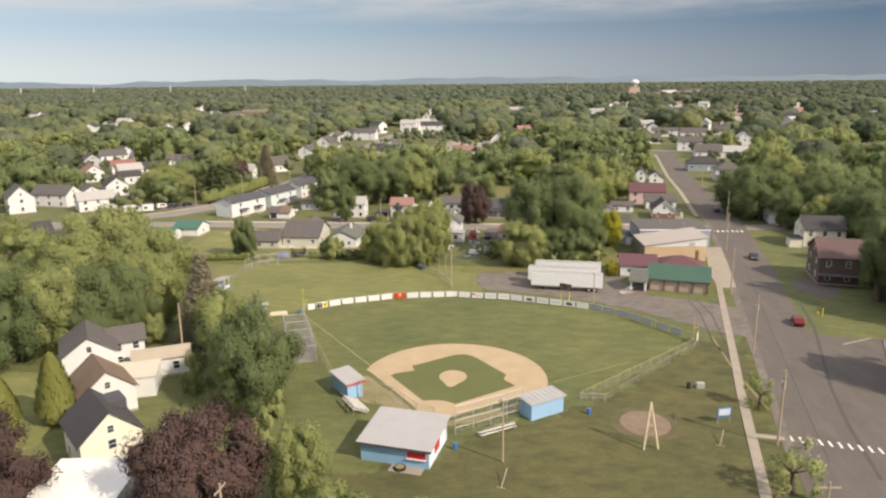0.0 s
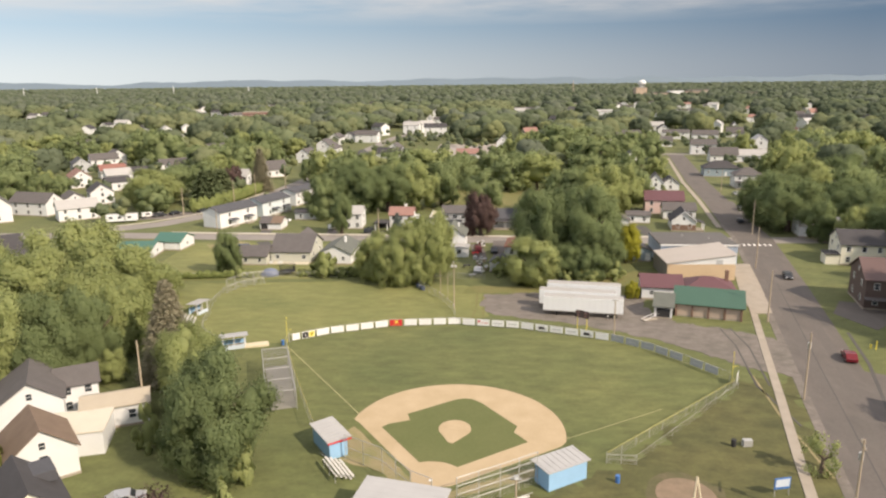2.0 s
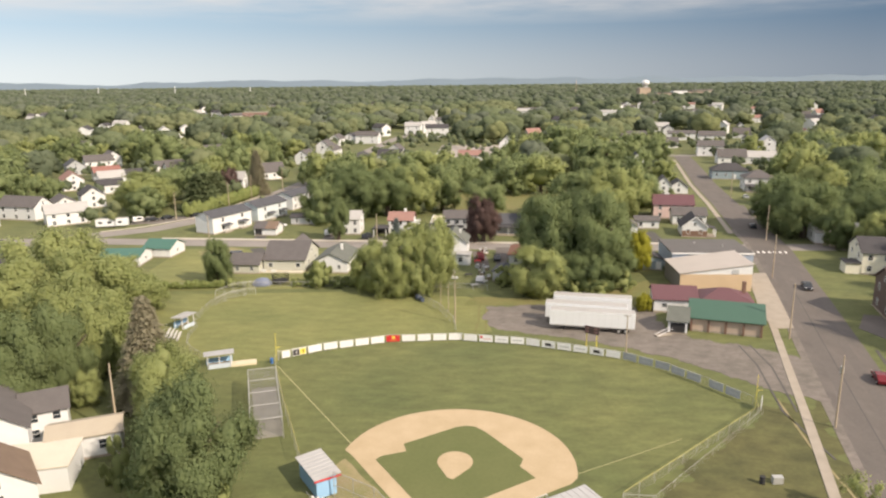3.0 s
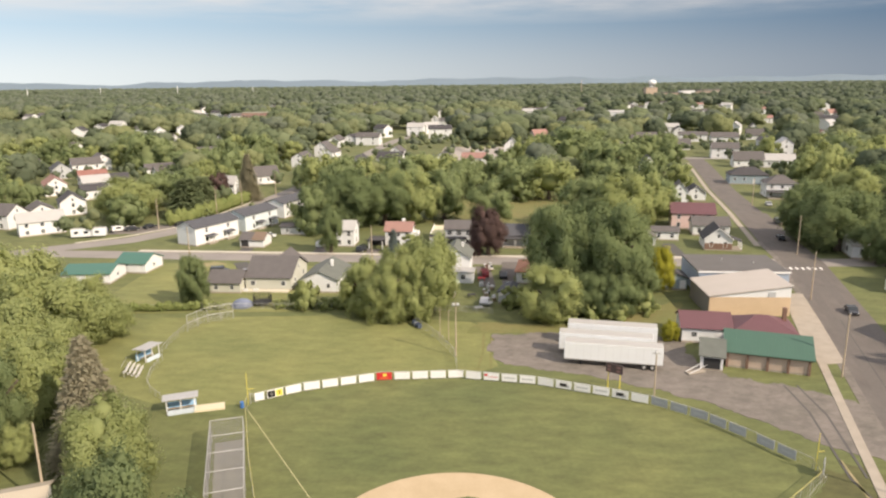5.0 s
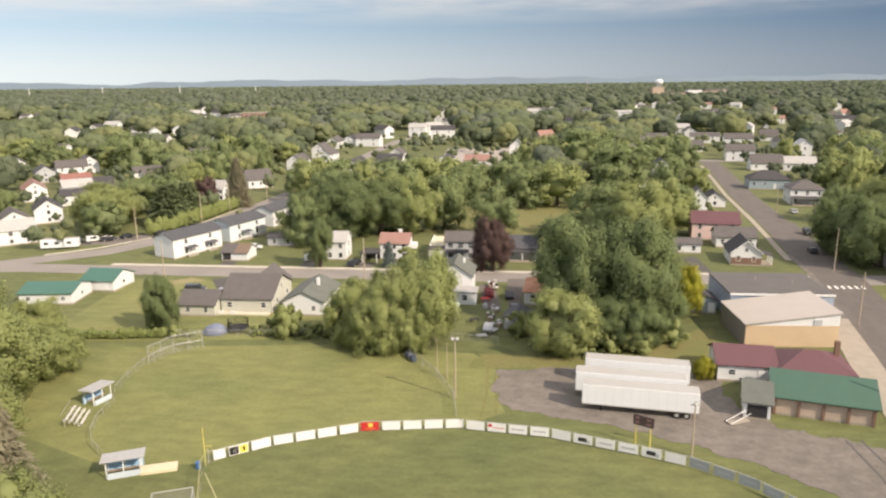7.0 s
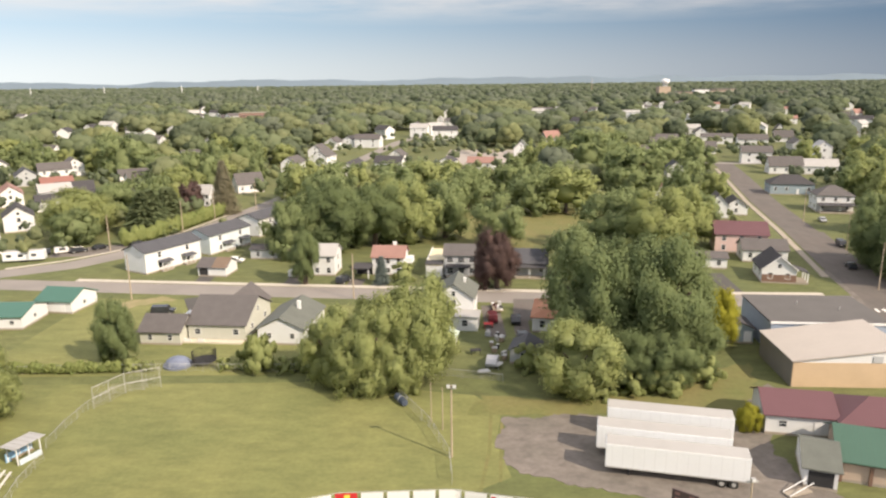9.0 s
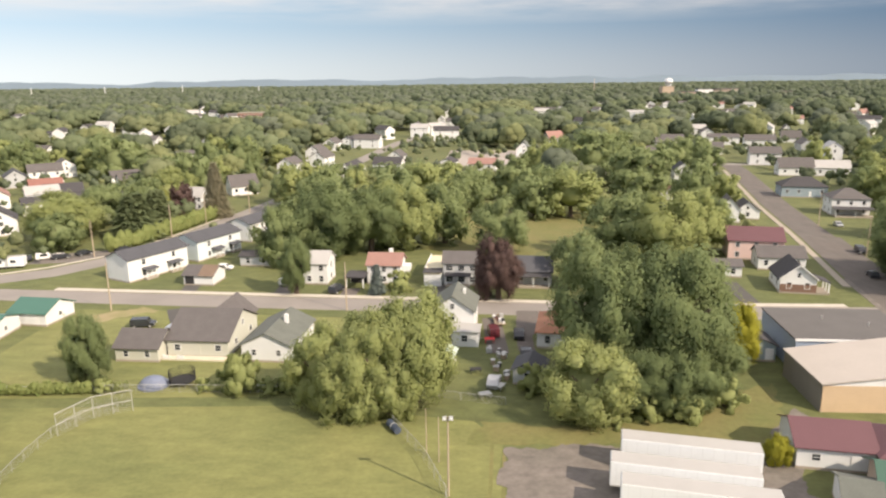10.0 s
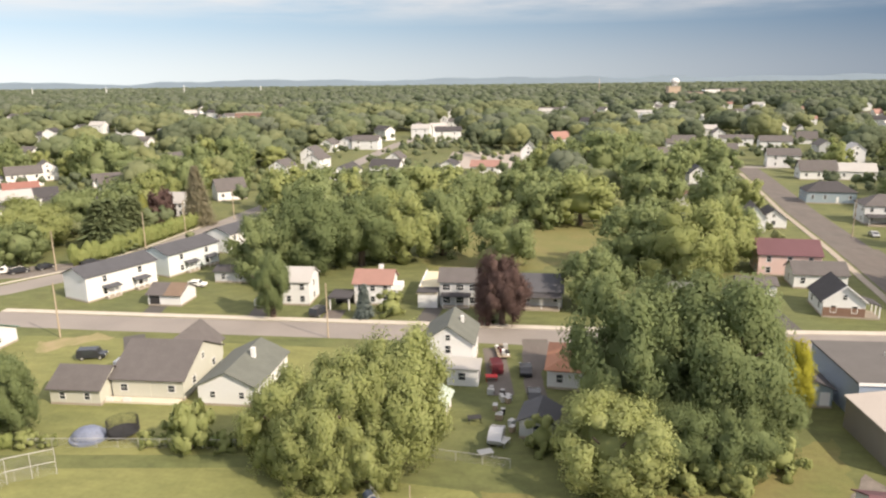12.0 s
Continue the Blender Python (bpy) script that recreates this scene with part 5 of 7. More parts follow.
dr = house(95.2, 158.0, -16, 16, 12, 6.4, 9.6, surface("dark_brick", (0.12, 0.085, 0.075), 0.85, 0.12, stripe=("Z", 0.2, 0.006, 0.1)), surface("brown_metal_roof", (0.13, 0.080, 0.076), 0.6, 0.12), "dark brown brick building with a dull brown-red roof", 2, 4, 2, category="building")
part("awning", box(-8.2, 8.2, -8.2, -6.02, 2.5, 2.7), SHINGLE, dr)

# houses behind the left trees
bw1 = base("flat_roofed_house", -39.7, 66.6, 2, "white flat-roofed building among the trees", "building")
part("wall", box(-4.6, 4.6, -8, 7.2, 0, 3.8), WHITE, bw1)
part("roof", box(-4.9, 4.9, -8.2, 7.5, 3.8, 4.05, 0.04), surface("white_membrane_roof", (0.78, 0.77, 0.74), 0.7, 0.06, fine=1.5), bw1)
part("window", box(-0.6, 0.6, 7.203, 7.25, 1.2, 2.4), GLASS, bw1)
part("door", box(4.603, 4.65, 2, 3, 0.1, 2.2), GREY_SIDING, bw1)
cb = house(-43.6, 81.4, 130, 8.6, 7.2, 4.6, 7.8, CREAM, SHINGLE_DARK, "cream gabled house with a dark roof", 2, 2, 1, door=False)
part("dormer", box(0.5, 3.8, -3.4, -0.8, 5.6, 6.9, 0.03), SHINGLE_BLUE, cb)
c2 = house(-50.3, 95.4, 128, 8.0, 7.4, 4.0, 7.0, WHITE, SHINGLE_BROWN, "white gabled house with a brown roof", 2, 2, 1, door=False)
c3 = house(-58.5, 108.5, 118, 10.0, 8.0, 4.8, 7.6, WHITE, SHINGLE, "white gabled house with a grey roof", 2, 2, 1, door=False, win=(1.0, 0.9))
c4 = house(-54.6, 113.4, 28, 5.4, 5.0, 4.4, 6.2, WHITE, SHINGLE, "white cross wing with a grey roof", 2, 2, 0, door=False, foundation=False)
fa = base("flat_annex", -49.0, 101.4, 14, "low white annex with a cream flat roof", "annex")
part("wall", box(-4.2, 4.2, -3.4, 3.2, 0, 3.2), WHITE, fa)
part("roof", box(-4.4, 4.4, -3.6, 3.4, 3.2, 3.4, 0.03), surface("cream_flat_roof", (0.60, 0.55, 0.46), 0.8, 0.08), fa)
house(-46.6, 108.4, 22, 8.4, 5.0, 3.3, 4.2, WHITE, surface("tan_roof", (0.40, 0.35, 0.28), 0.85, 0.1), "long white garage with a tan roof", 1, 2, 0, door=False, category="garage")
house(-109, 186, 40, 11, 8, 4.5, 7.0, WHITE, SHINGLE_DARK, "white house with a dark roof behind the trees", 2, 3, 1)
house(-120, 198, 40, 12, 8, 5.0, 7.5, WHITE, SHINGLE_DARK, "white house with a dark roof behind the trees", 2, 3, 1)

house(133.2, 357.5, -11, 16, 10, 4.2, 7.4, BLUE_GREY, SHINGLE_DARK, "blue-grey house with a dark hipped roof", 1, 4, 2, hip=True)
hp = house(131, 321, -11, 11.5, 9.5, 5.6, 8.6, WHITE, SHINGLE, "white house with a grey hipped roof and porch", 2, 3, 2, hip=True)
porch(hp, -5.5, 6.5, -8.6, -4.77, 3.0, SHINGLE_DARK)
WALLS = {"W": WHITE, "B": surface("red_brick", (0.28, 0.12, 0.10), 0.85, 0.1), "G": GREY_SIDING, "S": BLUE_GREY}
ROOFS = {"G": SHINGLE, "R": ROOF_ROSE, "D": SHINGLE_DARK, "W": TRAILER_ROOF, "B": surface("brick_red_roof", (0.26, 0.12, 0.10), 0.85, 0.1), "T": SHINGLE_GREEN, "S": SHINGLE_BLUE}
WALL_WORD = {"W": "white", "B": "red brick", "G": "grey", "S": "blue-grey"}
ROOF_WORD = {"G": "grey", "R": "faded red", "D": "dark", "W": "pale", "B": "brick-red", "T": "grey-green", "S": "slate-blue"}
FAR_WEST = [
    (-347, 1003, 16, 7, 10, "W", "W"), (-392, 1012, 14, 7, 10, "W", "G"), (-235, 434, 12, 5, 8, "W", "G"), (-139, 384, 11, 4.5, 7.5, "W", "G"),
    (-191, 408, 14, 6, 9, "W", "G"), (-169, 371, 12, 4.5, 7, "W", "B"), (-149, 349, 13, 5, 8, "W", "D"), (-132, 342, 18, 3.5, 6, "W", "D"), (-152, 340, 11, 6, 8.5, "W", "W"), (-136, 325, 9, 3, 5, "W", "G"), (-194, 430, 12, 6, 9, "W", "G"),
    (-153, 410, 15, 3, 5.5, "W", "G"), (-154, 487, 13, 5, 7, "W", "G"), (-262, 641, 20, 4, 6, "W", "G"), (-268, 571, 18, 4, 6, "W", "G"), (-87, 371, 11, 4, 8, "W", "G"), (-158, 259, 12, 6, 10, "W", "G"), (-171, 342, 14, 5, 8, "W", "R"), (-139, 296, 11, 5, 8, "W", "D"), (-145, 286, 11, 3.5, 6, "W", "G"), (-131, 262, 13, 4.5, 7, "W", "W"), (-148, 330, 10, 4, 6, "W", "D"), (-198, 396, 12, 5, 8, "G", "S"),
]
FAR_MID = [
    (-93, 337, 6, 5, 8, "W", "W"), (-83, 437, 12, 5, 8, "W", "G"), (-81, 493, 13, 6, 9, "W", "G"), (-74, 578, 18, 5, 7.5, "W", "D"), (-61, 569, 18, 6, 9, "W", "G"), (-83, 556, 14, 5, 8, "W", "G"), (-73, 469, 14, 5, 8, "W", "G"), (-49, 416, 20, 5, 8, "W", "D"), (-55, 402, 11, 4, 7, "W", "W"),
    (-33, 434, 14, 5, 8, "W", "D"), (-33, 479, 12, 4, 7, "W", "G"), (-17, 394, 6, 4, 7, "W", "W"), (14, 444, 14, 3.5, 6, "W", "R"), (-4, 452, 12, 3.5, 5.5, "W", "D"),
]
FAR_NORTH = [
    (196, 874, 20, 7, 9, "W", "W"), (255, 1029, 16, 7, 9, "W", "G"), (292, 1092, 18, 8, 10, "W", "W"), (333, 1163, 15, 8, 10, "W", "G"), (197, 737, 10, 6, 9, "W", "G"), (185, 642, 12, 6, 9, "W", "W"), (131, 539, 10, 5, 7.5, "W", "G"), (98, 943, 16, 7, 10, "W", "W"),
    (40, 507, 14, 5, 9, "W", "T"), (-18, 828, 8, 5, 8, "W", "W"), (-36, 707, 10, 6, 9, "W", "G"), (-114, 667, 13, 6, 11, "W", "G"), (113, 1048, 30, 5, 7, "G", "G"), (70, 400, 8, 5, 8, "W", "R"), (192, 874, 34, 8, 10, "W", "W"), (142, 559, 14, 5, 8, "W", "G"),
    (101, 402, 9, 5, 8, "W", "S"), (152, 512, 12, 4, 7, "W", "G"), (180, 606, 16, 6, 9, "W", "G"), (82, 353, 10, 3, 5, "W", "R"), (90, 367, 11, 3, 5, "W", "D"), (88, 310, 8, 4.5, 8, "W", "G"), (96, 316, 9, 3, 5.6, "W", "D"),
]
FAR_EAST = [
    (190, 537, 18, 6, 9, "W", "G"), (161, 459, 15, 6, 9, "W", "G"), (157, 416, 15, 4, 8, "W", "G"), (172, 413, 15, 4, 7, "W", "W"), (198, 464, 10, 8, 11, "W", "W"), (216, 531, 16, 4, 7, "G", "G"), (180, 572, 20, 5, 7, "W", "G"),
    (163, 309, 13, 4, 8, "W", "G"), (173, 302, 13, 4, 8, "G", "S"), (113, 224, 14, 3.5, 5.6, "W", "W"), (-151, 272, 16, 5, 8, "W", "G"),
]
house_spots, open_front = [], []
house_spots += [(131, 321, 13), (133, 357, 12), (77.6, 264, 10), (75.2, 236, 9), (-72, 250, 12), (-64, 268, 12), (-58, 290, 10)]
for rows, turn in ((FAR_WEST, 35), (FAR_MID, 80), (FAR_NORTH, -10), (FAR_EAST, -11)):
    for x, y, L, eave, ridge, w, r in rows:
        rot = turn + random.choice((0, 0, 90)) + random.uniform(-3, 3)
        W = min(L * 0.8, 8.5)
        far = y > 430
        house(x, y, rot, max(L, 6), W, eave, ridge, WALLS[w], ROOFS[r], f"{WALL_WORD[w]} house with a {ROOF_WORD[r]} roof among the trees", 1 if eave < 4.5 else 2, 2 if far else 3, 1, door=False, foundation=not far, win=(1.0, 1.3))
        house_spots.append((x, y, max(L, 8) * 0.5 + 4))
        open_front.append((x, y, max(L, 8) * 0.4))
# streets of smaller houses between the groves
tries, made = 0, 0
while made < 40 and tries < 4000:
    tries += 1
    y = random.uniform(400, 950)
    x = random.uniform(-0.6, 0.66) * y
    if any((x - a) ** 2 + (y - b) ** 2 < 34 ** 2 for a, b, c in house_spots) or abs(x - (127.5 + (y - 409) * 0.22) - 5) < 15 or abs(x + 52) < 16 or (-40 < x < 66 and y < 600):
        continue
    L = random.uniform(8, 14)
    w, r = random.choice(("W", "W", "W", "G")), random.choice(("G", "D", "W", "R", "G"))
    house(x, y, random.choice((-11, 79, 30)) + random.uniform(-4, 4), L, 8, random.choice((3.2, 5.2)), 7.8, WALLS[w], ROOFS[r], f"{WALL_WORD[w]} house with a {ROOF_WORD[r]} roof among the trees", 2, 2, 1, door=False, foundation=False)
    house_spots.append((x, y, L * 0.5 + 4))
    open_front.append((x, y, L * 0.32))
    made += 1
# white town blocks below the water tower
for k in range(8):
    x, y = 240 + 150 * random.random() + 4 * k, 860 + 44 * k
    L = random.uniform(10, 17)
    house(x, y, random.choice((-11, 79)), L, 11, 6.5, 9.0, WHITE, (TRAILER_ROOF, SHINGLE, ROOF_ROSE, TRAILER_ROOF)[k % 4], "white town building far off among the trees", 2, 2, 0, door=False, foundation=False)
    house_spots.append((x, y, 14))
    open_front.append((x, y, L * 0.2))
# scattered small houses far off
for k in range(56):
    y = 620 + 1500 * random.random() ** 1.5
    x = (random.random() * 1.2 - 0.58) * y
    L = random.uniform(11, 20)
    house(x, y, random.uniform(0, 180), L, 9, 7.5, 10.5, WHITE, (SHINGLE, TRAILER_ROOF, SHINGLE_DARK)[k % 3], "white house far off among the woods", 2, 2, 0, door=False, foundation=False)
    house_spots.append((x, y, 13))
    open_front.append((x, y, L * 0.22))

# flat-roofed brick school standing out of the woods
school = base("school", -213, 818, 6, "old red brick school with a flat roof among trees", "building")
part("wall", box(-14, 14, -7, 7, 0, 13.5), surface("school_brick", (0.34, 0.20, 0.165), 0.85, 0.12, fine=2), school)
part("roof", box(-14.4, 14.4, -7.4, 7.4, 13.5, 14.2), CONCRETE, school)
for z in (7.2, 10.8):
    for k in range(8):
        window(school, -12 + k * 3.43, -7.002, z, 1.5, 1.9, 0)
house_spots.append((-213, 818, 20))
open_front.append((-213, 818, 13))

# water tower and radio masts on the horizon
wt = base("water_tower", 393, 1460, 0, "white water tower beside a tall tan block", "water tower")
for k in range(6):
    a = 2 * math.pi * k / 6
    part("leg", tube((6.5 * math.cos(a), 6.5 * math.sin(a), 0), (4.5 * math.cos(a), 4.5 * math.sin(a), 32), 0.6, 0.5), WHITE_PLAIN, wt)
bm = bmesh.new()
bmesh.ops.create_uvsphere(bm, u_segments=20, v_segments=12, radius=8.0)
bmesh.ops.scale(bm, verts=bm.verts[:], vec=(1, 1, 0.7))
bmesh.ops.translate(bm, verts=bm.verts[:], vec=(0, 0, 36.5))
part("tank", bm, WHITE_PLAIN, wt)
part("riser", tube((0, 0, 0), (0, 0, 33), 1.2), WHITE_PLAIN, wt)
tb = base("tower_block", 386, 1445, 5, "tan tower block on the horizon", "building")
part("wall", box(-11, 11, -8, 8, 0, 27), surface("tan_block", (0.46, 0.36, 0.28), 0.9, 0.08, stripe=("Z", 3.0, 0.05, 0.35)), tb)
part("roof", box(-11.5, 11.5, -8.5, 8.5, 27, 28), CONCRETE, tb)
for x, y, w, hh in ((445, 1500, 40, 16), (480, 1520, 30, 20), (520, 1560, 60, 17), (560, 1620, 50, 19), (330, 1380, 40, 12), (620, 1500, 40, 15)):
    ob = base("block", x, y, random.uniform(-10, 10), "pale town building on the horizon", "building")
    part("wall", box(-w / 2, w / 2, -7, 7, 0, hh), (WHITE_PLAIN, ROSE_BRICK, CONCRETE)[int(x) % 3], ob)
    part("roof", box(-w / 2 - 0.5, w / 2 + 0.5, -7.5, 7.5, hh, hh + 1), ROOF_FLAT, ob)
for x, y, hh in ((-852, 2262, 36), (-1093, 2262, 34), (-1323, 2262, 33), (-617, 2262, 32), (330, 1880, 42)):
    ob = base("radio_mast", x, y, 0, "slim pale mast rising above the woods" if x < 0 else "thin reddish lattice mast above the woods", "mast")
    part("mast", tube((0, 0, 0), (0, 0, hh), 1.5 if x < 0 else 0.9, 1.1 if x < 0 else 0.6, 6), WHITE_PLAIN if x < 0 else ROSE_BRICK, ob)
    part("cap", tube((0, 0, hh), (0, 0, hh + 2), 0.3, 0.2, 6), GALV, ob)


# ---- trailers and vehicles ----
def trailer(x, y, rot, L, label):
    ob = base("semi_trailer", x, y, rot, label, "trailer", "trailers parked in the lot")
    part("body", box(-L / 2, L / 2, -1.28, 1.28, 1.15, 4.0, 0.05), TRAILER_WHITE, ob)
    part("roof", box(-L / 2 + 0.06, L / 2 - 0.06, -1.22, 1.22, 4.003, 4.04), TRAILER_ROOF, ob)
    part("chassis", box(-L / 2 + 0.4, L / 2 - 0.2, -0.5, 0.5, 0.85, 1.148), DARK, ob)
    for w in (-1.285, 1.285):
        part("side_rail", box(-L / 2, L / 2, w - 0.02, w + 0.02, 1.05, 1.2), GALV, ob)
    for u in (L / 2 - 1.6, L / 2 - 2.9):
        part("axle", tube((u, -1.1, 0.52), (u, 1.1, 0.52), 0.09), DARK, ob)
        for w in (-1.15, 0.85):
            wh = part("wheel", tube((u, w, 0.52), (u, w + 0.3, 0.52), 0.52, 0.52, 16), BLACK, ob)
            part("rim", tube((u, w - 0.01, 0.52), (u, w + 0.31, 0.52), 0.26, 0.26, 12), GALV, wh)
    for w in (-0.8, 0.8):
        part("landing_leg", box(-L / 2 + 2.6, -L / 2 + 2.8, w - 0.1, w + 0.1, 0, 1.15), DARK, ob)
    part("door", box(-L / 2 - 0.04, -L / 2 - 0.003, -1.2, 1.2, 1.25, 3.9), TRAILER_WHITE, ob)


trailer(27.9, 152.2, -12.5, 15.8, "long white box trailer parked on the gravel")
trailer(27.6, 156.6, -12.5, 15.6, "long white box trailer parked on the gravel")
trailer(29.8, 161.6, -12.5, 15.4, "long white box trailer parked on the gravel")


def car(x, y, rot, paint, label, van=False):
    ob = base("car", x, y, rot, label, "car", "parked and passing cars")
    Lc, Wc = 4.5, 1.8
    prof = [(-2.2, 0.35), (2.2, 0.35), (2.25, 0.75), (1.2, 0.95), (0.55, 1.42), (-1.1, 1.45), (-1.9, 1.0), (-2.25, 0.9)]
    if van:
        prof = [(-2.3, 0.35), (2.2, 0.35), (2.25, 0.9), (1.4, 1.05), (0.9, 1.75), (-2.1, 1.8), (-2.3, 1.0)]
    bm = prism(prof, Wc)
    bmesh.ops.bevel(bm, geom=bm.edges[:], offset=0.07, segments=2, profile=0.5, affect="EDGES")
    part("body", bm, paint, ob)
    top = 1.7 if van else 1.38
    part("windscreen", prism([(0.66, 1.36 if not van else 1.6), (1.12, 0.98), (1.16, 1.0), (0.70, 1.39 if not van else 1.64)], 1.5), GLASS, ob)
    for w in (-1, 1):
        part("side_window", box(-1.2, 0.5, w * 0.905 - 0.01, w * 0.905 + 0.01, 1.0, top - 0.05), GLASS, ob)
        part("headlight", box(2.2, 2.27, w * 0.65 - 0.18, w * 0.65 + 0.18, 0.62, 0.76), WHITE_PLAIN, ob)
        for u in (-1.4, 1.4):
            wh = part("wheel", tube((u, w * 0.92, 0.33), (u, w * 0.72, 0.33), 0.33, 0.33, 14), BLACK, ob)
            part("rim", tube((u, w * 0.935, 0.33), (u, w * 0.72, 0.33), 0.19, 0.19, 10), GALV, wh)
    return ob


car(68.4, 128.2, 73, CAR_RED, "dark red car driving on the main road")
car(81.5, 178, 255, CAR_DARK, "dark car on the main road")
car(97, 244, 78, CAR_DARK, "dark car driving on the far road")
car(106.5, 266.5, 260, CAR_DARK, "dark car on the far road", True)
car(-55.2, 252.5, 0, CAR_WHITE, "white car parked behind the garage")
car(-36.6, 239.6, 80, CAR_WHITE, "white van parked in a driveway in the shade", True)
car(-24.0, 233.4, 70, CAR_DARK, "dark pickup parked beside the carport", True)
car(-57.0, 211.5, 10, CAR_DARK, "dark car parked on the lawn under a cover", True)
car(9.0, 207.0, 95, surface("maroon_paint", (0.10, 0.018, 0.024), 0.3), "maroon pickup parked beside the white house", True)
ft = base("flatbed_trailer", 10.3, 213.5, 95, "flatbed trailer piled with red and white junk", "trailer")
part("deck", box(-2.6, 2.6, -1.0, 1.0, 0.5, 0.62, 0.02), WOOD, ft)
for u in (-0.5, 0.5):
    part("wheel", tube((u, -1.05, 0.3), (u, 1.05, 0.3), 0.3, 0.3, 10), BLACK, ft)
for k in range(14):
    u, w, q = random.uniform(-2.2, 2.2), random.uniform(-0.7, 0.7), random.uniform(0.2, 0.5)
    part("crate", box(u - q, u + q, w - q * 0.7, w + q * 0.7, 0.62, 0.62 + q * random.uniform(1, 2.6), 0.02), (CAR_RED, GALV, WHITE_PLAIN, DARK, WOOD)[k % 5], ft)
car(13.5, 206.0, 88, CAR_DARK, "dark car parked on the shaded drive")
car(14.0, 197.0, 88, CAR_DARK, "dark car parked on the shaded drive")
# silver instead of white: the garden's shade is put into the paint
car(8.2, 185.6, 80, CAR_SILVER, "small whitish car in the back garden, dulled to silver for shade")
car(-36.5, 88.0, 20, CAR_SILVER, "silver car parked beside the cream house")
car(-98.5, 268.0, 60, CAR_DARK, "dark car parked at the side street")
car(-102.5, 264.0, 40, CAR_DARK, "dark car parked at the side street", True)
car(-90, 272.5, 60, CAR_DARK, "dark car parked at the side street")
car(-106.5, 263.5, 35, CAR_WHITE, "white van parked at the side street", True)
car(-110.5, 262.5, 120, CAR_DARK, "dark blue car parked behind the caravan")
slab("parking_lot", rough([(-108, 258), (-97, 260), (-90, 266), (-91, 274), (-100, 272), (-110, 266)], 0.6), -0.05, 0.03, GRAVEL, "worn reddish gravel lot at the side street", category="parking lot")
van = base("caravan", -111.8, 254.6, 14, "long white caravan parked beside the side street", "caravan")
part("body", box(-5.0, 5.0, -1.25, 1.25, 0.5, 2.9, 0.15), TRAILER_WHITE, van)
part("roof_strip", box(-4.8, 4.8, -1.0, 1.0, 2.9, 2.98, 0.03), TRAILER_ROOF, van)
for u in (-3.4, -0.6, 2.6):
    part("window", box(u - 0.6, u + 0.6, -1.28, -1.252, 1.5, 2.2), GLASS, van)
part("door", box(0.7, 1.4, -1.27, -1.252, 0.7, 2.5), GREY_SIDING, van)
for u in (-0.5, 0.5):
    part("wheel", tube((u, -1.2, 0.34), (u, 1.2, 0.34), 0.34, 0.34, 12), BLACK, van)
car(57.5, 290.0, 15, CAR_SILVER, "silver car parked on the open lawn")
car(118, 300, 258, CAR_SILVER, "silver car parked beside the far road")


# ---- trees ----
def ico(sub):
    bm = bmesh.new()
    bmesh.ops.create_icosphere(bm, subdivisions=sub, radius=1)
    v = np.array([x.co[:] for x in bm.verts])
    f = np.array([[q.index for q in x.verts] for x in bm.faces])
    bm.free()
    return v, f


ICO1, ICO2 = ico(1), ico(2)


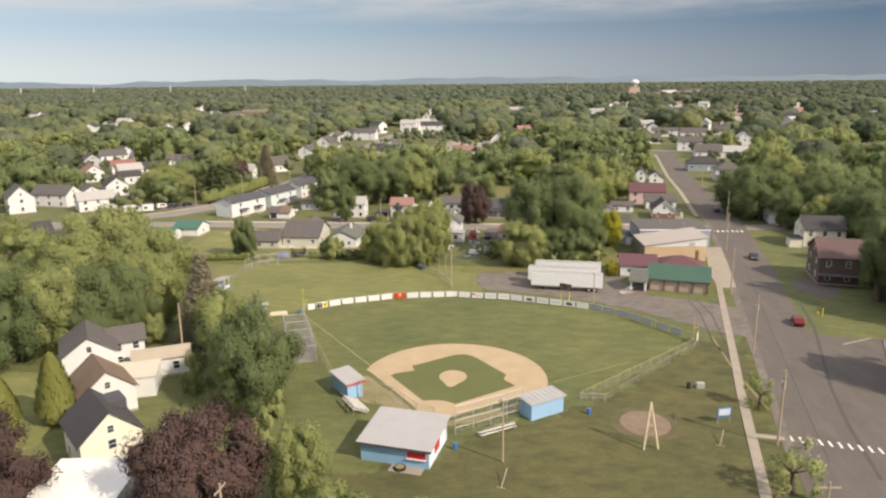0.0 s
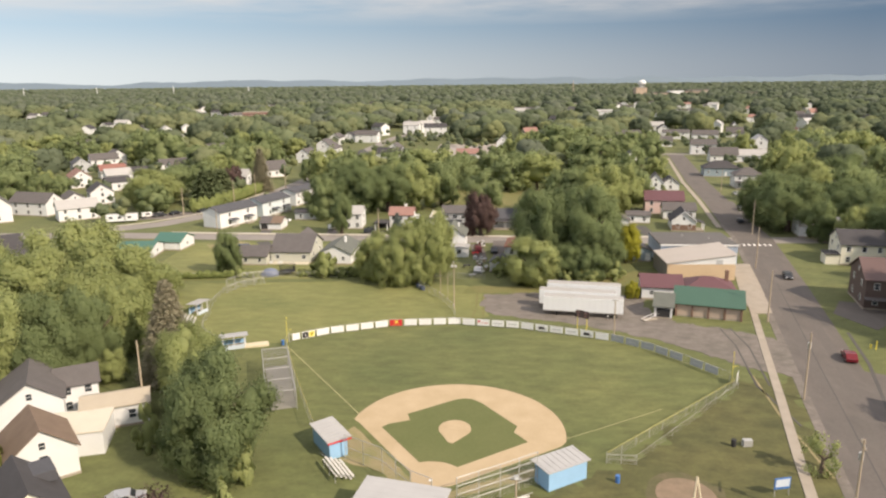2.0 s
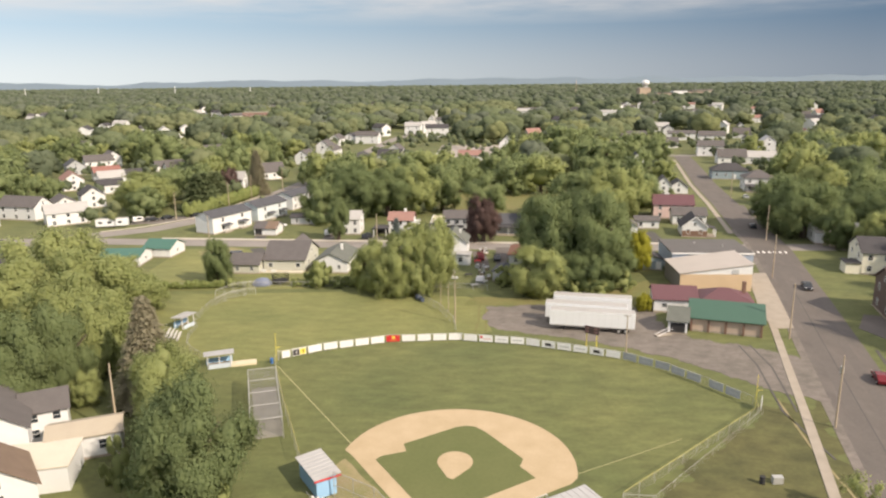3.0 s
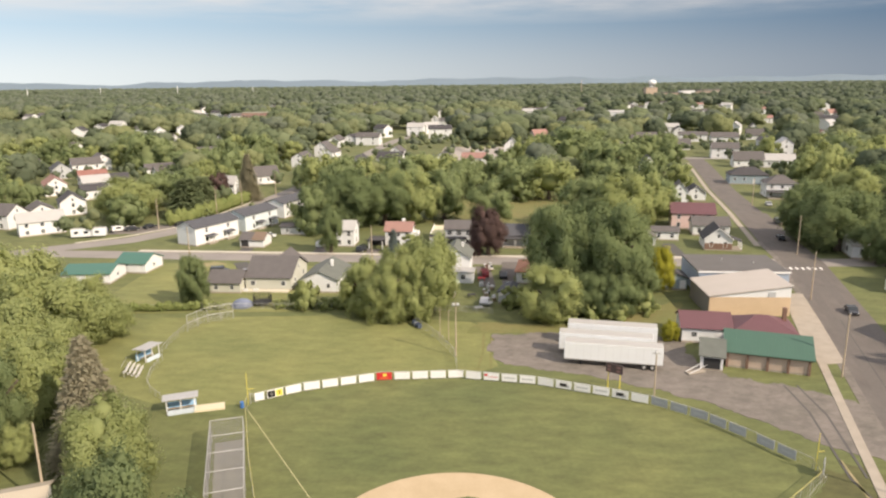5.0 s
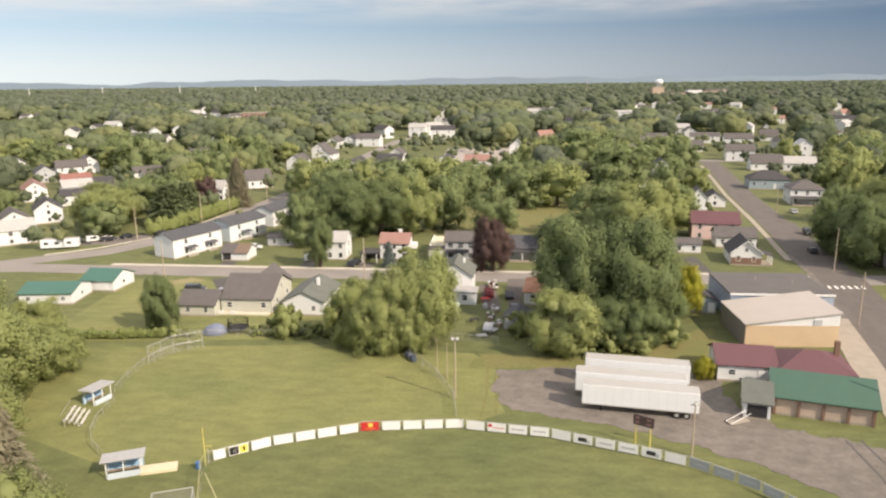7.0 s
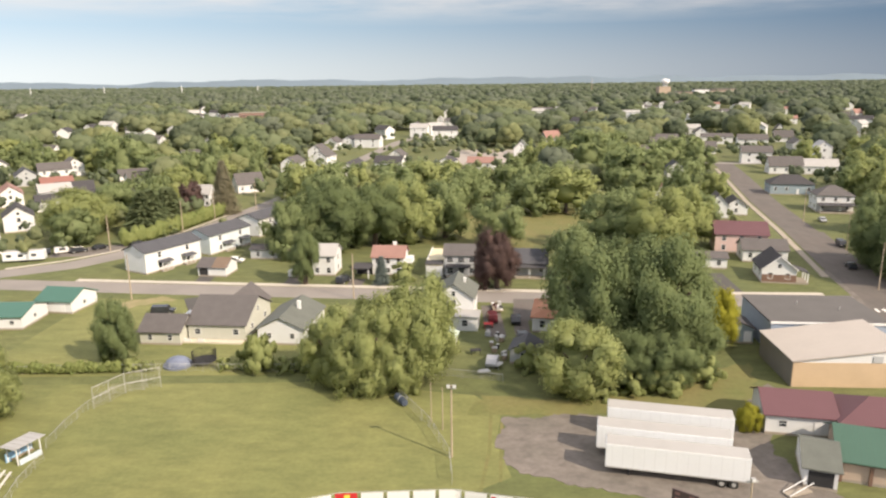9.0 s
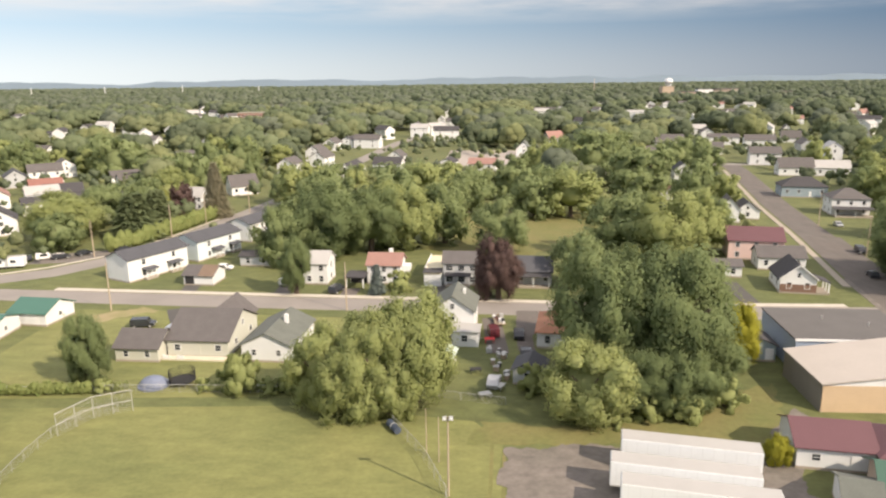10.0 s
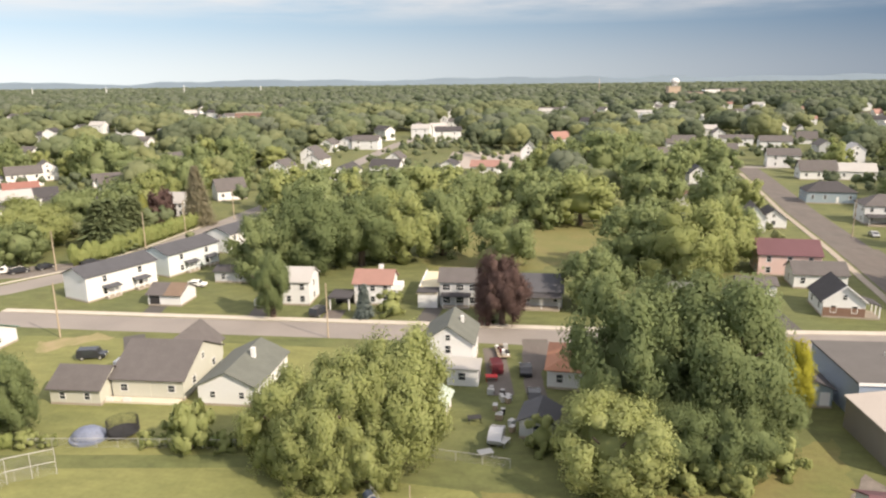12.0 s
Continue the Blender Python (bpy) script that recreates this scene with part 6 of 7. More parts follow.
def crown_arrays(rng, lumps, leaves, leaf, core=None):
    """A crown about one metre in radius: a few large lobes, each of many clumps, each clump a small rough core with leaf sprays standing out of it."""
    V, N, Fq, Ft, nv = [], [], [], [], 0
    v, f = core or ICO1
    lobes = 22 if lumps > 80 else 16 if lumps > 50 else 9
    lobe_c, lobe_r = [], []
    for k in range(lobes):
        best, gap = None, -1.0
        for attempt in range(10):
            way = rng.normal(size=3)
            way /= np.linalg.norm(way)
            if way[2] < -0.7:
                continue
            far = min([np.linalg.norm(way - w / np.linalg.norm(w)) for w in lobe_c], default=2.0)
            if far > gap:
                best, gap = way, far
        lobe_c.append(best * rng.uniform(0.50, 0.80))
        lobe_r.append(rng.uniform(0.24, 0.42))
    cs, rs, home = [], [], []
    for k in range(lumps):
        j = k % lobes
        way = rng.normal(size=3)
        way = way / np.linalg.norm(way) + 0.55 * lobe_c[j] / np.linalg.norm(lobe_c[j])
        way /= np.linalg.norm(way)
        cs.append(lobe_c[j] + way * lobe_r[j] * rng.uniform(0.50, 1.0))
        rs.append(rng.uniform(0.12, 0.21))
        home.append(j)
    solid = [(c, r * 0.50, c) for c, r in zip(cs, rs)] + [(c, r * 0.48, c) for c, r in zip(lobe_c, lobe_r)] + [(np.zeros(3), 0.50, np.zeros(3))]
    for c, r, way in solid:
        V.append(c + v * (r * (1 + rng.normal(0, 0.12, len(v))))[:, None])
        N.append(v + 0.6 * way)
        Ft.append(f + nv)
        nv += len(v)
    cs, rs = np.array(cs), np.array(rs)
    for c, r, j in zip(cs, rs, home):
        d = rng.normal(size=(leaves, 3))
        d /= np.linalg.norm(d, axis=1)[:, None]
        p = c + d * (r * rng.uniform(0.40, 1.45, leaves))[:, None]
        far = np.min(np.linalg.norm(p[:, None] - cs[None], axis=2) / rs[None], axis=1) > 0.38
        p, d = p[far], d[far]
        out = 0.40 * d + 0.75 * (p - lobe_c[j]) / lobe_r[j] + 0.5 * p
        nrm = out / np.linalg.norm(out, axis=1)[:, None] + rng.normal(0, 0.40, d.shape)
        nrm /= np.linalg.norm(nrm, axis=1)[:, None]
        t = np.cross(nrm, rng.normal(size=nrm.shape))
        t /= np.linalg.norm(t, axis=1)[:, None]
        u = np.cross(nrm, t)
        s = (leaf * rng.uniform(0.55, 1.35, len(p)))[:, None]
        q = np.stack([p - t * s - u * s * 0.6, p + t * s - u * s * 0.5, p + t * s * 0.2 + u * s * 1.1], 1).reshape(-1, 3)
        V.append(q)
        N.append(np.repeat(out + 0.30 * nrm, 3, axis=0))
        Fq.append(np.arange(len(q)).reshape(-1, 3) + nv)
        nv += len(q)
    V = np.concatenate(V)
    V[:, :2] /= np.percentile(np.hypot(V[:, 0], V[:, 1]), 96)
    lo, hi = np.percentile(V[:, 2], 2), np.percentile(V[:, 2], 98)
    V[:, 2] = (V[:, 2] - lo) / (hi - lo) * 1.9 - 0.95
    return V, [x.tolist() for x in np.concatenate(Ft)] + [x.tolist() for x in np.concatenate(Fq)], np.concatenate(N)


def leafy(arrays, material):
    v, f, n = arrays
    return from_arrays("crown", v, f, material, n)


def conifer_arrays(rng, tiers, per, leaf, sprays=9):
    """A conifer of height one: tiers of drooping boughs, each a set of leaf sprays, round a slim core."""
    V, Fc, nv = [], [], 0
    for k in range(tiers):
        z = 0.08 + 0.90 * k / tiers
        r = 0.30 * (1 - z) ** 0.85 + 0.015
        n = max(5, int(per * (r / 0.3) + 3))
        for i in range(n):
            a = 2 * math.pi * (i + rng.uniform(-0.3, 0.3)) / n
            ln = r * rng.uniform(0.75, 1.15)
            d = np.array([math.cos(a), math.sin(a), 0])
            side = np.array([-math.sin(a), math.cos(a), 0])
            for j in range(sprays):
                f0 = 0.25 + 0.75 * (j + rng.uniform()) / sprays
                p = d * ln * f0 + side * rng.uniform(-1, 1) * leaf * 0.9 + np.array([0, 0, z - ln * 0.35 * f0 + rng.uniform(-0.012, 0.012)])
                w = leaf * rng.uniform(0.5, 1.0)
                aim = d * 0.8 + side * rng.uniform(-0.9, 0.9) + np.array([0, 0, rng.uniform(-0.5, 0.15)])
                V += [p - side * w * 0.6, p + side * w * 0.6 + np.array([0, 0, rng.uniform(-0.5, 0.4) * w]), p + aim * w * 1.9]
                Fc.append([nv, nv + 1, nv + 2])
                nv += 3
    core = 9
    for k in range(core):
        a0, a1 = 2 * math.pi * k / core, 2 * math.pi * (k + 1) / core
        V += [np.array([0.19 * math.cos(a0), 0.19 * math.sin(a0), 0.08]), np.array([0.19 * math.cos(a1), 0.19 * math.sin(a1), 0.08]), np.array([0, 0, 0.95])]
        Fc.append([nv, nv + 1, nv + 2])
        nv += 3
    return np.array(V), Fc


def cone_arrays(rng, n, leaf):
    """A clipped cedar of height one: upright sprays on a pointed barrel."""
    V, Fc, nv = [], [], 0
    prof = lambda z: 0.5 * min(1, (z + 0.05) * 4) ** 0.6 * (1 - z) ** 0.55
    v, f = ICO2
    c = v.copy()
    zz = (c[:, 2] + 1) / 2
    for i in range(len(c)):
        h = math.hypot(c[i, 0], c[i, 1]) + 1e-6
        r = prof(min(zz[i], 0.999)) * 0.92
        c[i] = (c[i, 0] / h * r, c[i, 1] / h * r, zz[i] * 0.97)
    V += list(c)
    Fc += f.tolist()
    nv = len(c)
    for i in range(n):
        z = rng.uniform(0.02, 0.97)
        a = rng.uniform(0, 6.283)
        r = prof(z) * rng.uniform(0.92, 1.06)
        d = np.array([math.cos(a), math.sin(a), 0.3])
        s = np.array([-math.sin(a), math.cos(a), 0])
        p = np.array([math.cos(a) * r, math.sin(a) * r, z])
        up = np.array([0, 0, 1]) + d * rng.uniform(-0.2, 0.5)
        V += [p - s * leaf * 0.5, p + s * leaf * 0.5, p + s * leaf * 0.3 + up * leaf, p - s * leaf * 0.3 + up * leaf]
        Fc.append([nv, nv + 1, nv + 2, nv + 3])
        nv += 4
    return np.array(V), Fc


rng = np.random.default_rng(7)
CROWN = {}
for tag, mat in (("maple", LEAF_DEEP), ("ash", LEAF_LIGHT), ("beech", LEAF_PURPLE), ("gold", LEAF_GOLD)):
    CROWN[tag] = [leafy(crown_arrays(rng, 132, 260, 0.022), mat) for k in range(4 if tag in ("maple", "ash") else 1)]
for tag, mat in (("maple", LEAF), ("ash", LEAF_LIGHT), ("beech", LEAF_PURPLE)):
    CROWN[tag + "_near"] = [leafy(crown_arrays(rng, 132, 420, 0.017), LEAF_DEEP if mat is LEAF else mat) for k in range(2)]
    CROWN[tag + "_far"] = [leafy(crown_arrays(rng, 80, 110, 0.036), mat) for k in range(3)]
    CROWN[tag + "_wood"] = [leafy(crown_arrays(rng, 54, 60, 0.052), mat) for k in range(4)]
CROWN["sapling"] = [leafy(crown_arrays(rng, 34, 34, 0.05, (ICO1[0] * 0.12, ICO1[1])), LEAF_LIGHT) for k in range(2)]
CROWN["shrub"] = [leafy(crown_arrays(rng, 18, 120, 0.10), LEAF_LIGHT) for k in range(2)]
CROWN["pine"] = [from_arrays("crown", *conifer_arrays(rng, 26, 20, 0.06), NEEDLE_GREEN)]
CROWN["conifer"] = [from_arrays("crown", *conifer_arrays(rng, 50, 34, 0.026, 14), NEEDLE)]
CROWN["spruce"] = [from_arrays("crown", *conifer_arrays(rng, 20, 16, 0.06), NEEDLE_BLUE)]
CROWN["cone"] = [from_arrays("crown", *cone_arrays(rng, 1400, 0.06), LEAF_CONE)]
bm = bmesh.new()
add_tube(bm, (0, 0, 0), (0.02, 0.01, 0.45), 0.055, 0.035, 8)
for k in range(5):
    a = 1.257 * k
    add_tube(bm, (0.02, 0.01, 0.36 + 0.02 * k), (0.28 * math.cos(a), 0.28 * math.sin(a), 0.66 + 0.03 * (k % 3)), 0.024, 0.010, 6)
TRUNK = bpy.data.meshes.new("trunk")
bm.to_mesh(TRUNK)
bm.free()
TRUNK.materials.append(BARK)
WORDS = {"maple": "broad dark green leafy tree", "ash": "light green leafy tree with an open crown", "beech": "dark purple copper beech", "gold": "yellow-green leafy tree",
         "shrub": "light green bushy shrub", "sapling": "thin young tree with a sparse crown", "conifer": "tall brownish-green conifer with drooping boughs", "pine": "broad green conifer with layered boughs", "spruce": "small blue-green spruce", "cone": "clipped yellow-green cedar of conical shape"}
tree_spots = []


def tree(kind, x, y, r, h, where="on the grass"):
    leaves = kind
    if kind in ("maple", "ash", "beech"):
        leaves = kind + ("_near" if y < 125 and x < 0 and r > 5 else "" if y < 235 or r > 9 and y < 300 else "_far" if y < 310 else "_wood")
    ob = base("conifer" if kind in ("conifer", "spruce", "pine") else "shrub" if kind == "shrub" else "tree", x, y, random.uniform(0, 360), WORDS[kind] + " " + where, "shrub" if kind == "shrub" else "tree", "trees and shrubs")
    t = new("trunk", TRUNK)
    t.parent = ob
    c = new("crown", random.choice(CROWN[leaves]))
    c.parent = ob
    if kind in ("conifer", "spruce", "pine", "cone"):
        k = r / 0.33 if kind != "cone" else r / 0.5
        c.matrix_basis = Matrix.Diagonal((k, k, h, 1))
        t.matrix_basis = Matrix.Diagonal((h * 0.35, h * 0.35, h * 0.5, 1))
    elif kind == "shrub":
        c.matrix_basis = Matrix.Translation((0, 0, h * 0.5)) @ Matrix.Diagonal((r, r, h * 0.52, 1))
        t.matrix_basis = Matrix.Diagonal((h * 0.6, h * 0.6, h * 0.8, 1))
    else:
        half = min(h * 0.48, r * 1.16 + (1.4 if r < 5 else 0))
        c.matrix_basis = Matrix.Translation((0, 0, h - half)) @ Matrix.Diagonal((r * 1.04, r * 1.04, half, 1))
        t.matrix_basis = Matrix.Diagonal((h, h, h * 0.95, 1))
    tree_spots.append((x, y, r * 0.8))
    return ob


NEAR_WEST = [
    ("beech", -26.0, 66.6, 6.4, 12.8), ("beech", -50.2, 66.6, 6.6, 11.4), ("maple", -28.3, 95.0, 6.6, 15.0), ("ash", -16.0, 69.1, 3.3, 10.3), ("ash", -11.1, 62.4, 4.6, 6.6), ("ash", -5.1, 60.0, 3.7, 6.2), ("shrub", -23.1, 81.3, 2.1, 6.5), ("shrub", -24.6, 92.3, 1.9, 5.5),
    ("ash", -53.9, 122.1, 2.6, 5.5), ("shrub", -38.6, 100.1, 1.9, 6.2), ("maple", -74.3, 113.3, 6.9, 15.5), ("ash", -68.5, 117.2, 6.3, 15.2), ("maple", -62.4, 118.8, 6.2, 15.0), ("maple", -58.0, 124.0, 5.5, 14.1), ("ash", -56.5, 131.4, 5.2, 12.6),
]
NEAR_WEST_2 = [
    ("ash", -80.4, 164.0, 10.5, 17.0), ("ash", -80.9, 148.7, 7.8, 14.8), ("ash", -60.9, 142.0, 5.8, 11.3), ("ash", -124.5, 195.2, 7.6, 9.4), ("conifer", -44.2, 123.0, 6.2, 17.0), ("cone", -54.5, 90.7, 3.1, 10.2), ("cone", -60.7, 88.1, 2.8, 7.8), ("ash", -68.0, 154.3, 9.5, 15.0),
    ("ash", -66.1, 141.9, 7.5, 13.2), ("ash", -38.8, 115.5, 5.5, 10.6), ("ash", -33.5, 105.0, 4.2, 9.0), ("ash", -86, 128, 7, 12), ("maple", -94, 142, 7, 11), ("ash", -98, 160, 8, 14), ("ash", -64, 166, 5, 8), ("ash", -75, 180, 5, 8),
]
NEAR_MID = [
    ("maple", -54.5, 186.9, 3.6, 10.5), ("shrub", -29.4, 183.0, 2.8, 6.0), ("ash", -9.4, 178.0, 5.4, 13.4), ("ash", -3.4, 180.2, 6.0, 15.4), ("ash", -12.2, 175.8, 4.4, 9.8), ("shrub", -31.5, 184.5, 2.0, 4.0), ("shrub", -25.0, 182.4, 1.7, 2.6), ("shrub", -22.0, 182.8, 1.9, 3.2), ("shrub", -19.4, 182.0, 2.1, 3.4), ("shrub", -47.6, 183.2, 1.1, 1.5), ("shrub", -50.4, 183.0, 1.4, 2.2), ("shrub", -35.4, 183.4, 1.3, 2.0), ("maple", 33.6, 184.5, 8.6, 21.0), ("maple", 37.0, 189.0, 6.4, 18.5), ("maple", 25.6, 187.0, 8.4, 19.5),
    ("ash", 20.6, 175.2, 6.4, 10.6), ("maple", 25.6, 177.4, 4.4, 8.6), ("maple", 30.4, 177.6, 4.6, 9.0), ("maple", 34.8, 178.2, 4.4, 9.2), ("maple", 39.2, 182.4, 4.4, 9.0), ("gold", 47.0, 194.0, 3.5, 9.8), ("maple", 29.4, 237.5, 6.3, 11.3), ("shrub", 13.5, 183.0, 2.5, 4.5), ("maple", 31.5, 197.0, 7.0, 15.0), ("ash", -16.4, 179.4, 4.8, 11.2), ("ash", -6.6, 175.6, 4.0, 8.2), ("gold", 40.9, 163.4, 1.6, 3.4), ("shrub", 40.0, 178.5, 2.8, 4.2), ("shrub", 28.5, 174.4, 2.4, 3.2), ("shrub", 33.4, 174.8, 2.6, 3.4), ("shrub", 23.4, 173.0, 2.0, 2.6),
]
GROVE = [
    ("maple", -42.6, 258.6, 6.6, 14.5), ("maple", -32.6, 232.0, 3.4, 12.4), ("maple", -32.6, 265.3, 10.0, 18.0), ("maple", -21.1, 270.4, 9.3, 16.5), ("ash", -10.4, 276.6, 8.8, 16.0), ("maple", -1.6, 280.5, 7.5, 16.5), ("maple", -21.0, 318.0, 11.0, 17.1), ("ash", -7.4, 326.7, 11.7, 16.8),
    ("maple", 5.1, 322.4, 8.4, 15.4), ("beech", 11.0, 228.0, 4.9, 12.6), ("maple", 13.8, 268.0, 7.4, 14.4), ("maple", 27.6, 318.2, 8.7, 14.1), ("ash", 39.5, 318.0, 10.1, 15.1), ("maple", 44.0, 264.1, 9.0, 15.3), ("ash", 52.8, 257.1, 9.5, 17.0), ("ash", 63.7, 268.4, 8.0, 15.7),
]
GROVE_2 = [
    ("maple", 71.2, 355.8, 11.7, 19.4), ("maple", 59.7, 397.4, 14.0, 22.1), ("maple", 81.7, 322.7, 7.6, 16.5), ("spruce", -15.0, 231.8, 2.2, 7.0), ("shrub", -10.3, 233.8, 3.2, 4.6), ("conifer", -80.6, 321.6, 6.5, 19.3), ("pine", -92.6, 286.7, 9.0, 14.5), ("pine", -91.0, 298.5, 8.0, 13.5),
    ("ash", -114.6, 288.1, 10.5, 13.3), ("maple", -107.8, 272.9, 6.2, 10.0), ("cone", -97.5, 319.8, 3.0, 9.8), ("beech", -93.9, 325.6, 4.6, 10.6), ("maple", -161.2, 420.1, 13.0, 20.3), ("maple", -127.1, 386.4, 14.7, 14.0), ("maple", -61.9, 345.9, 7.0, 13.2), ("maple", -40, 262, 7, 15),
]
NEAR_EAST = [
    ("sapling", 39.8, 71.6, 3.2, 6.2), ("sapling", 45.6, 93.4, 2.3, 4.8), ("maple", 98.5, 126.0, 9.0, 18.0), ("maple", 101.0, 142.0, 8.0, 18.0), ("maple", 97.5, 134, 8, 19), ("maple", 108.5, 215.5, 4.2, 11.5), ("ash", 113.0, 208, 4.5, 11), ("maple", 91.8, 141.5, 4.6, 17.0), ("maple", 112, 152, 8, 17), ("maple", 107, 141, 7, 16), ("maple", 106, 131, 6, 14), ("maple", 106.0, 230.0, 9.5, 16.0), ("maple", 123.4, 200.4, 10.5, 14.2), ("maple", 133.6, 244.5, 11.5, 12.5), ("maple", 156.0, 290.2, 12.2, 15.8),
    ("maple", 106.8, 243.5, 10.1, 15.1), ("maple", 112, 168, 8, 13), ("maple", 118, 182, 8, 14), ("maple", 128, 225, 9, 14), ("maple", 78, 97, 7.5, 12), ("maple", 145, 215, 10, 15),
]
for rows, where in ((NEAR_WEST, "beside the white houses"), (NEAR_WEST_2, "behind the field"), (NEAR_MID, "along the back gardens"), (GROVE, "behind the street"), (GROVE_2, "among the houses"), (NEAR_EAST, "beside the main road")):
    for kind, x, y, r, h in rows:
        tree(kind, x, y, r, h, where)

# lower woods between the houses
ROADS = [(MAIN_L, 5.4, 13), (LEFT_ROAD, 0, 9), ([(-240, 236), (-60, 228), (96, 217), (180, 215)], 0, 10)]
OPEN = [(0, 120, 75), (30, 205, 60), (-40, 205, 50), (-20, 240, 38), (28, 296, 40), (18, 490, 44), (10, 450, 30), (12, 380, 22), (-10, 540, 36), (-70, 262, 26), (75, 250, 26), (85, 190, 28), (100, 175, 24), (-95, 220, 32), (-60, 296, 14), (-130, 250, 22), (-152, 352, 26), (-48, 412, 18)]


def free(x, y, r, houses=True):
    for cx, cy, cr in OPEN:
        if (x - cx) ** 2 + (y - cy) ** 2 < (cr + r * 0.5) ** 2:
            return False
    for line, off, wide in ROADS:
        for (ax, ay), (bx, by) in zip(line, line[1:]):
            dx, dy = bx - ax, by - ay
            t = max(0, min(1, ((x - ax) * dx + (y - ay) * dy) / (dx * dx + dy * dy)))
            if (x - ax - t * dx - off) ** 2 + (y - ay - t * dy) ** 2 < (wide + r * 0.5) ** 2:
                return False
    if houses:
        for cx, cy, cr in house_spots:
            if abs(x - cx) < cr + r * 0.6 and -cr * 1.6 - r - (cy - 250) * 0.06 < y - cy < cr + r * 0.6:
                return False
        for cx, cy, cr in open_front:
            if abs(x - cx * y / cy) < cr * 0.9 + r * 0.45 and -(0.12 if cy < 450 else 0.15) * (cy - 60) < y - cy < 0:
                return False
    return True


count, tries = 0, 0
while count < 150 and tries < 20000:
    tries += 1
    y = random.uniform(215, 470)
    x = random.uniform(-0.72, 0.72) * (y - 30)
    r = random.uniform(4.5, 10.5)
    if not free(x, y, r) or any((x - a) ** 2 + (y - b) ** 2 < (0.85 * (r + c)) ** 2 for a, b, c in tree_spots):
        continue
    tree(random.choice(("maple", "maple", "ash")), x, y, r, random.uniform(1.1, 1.5) * r + 4.0, "among the houses")
    count += 1

# woods beyond, out to the horizon
rng = np.random.default_rng(11)


def in_garden(x, y, r):
    """True on the lawns round the houses of the town, clear of the walls and roads."""
    for line, off, wide in ROADS:
        for (ax, ay), (bx, by) in zip(line, line[1:]):
            dx, dy = bx - ax, by - ay
            t = max(0, min(1, ((x - ax) * dx + (y - ay) * dy) / (dx * dx + dy * dy)))
            if (x - ax - t * dx - off) ** 2 + (y - ay - t * dy) ** 2 < (wide * 0.8 + r) ** 2:
                return False
    if any(abs(x - cx) < cr * 0.85 + r and abs(y - cy) < cr * 0.85 + r for cx, cy, cr in house_spots) or any((x - a) ** 2 + (y - b) ** 2 < (r + c) ** 2 for a, b, c in tree_spots):
        return False
    return any(abs(x - cx * y / cy) < cr * 3 + 8 and -0.22 * (cy - 60) < y - cy < 18 for cx, cy, cr in open_front)


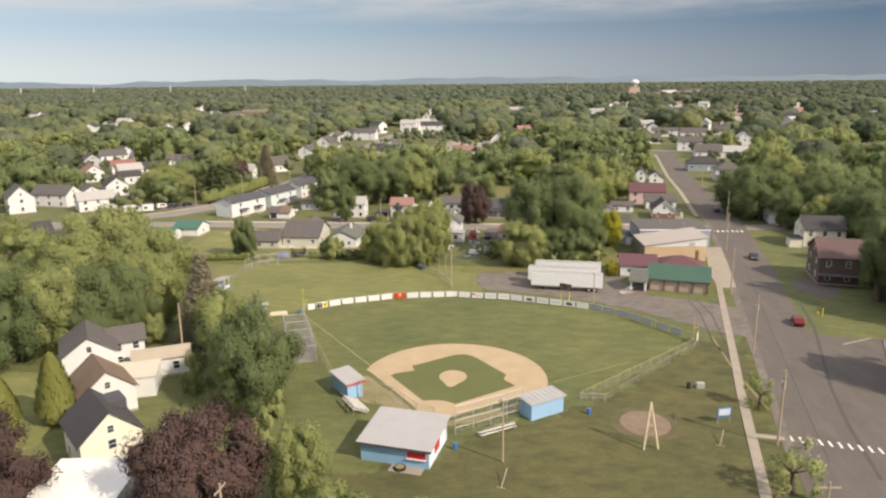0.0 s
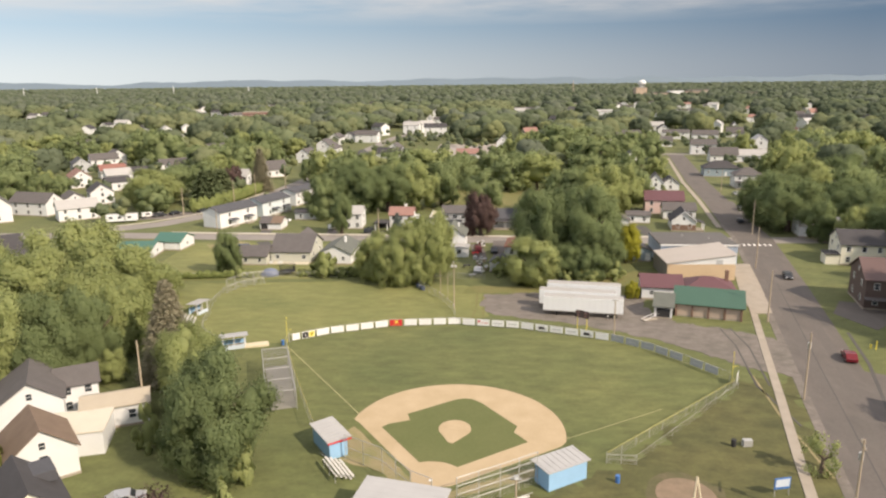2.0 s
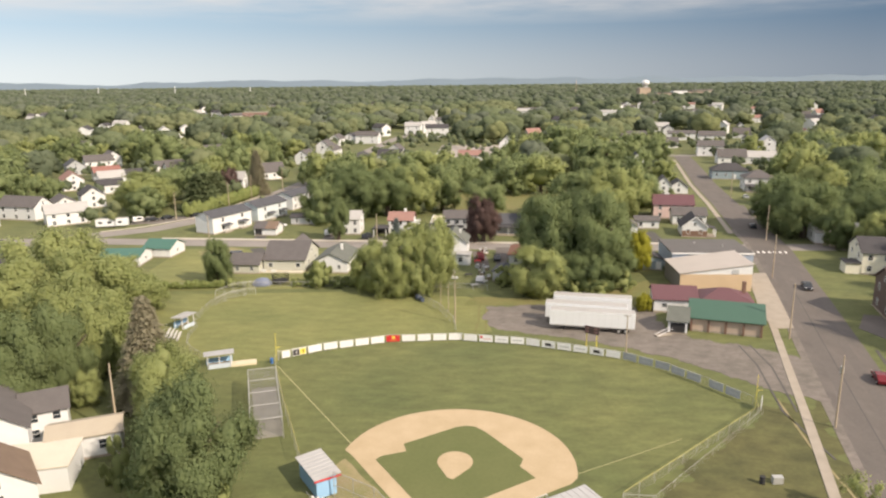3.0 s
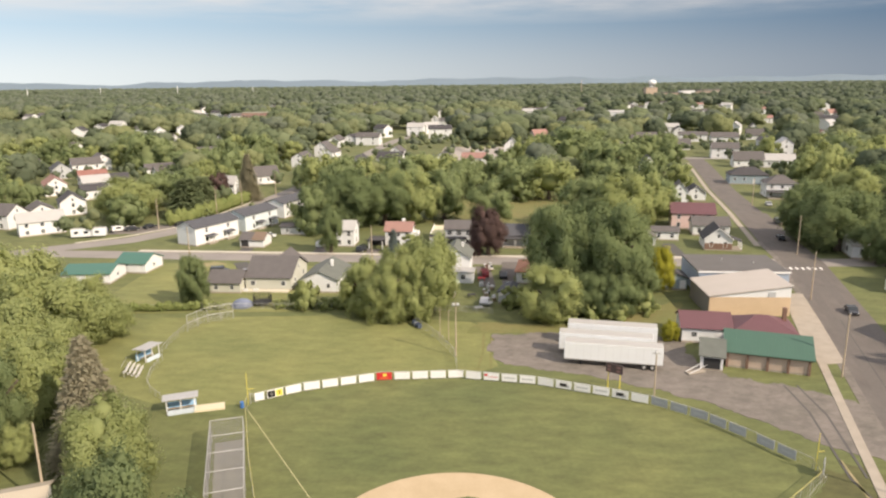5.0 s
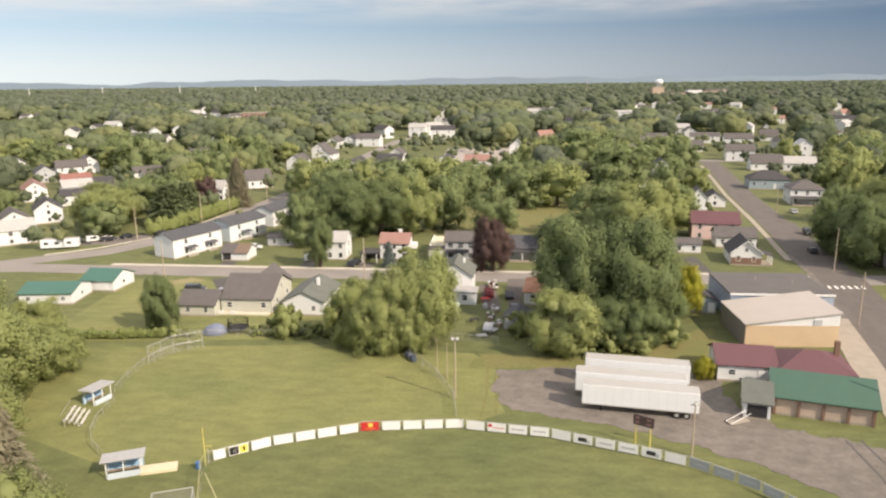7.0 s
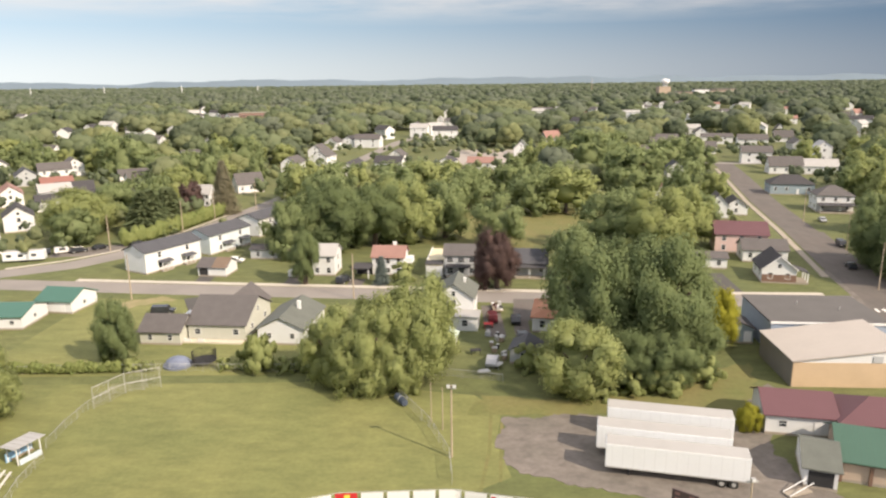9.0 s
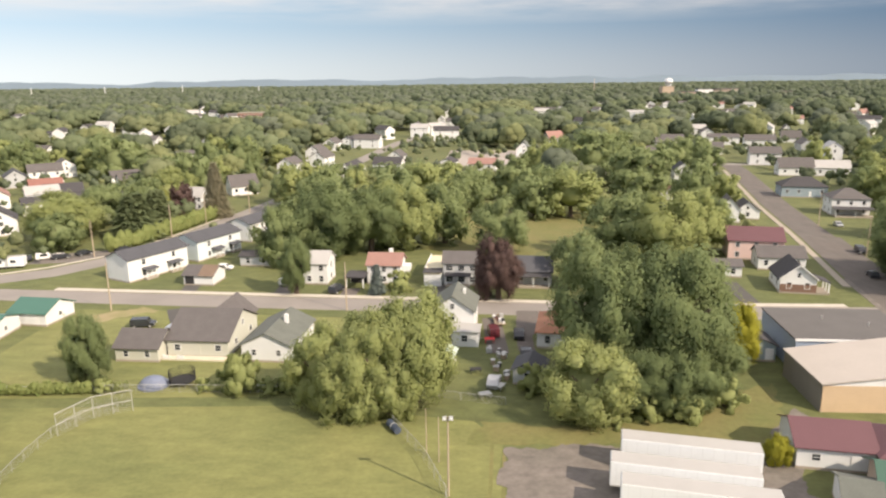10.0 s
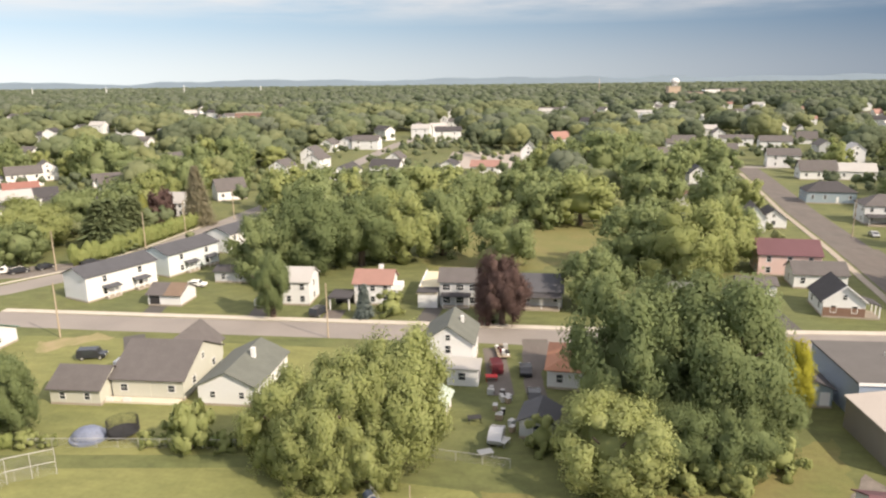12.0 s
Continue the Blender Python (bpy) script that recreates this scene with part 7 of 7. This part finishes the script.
def woods(name, y0, y1, step, r_lo, r_hi, lumps, sprays, leaf, label, spread=0.72, garden=False):
    """Many crowns in a few meshes, one for each shade of green: clumps with leaf sprays standing out of them."""
    V, N, Fc, nv = [[] for m in WOODS], [[] for m in WOODS], [[] for m in WOODS], [0 for m in WOODS]
    v, f = ICO1
    y = y0
    while y < y1:
        x = -spread * y
        while x < spread * y:
            px, py = x + rng.uniform(-0.48, 0.48) * step, y + rng.uniform(-0.48, 0.48) * step
            r = r_lo + (r_hi - r_lo) * rng.uniform() ** 1.2
            x += step
            near = y < 1250
            if garden:
                if not in_garden(px, py, r) or rng.uniform() < 0.35:
                    continue
            elif rng.uniform() < (0.08 if near else 0.05) or not free(px, py, r, near) or (near and any((px - a) ** 2 + (py - b) ** 2 < (0.7 * (r + c)) ** 2 for a, b, c in tree_spots)):
                continue
            tone = 0.5 + 0.9 * noise.noise((px * 0.006, py * 0.004, 0))
            # stands to the right darkened for shade; past 1080 greyed for haze
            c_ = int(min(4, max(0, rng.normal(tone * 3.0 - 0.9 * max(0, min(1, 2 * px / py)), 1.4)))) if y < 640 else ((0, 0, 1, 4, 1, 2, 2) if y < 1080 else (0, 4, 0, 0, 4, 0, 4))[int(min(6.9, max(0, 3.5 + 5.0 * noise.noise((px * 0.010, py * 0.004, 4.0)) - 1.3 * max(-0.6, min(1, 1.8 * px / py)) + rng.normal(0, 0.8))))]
            h = min(r, 12) * rng.uniform(1.0, 1.45) + 3.5
            half = min(h * 0.5, r * 1.0)
            size, mid = np.array([r, r, half]), np.array([px, py, h - half])
            for k in range(lumps):
                z = 1 - 1.6 * (k - 0.5) / lumps
                a = k * 2.39996 + rng.uniform(-0.5, 0.5)
                d = rng.uniform(0.52, 0.80) if k else 0
                rr = 0.70 if k == 0 else rng.uniform(0.24, 0.40)
                off = np.array([math.sqrt(max(0, 1 - z * z)) * math.cos(a), math.sqrt(max(0, 1 - z * z)) * math.sin(a), z]) * d
                V[c_].append((v * (rr * (1 + rng.normal(0, 0.14, len(v))))[:, None] + off) * size + mid)
                N[c_].append(v + off)
                Fc[c_] += (f + nv[c_]).tolist()
                nv[c_] += len(v)
                if sprays:
                    n = rng.normal(size=(sprays, 3))
                    n /= np.linalg.norm(n, axis=1)[:, None]
                    o = off + n * rr * rng.uniform(0.85, 1.22, (sprays, 1))
                    p = mid + o * size
                    out = 0.9 * n + 0.8 * o
                    n = out + rng.normal(0, 0.35, n.shape)
                    n /= np.linalg.norm(n, axis=1)[:, None]
                    t = np.cross(n, rng.normal(size=n.shape))
                    t *= leaf * r * rng.uniform(0.6, 1.3, (sprays, 1)) / np.linalg.norm(t, axis=1)[:, None]
                    u = np.cross(n, t)
                    q = np.stack([p - t - u * 0.6, p + t - u * 0.5, p + u * 1.1], 1).reshape(-1, 3)
                    V[c_].append(q)
                    N[c_].append(np.repeat(out + 0.5 * n, 3, axis=0))
                    Fc[c_] += (np.arange(len(q)).reshape(-1, 3) + nv[c_]).tolist()
                    nv[c_] += len(q)
        y += step * (1 if y < 1000 else 1.25)
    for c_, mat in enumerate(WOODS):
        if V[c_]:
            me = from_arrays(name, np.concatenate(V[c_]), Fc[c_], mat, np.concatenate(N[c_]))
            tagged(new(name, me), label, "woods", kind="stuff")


woods("garden_bushes", 225, 640, 8.5, 1.3, 3.4, 6, 16, 0.16, "green bushes and small trees in the gardens", garden=True)
woods("woods", 300, 640, 16.5, 7.0, 14.5, 20, 36, 0.060, "mixed green woods between the houses")
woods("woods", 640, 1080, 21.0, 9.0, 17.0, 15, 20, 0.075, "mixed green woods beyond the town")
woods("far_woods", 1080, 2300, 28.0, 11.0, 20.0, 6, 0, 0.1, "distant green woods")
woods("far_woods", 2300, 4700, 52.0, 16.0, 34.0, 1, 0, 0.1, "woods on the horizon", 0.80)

# low hills behind everything, distance haze painted into their blue
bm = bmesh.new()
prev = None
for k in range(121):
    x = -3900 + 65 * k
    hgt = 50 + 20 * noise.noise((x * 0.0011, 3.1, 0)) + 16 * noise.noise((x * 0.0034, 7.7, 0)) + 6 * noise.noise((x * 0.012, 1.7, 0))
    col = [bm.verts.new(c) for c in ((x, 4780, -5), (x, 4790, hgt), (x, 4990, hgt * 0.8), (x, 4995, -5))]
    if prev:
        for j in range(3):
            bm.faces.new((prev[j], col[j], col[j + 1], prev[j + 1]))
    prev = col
tagged(part("backdrop", bm, HAZE_BLUE), "low hazy blue hills on the horizon", "hills", kind="structure")

# hedge along the back gardens and clipped hedge along the side street
def hedge(points, w, h, label, mat, per=26):
    V, Fc, nv = [], [], 0
    for a, b in zip(points, points[1:]):
        a, b = np.array(a), np.array(b)
        n = max(1, int(np.linalg.norm(b - a) / 0.7))
        for i in range(n):
            c = a + (b - a) * (i + 0.5) / n
            hh = h * rng.uniform(0.75, 1.2)
            v, f = ICO1
            V.append(v * np.array([w, w, hh / 2]) * (1 + rng.normal(0, 0.1, len(v)))[:, None] + np.array([c[0], c[1], hh / 2]))
            Fc += (f + nv).tolist()
            nv += len(v)
            for k in range(per):
                d = rng.normal(size=3)
                d /= np.linalg.norm(d)
                p = np.array([c[0], c[1], hh / 2]) + d * np.array([w, w, hh / 2]) * rng.uniform(0.9, 1.15)
                t, u = rng.normal(size=3) * 0.13, rng.normal(size=3) * 0.13
                V.append(np.array([p - t, p - u, p + t, p + u]))
                Fc.append([nv, nv + 1, nv + 2, nv + 3])
                nv += 4
    tagged(new("hedge", from_arrays("hedge", np.concatenate(V), Fc, mat)), label, "hedge", kind="stuff")


hedge([(-78, 182.5), (-62, 182), (-52, 182.6)], 0.9, 1.7, "ragged green hedge along the back garden fence", HEDGE)
hedge([(-36, 183.4), (-29, 183.6), (-18, 183.4)], 0.8, 1.2, "ragged green hedge along the back garden fence", HEDGE)
hedge([(-93.0, 270.5), (-88.5, 277.5), (-84.8, 291.5), (-81.5, 308), (-79.8, 320)], 1.5, 4.8, "tall clipped green hedge along the side street", HEDGE)

# garden things behind the bungalow
def shade_drive():
    slab("drive", rough([(12.2, 186.5), (13.0, 196), (13.0, 206), (14.2, 220.3), (18.6, 220.3), (17.6, 208.5), (15.9, 206.8), (15.8, 196.5), (16.6, 186.5)], 0.25), 0.012, 0.03, ASPHALT, "worn grey drive between the two houses", "structure", "drive")


shade_drive()
# pale clutter kept grey, with the lawn's shade toned into its colours
for k in range(14):
    x, y = random.uniform(7.0, 12.0), random.uniform(187, 202)
    ob = base(("bucket", "crate", "barrel", "toolbox")[k % 4], x, y, random.uniform(0, 180), ("grey plastic bucket on the shaded lawn", "pale wooden crate on the shaded lawn", "dark steel barrel on the shaded lawn", "small grey toolbox on the shaded lawn")[k % 4], ("bucket", "crate", "barrel", "toolbox")[k % 4])
    if k % 2:
        part("body", box(-0.45, 0.45, -0.3, 0.3, 0, 0.8, 0.03), (WOOD, GREY_SIDING)[k % 4 == 3], ob)
        part("lid", box(-0.48, 0.48, -0.33, 0.33, 0.8, 0.84, 0.01), GALV, ob)
    else:
        part("body", tube((0, 0, 0), (0, 0, 0.85), 0.3, 0.32, 14), (GALV, DARK)[k % 4 == 2], ob)
        part("rim", tube((0, 0, 0.85), (0, 0, 0.88), 0.34, 0.34, 14), GALV, ob)
tr_ = base("trampoline_tent", -39.4, 185.8, 0, "dark round trampoline with netting in the garden", "trampoline")
part("mat", tube((0, 0, 0.75), (0, 0, 0.8), 2.0, 2.0, 20), DARK, tr_)
for k in range(6):
    a = 2 * math.pi * k / 6
    part("leg", tube((1.95 * math.cos(a), 1.95 * math.sin(a), 0), (1.95 * math.cos(a), 1.95 * math.sin(a), 2.4), 0.04, sides=6), DARK, tr_)
bm = bmesh.new()
for k in range(90):
    a = 2 * math.pi * k / 90
    add_tube(bm, (1.93 * math.cos(a), 1.93 * math.sin(a), 0.8), (1.93 * math.cos(a), 1.93 * math.sin(a), 2.4), 0.018, sides=3)
part("net", bm, DARK, tr_)
camper = base("camper", -46.8, 204.6, -4, "white camper parked between the garage and the bungalow", "camper")
part("body", box(-2.6, 2.6, -1.1, 1.1, 0.45, 2.7, 0.08), WHITE_PLAIN, camper)
part("window", box(-1.2, 0.2, -1.13, -1.103, 1.5, 2.1), GLASS, camper)
for u in (-0.5, 0.5):
    part("wheel", tube((u, -1.0, 0.33), (u, 1.0, 0.33), 0.33, 0.33, 12), BLACK, camper)
pool = base("covered_pool", -43.6, 185.2, 0, "domed blue-grey tarp over a garden pool", "pool")
bm = bmesh.new()
bmesh.ops.create_uvsphere(bm, u_segments=20, v_segments=10, radius=1)
bmesh.ops.scale(bm, verts=bm.verts[:], vec=(2.3, 1.9, 1.6))
part("cover", bm, TARP, pool)
part("rim", tube((0, 0, 0), (0, 0, 0.3), 2.35, 2.35, 24), TARP, pool)
# table and bench greyed from white to stand for the shade here
for x, y, r, word, mat in ((6.7, 181.2, 20, "grey garden table with chairs piled on it", GALV), (9.0, 184.0, 60, "grey garden bench in the shade", GALV), (-1.5, 186, 30, "pale garden crate on the lawn", WHITE_PLAIN), (5.5, 190, 10, "dark wheeled cart on the grass", DARK), (8.2, 203.2, 5, "red and white stacked crates", RED_PAINT)):
    ob = base("garden_table", x, y, r, word, "garden furniture")
    part("top", box(-0.9, 0.9, -0.6, 0.6, 0.7, 0.78, 0.02), mat, ob)
    for u in (-0.75, 0.75):
        for w in (-0.45, 0.45):
            part("leg", tube((u, w, 0), (u, w, 0.7), 0.04, sides=6), mat, ob)
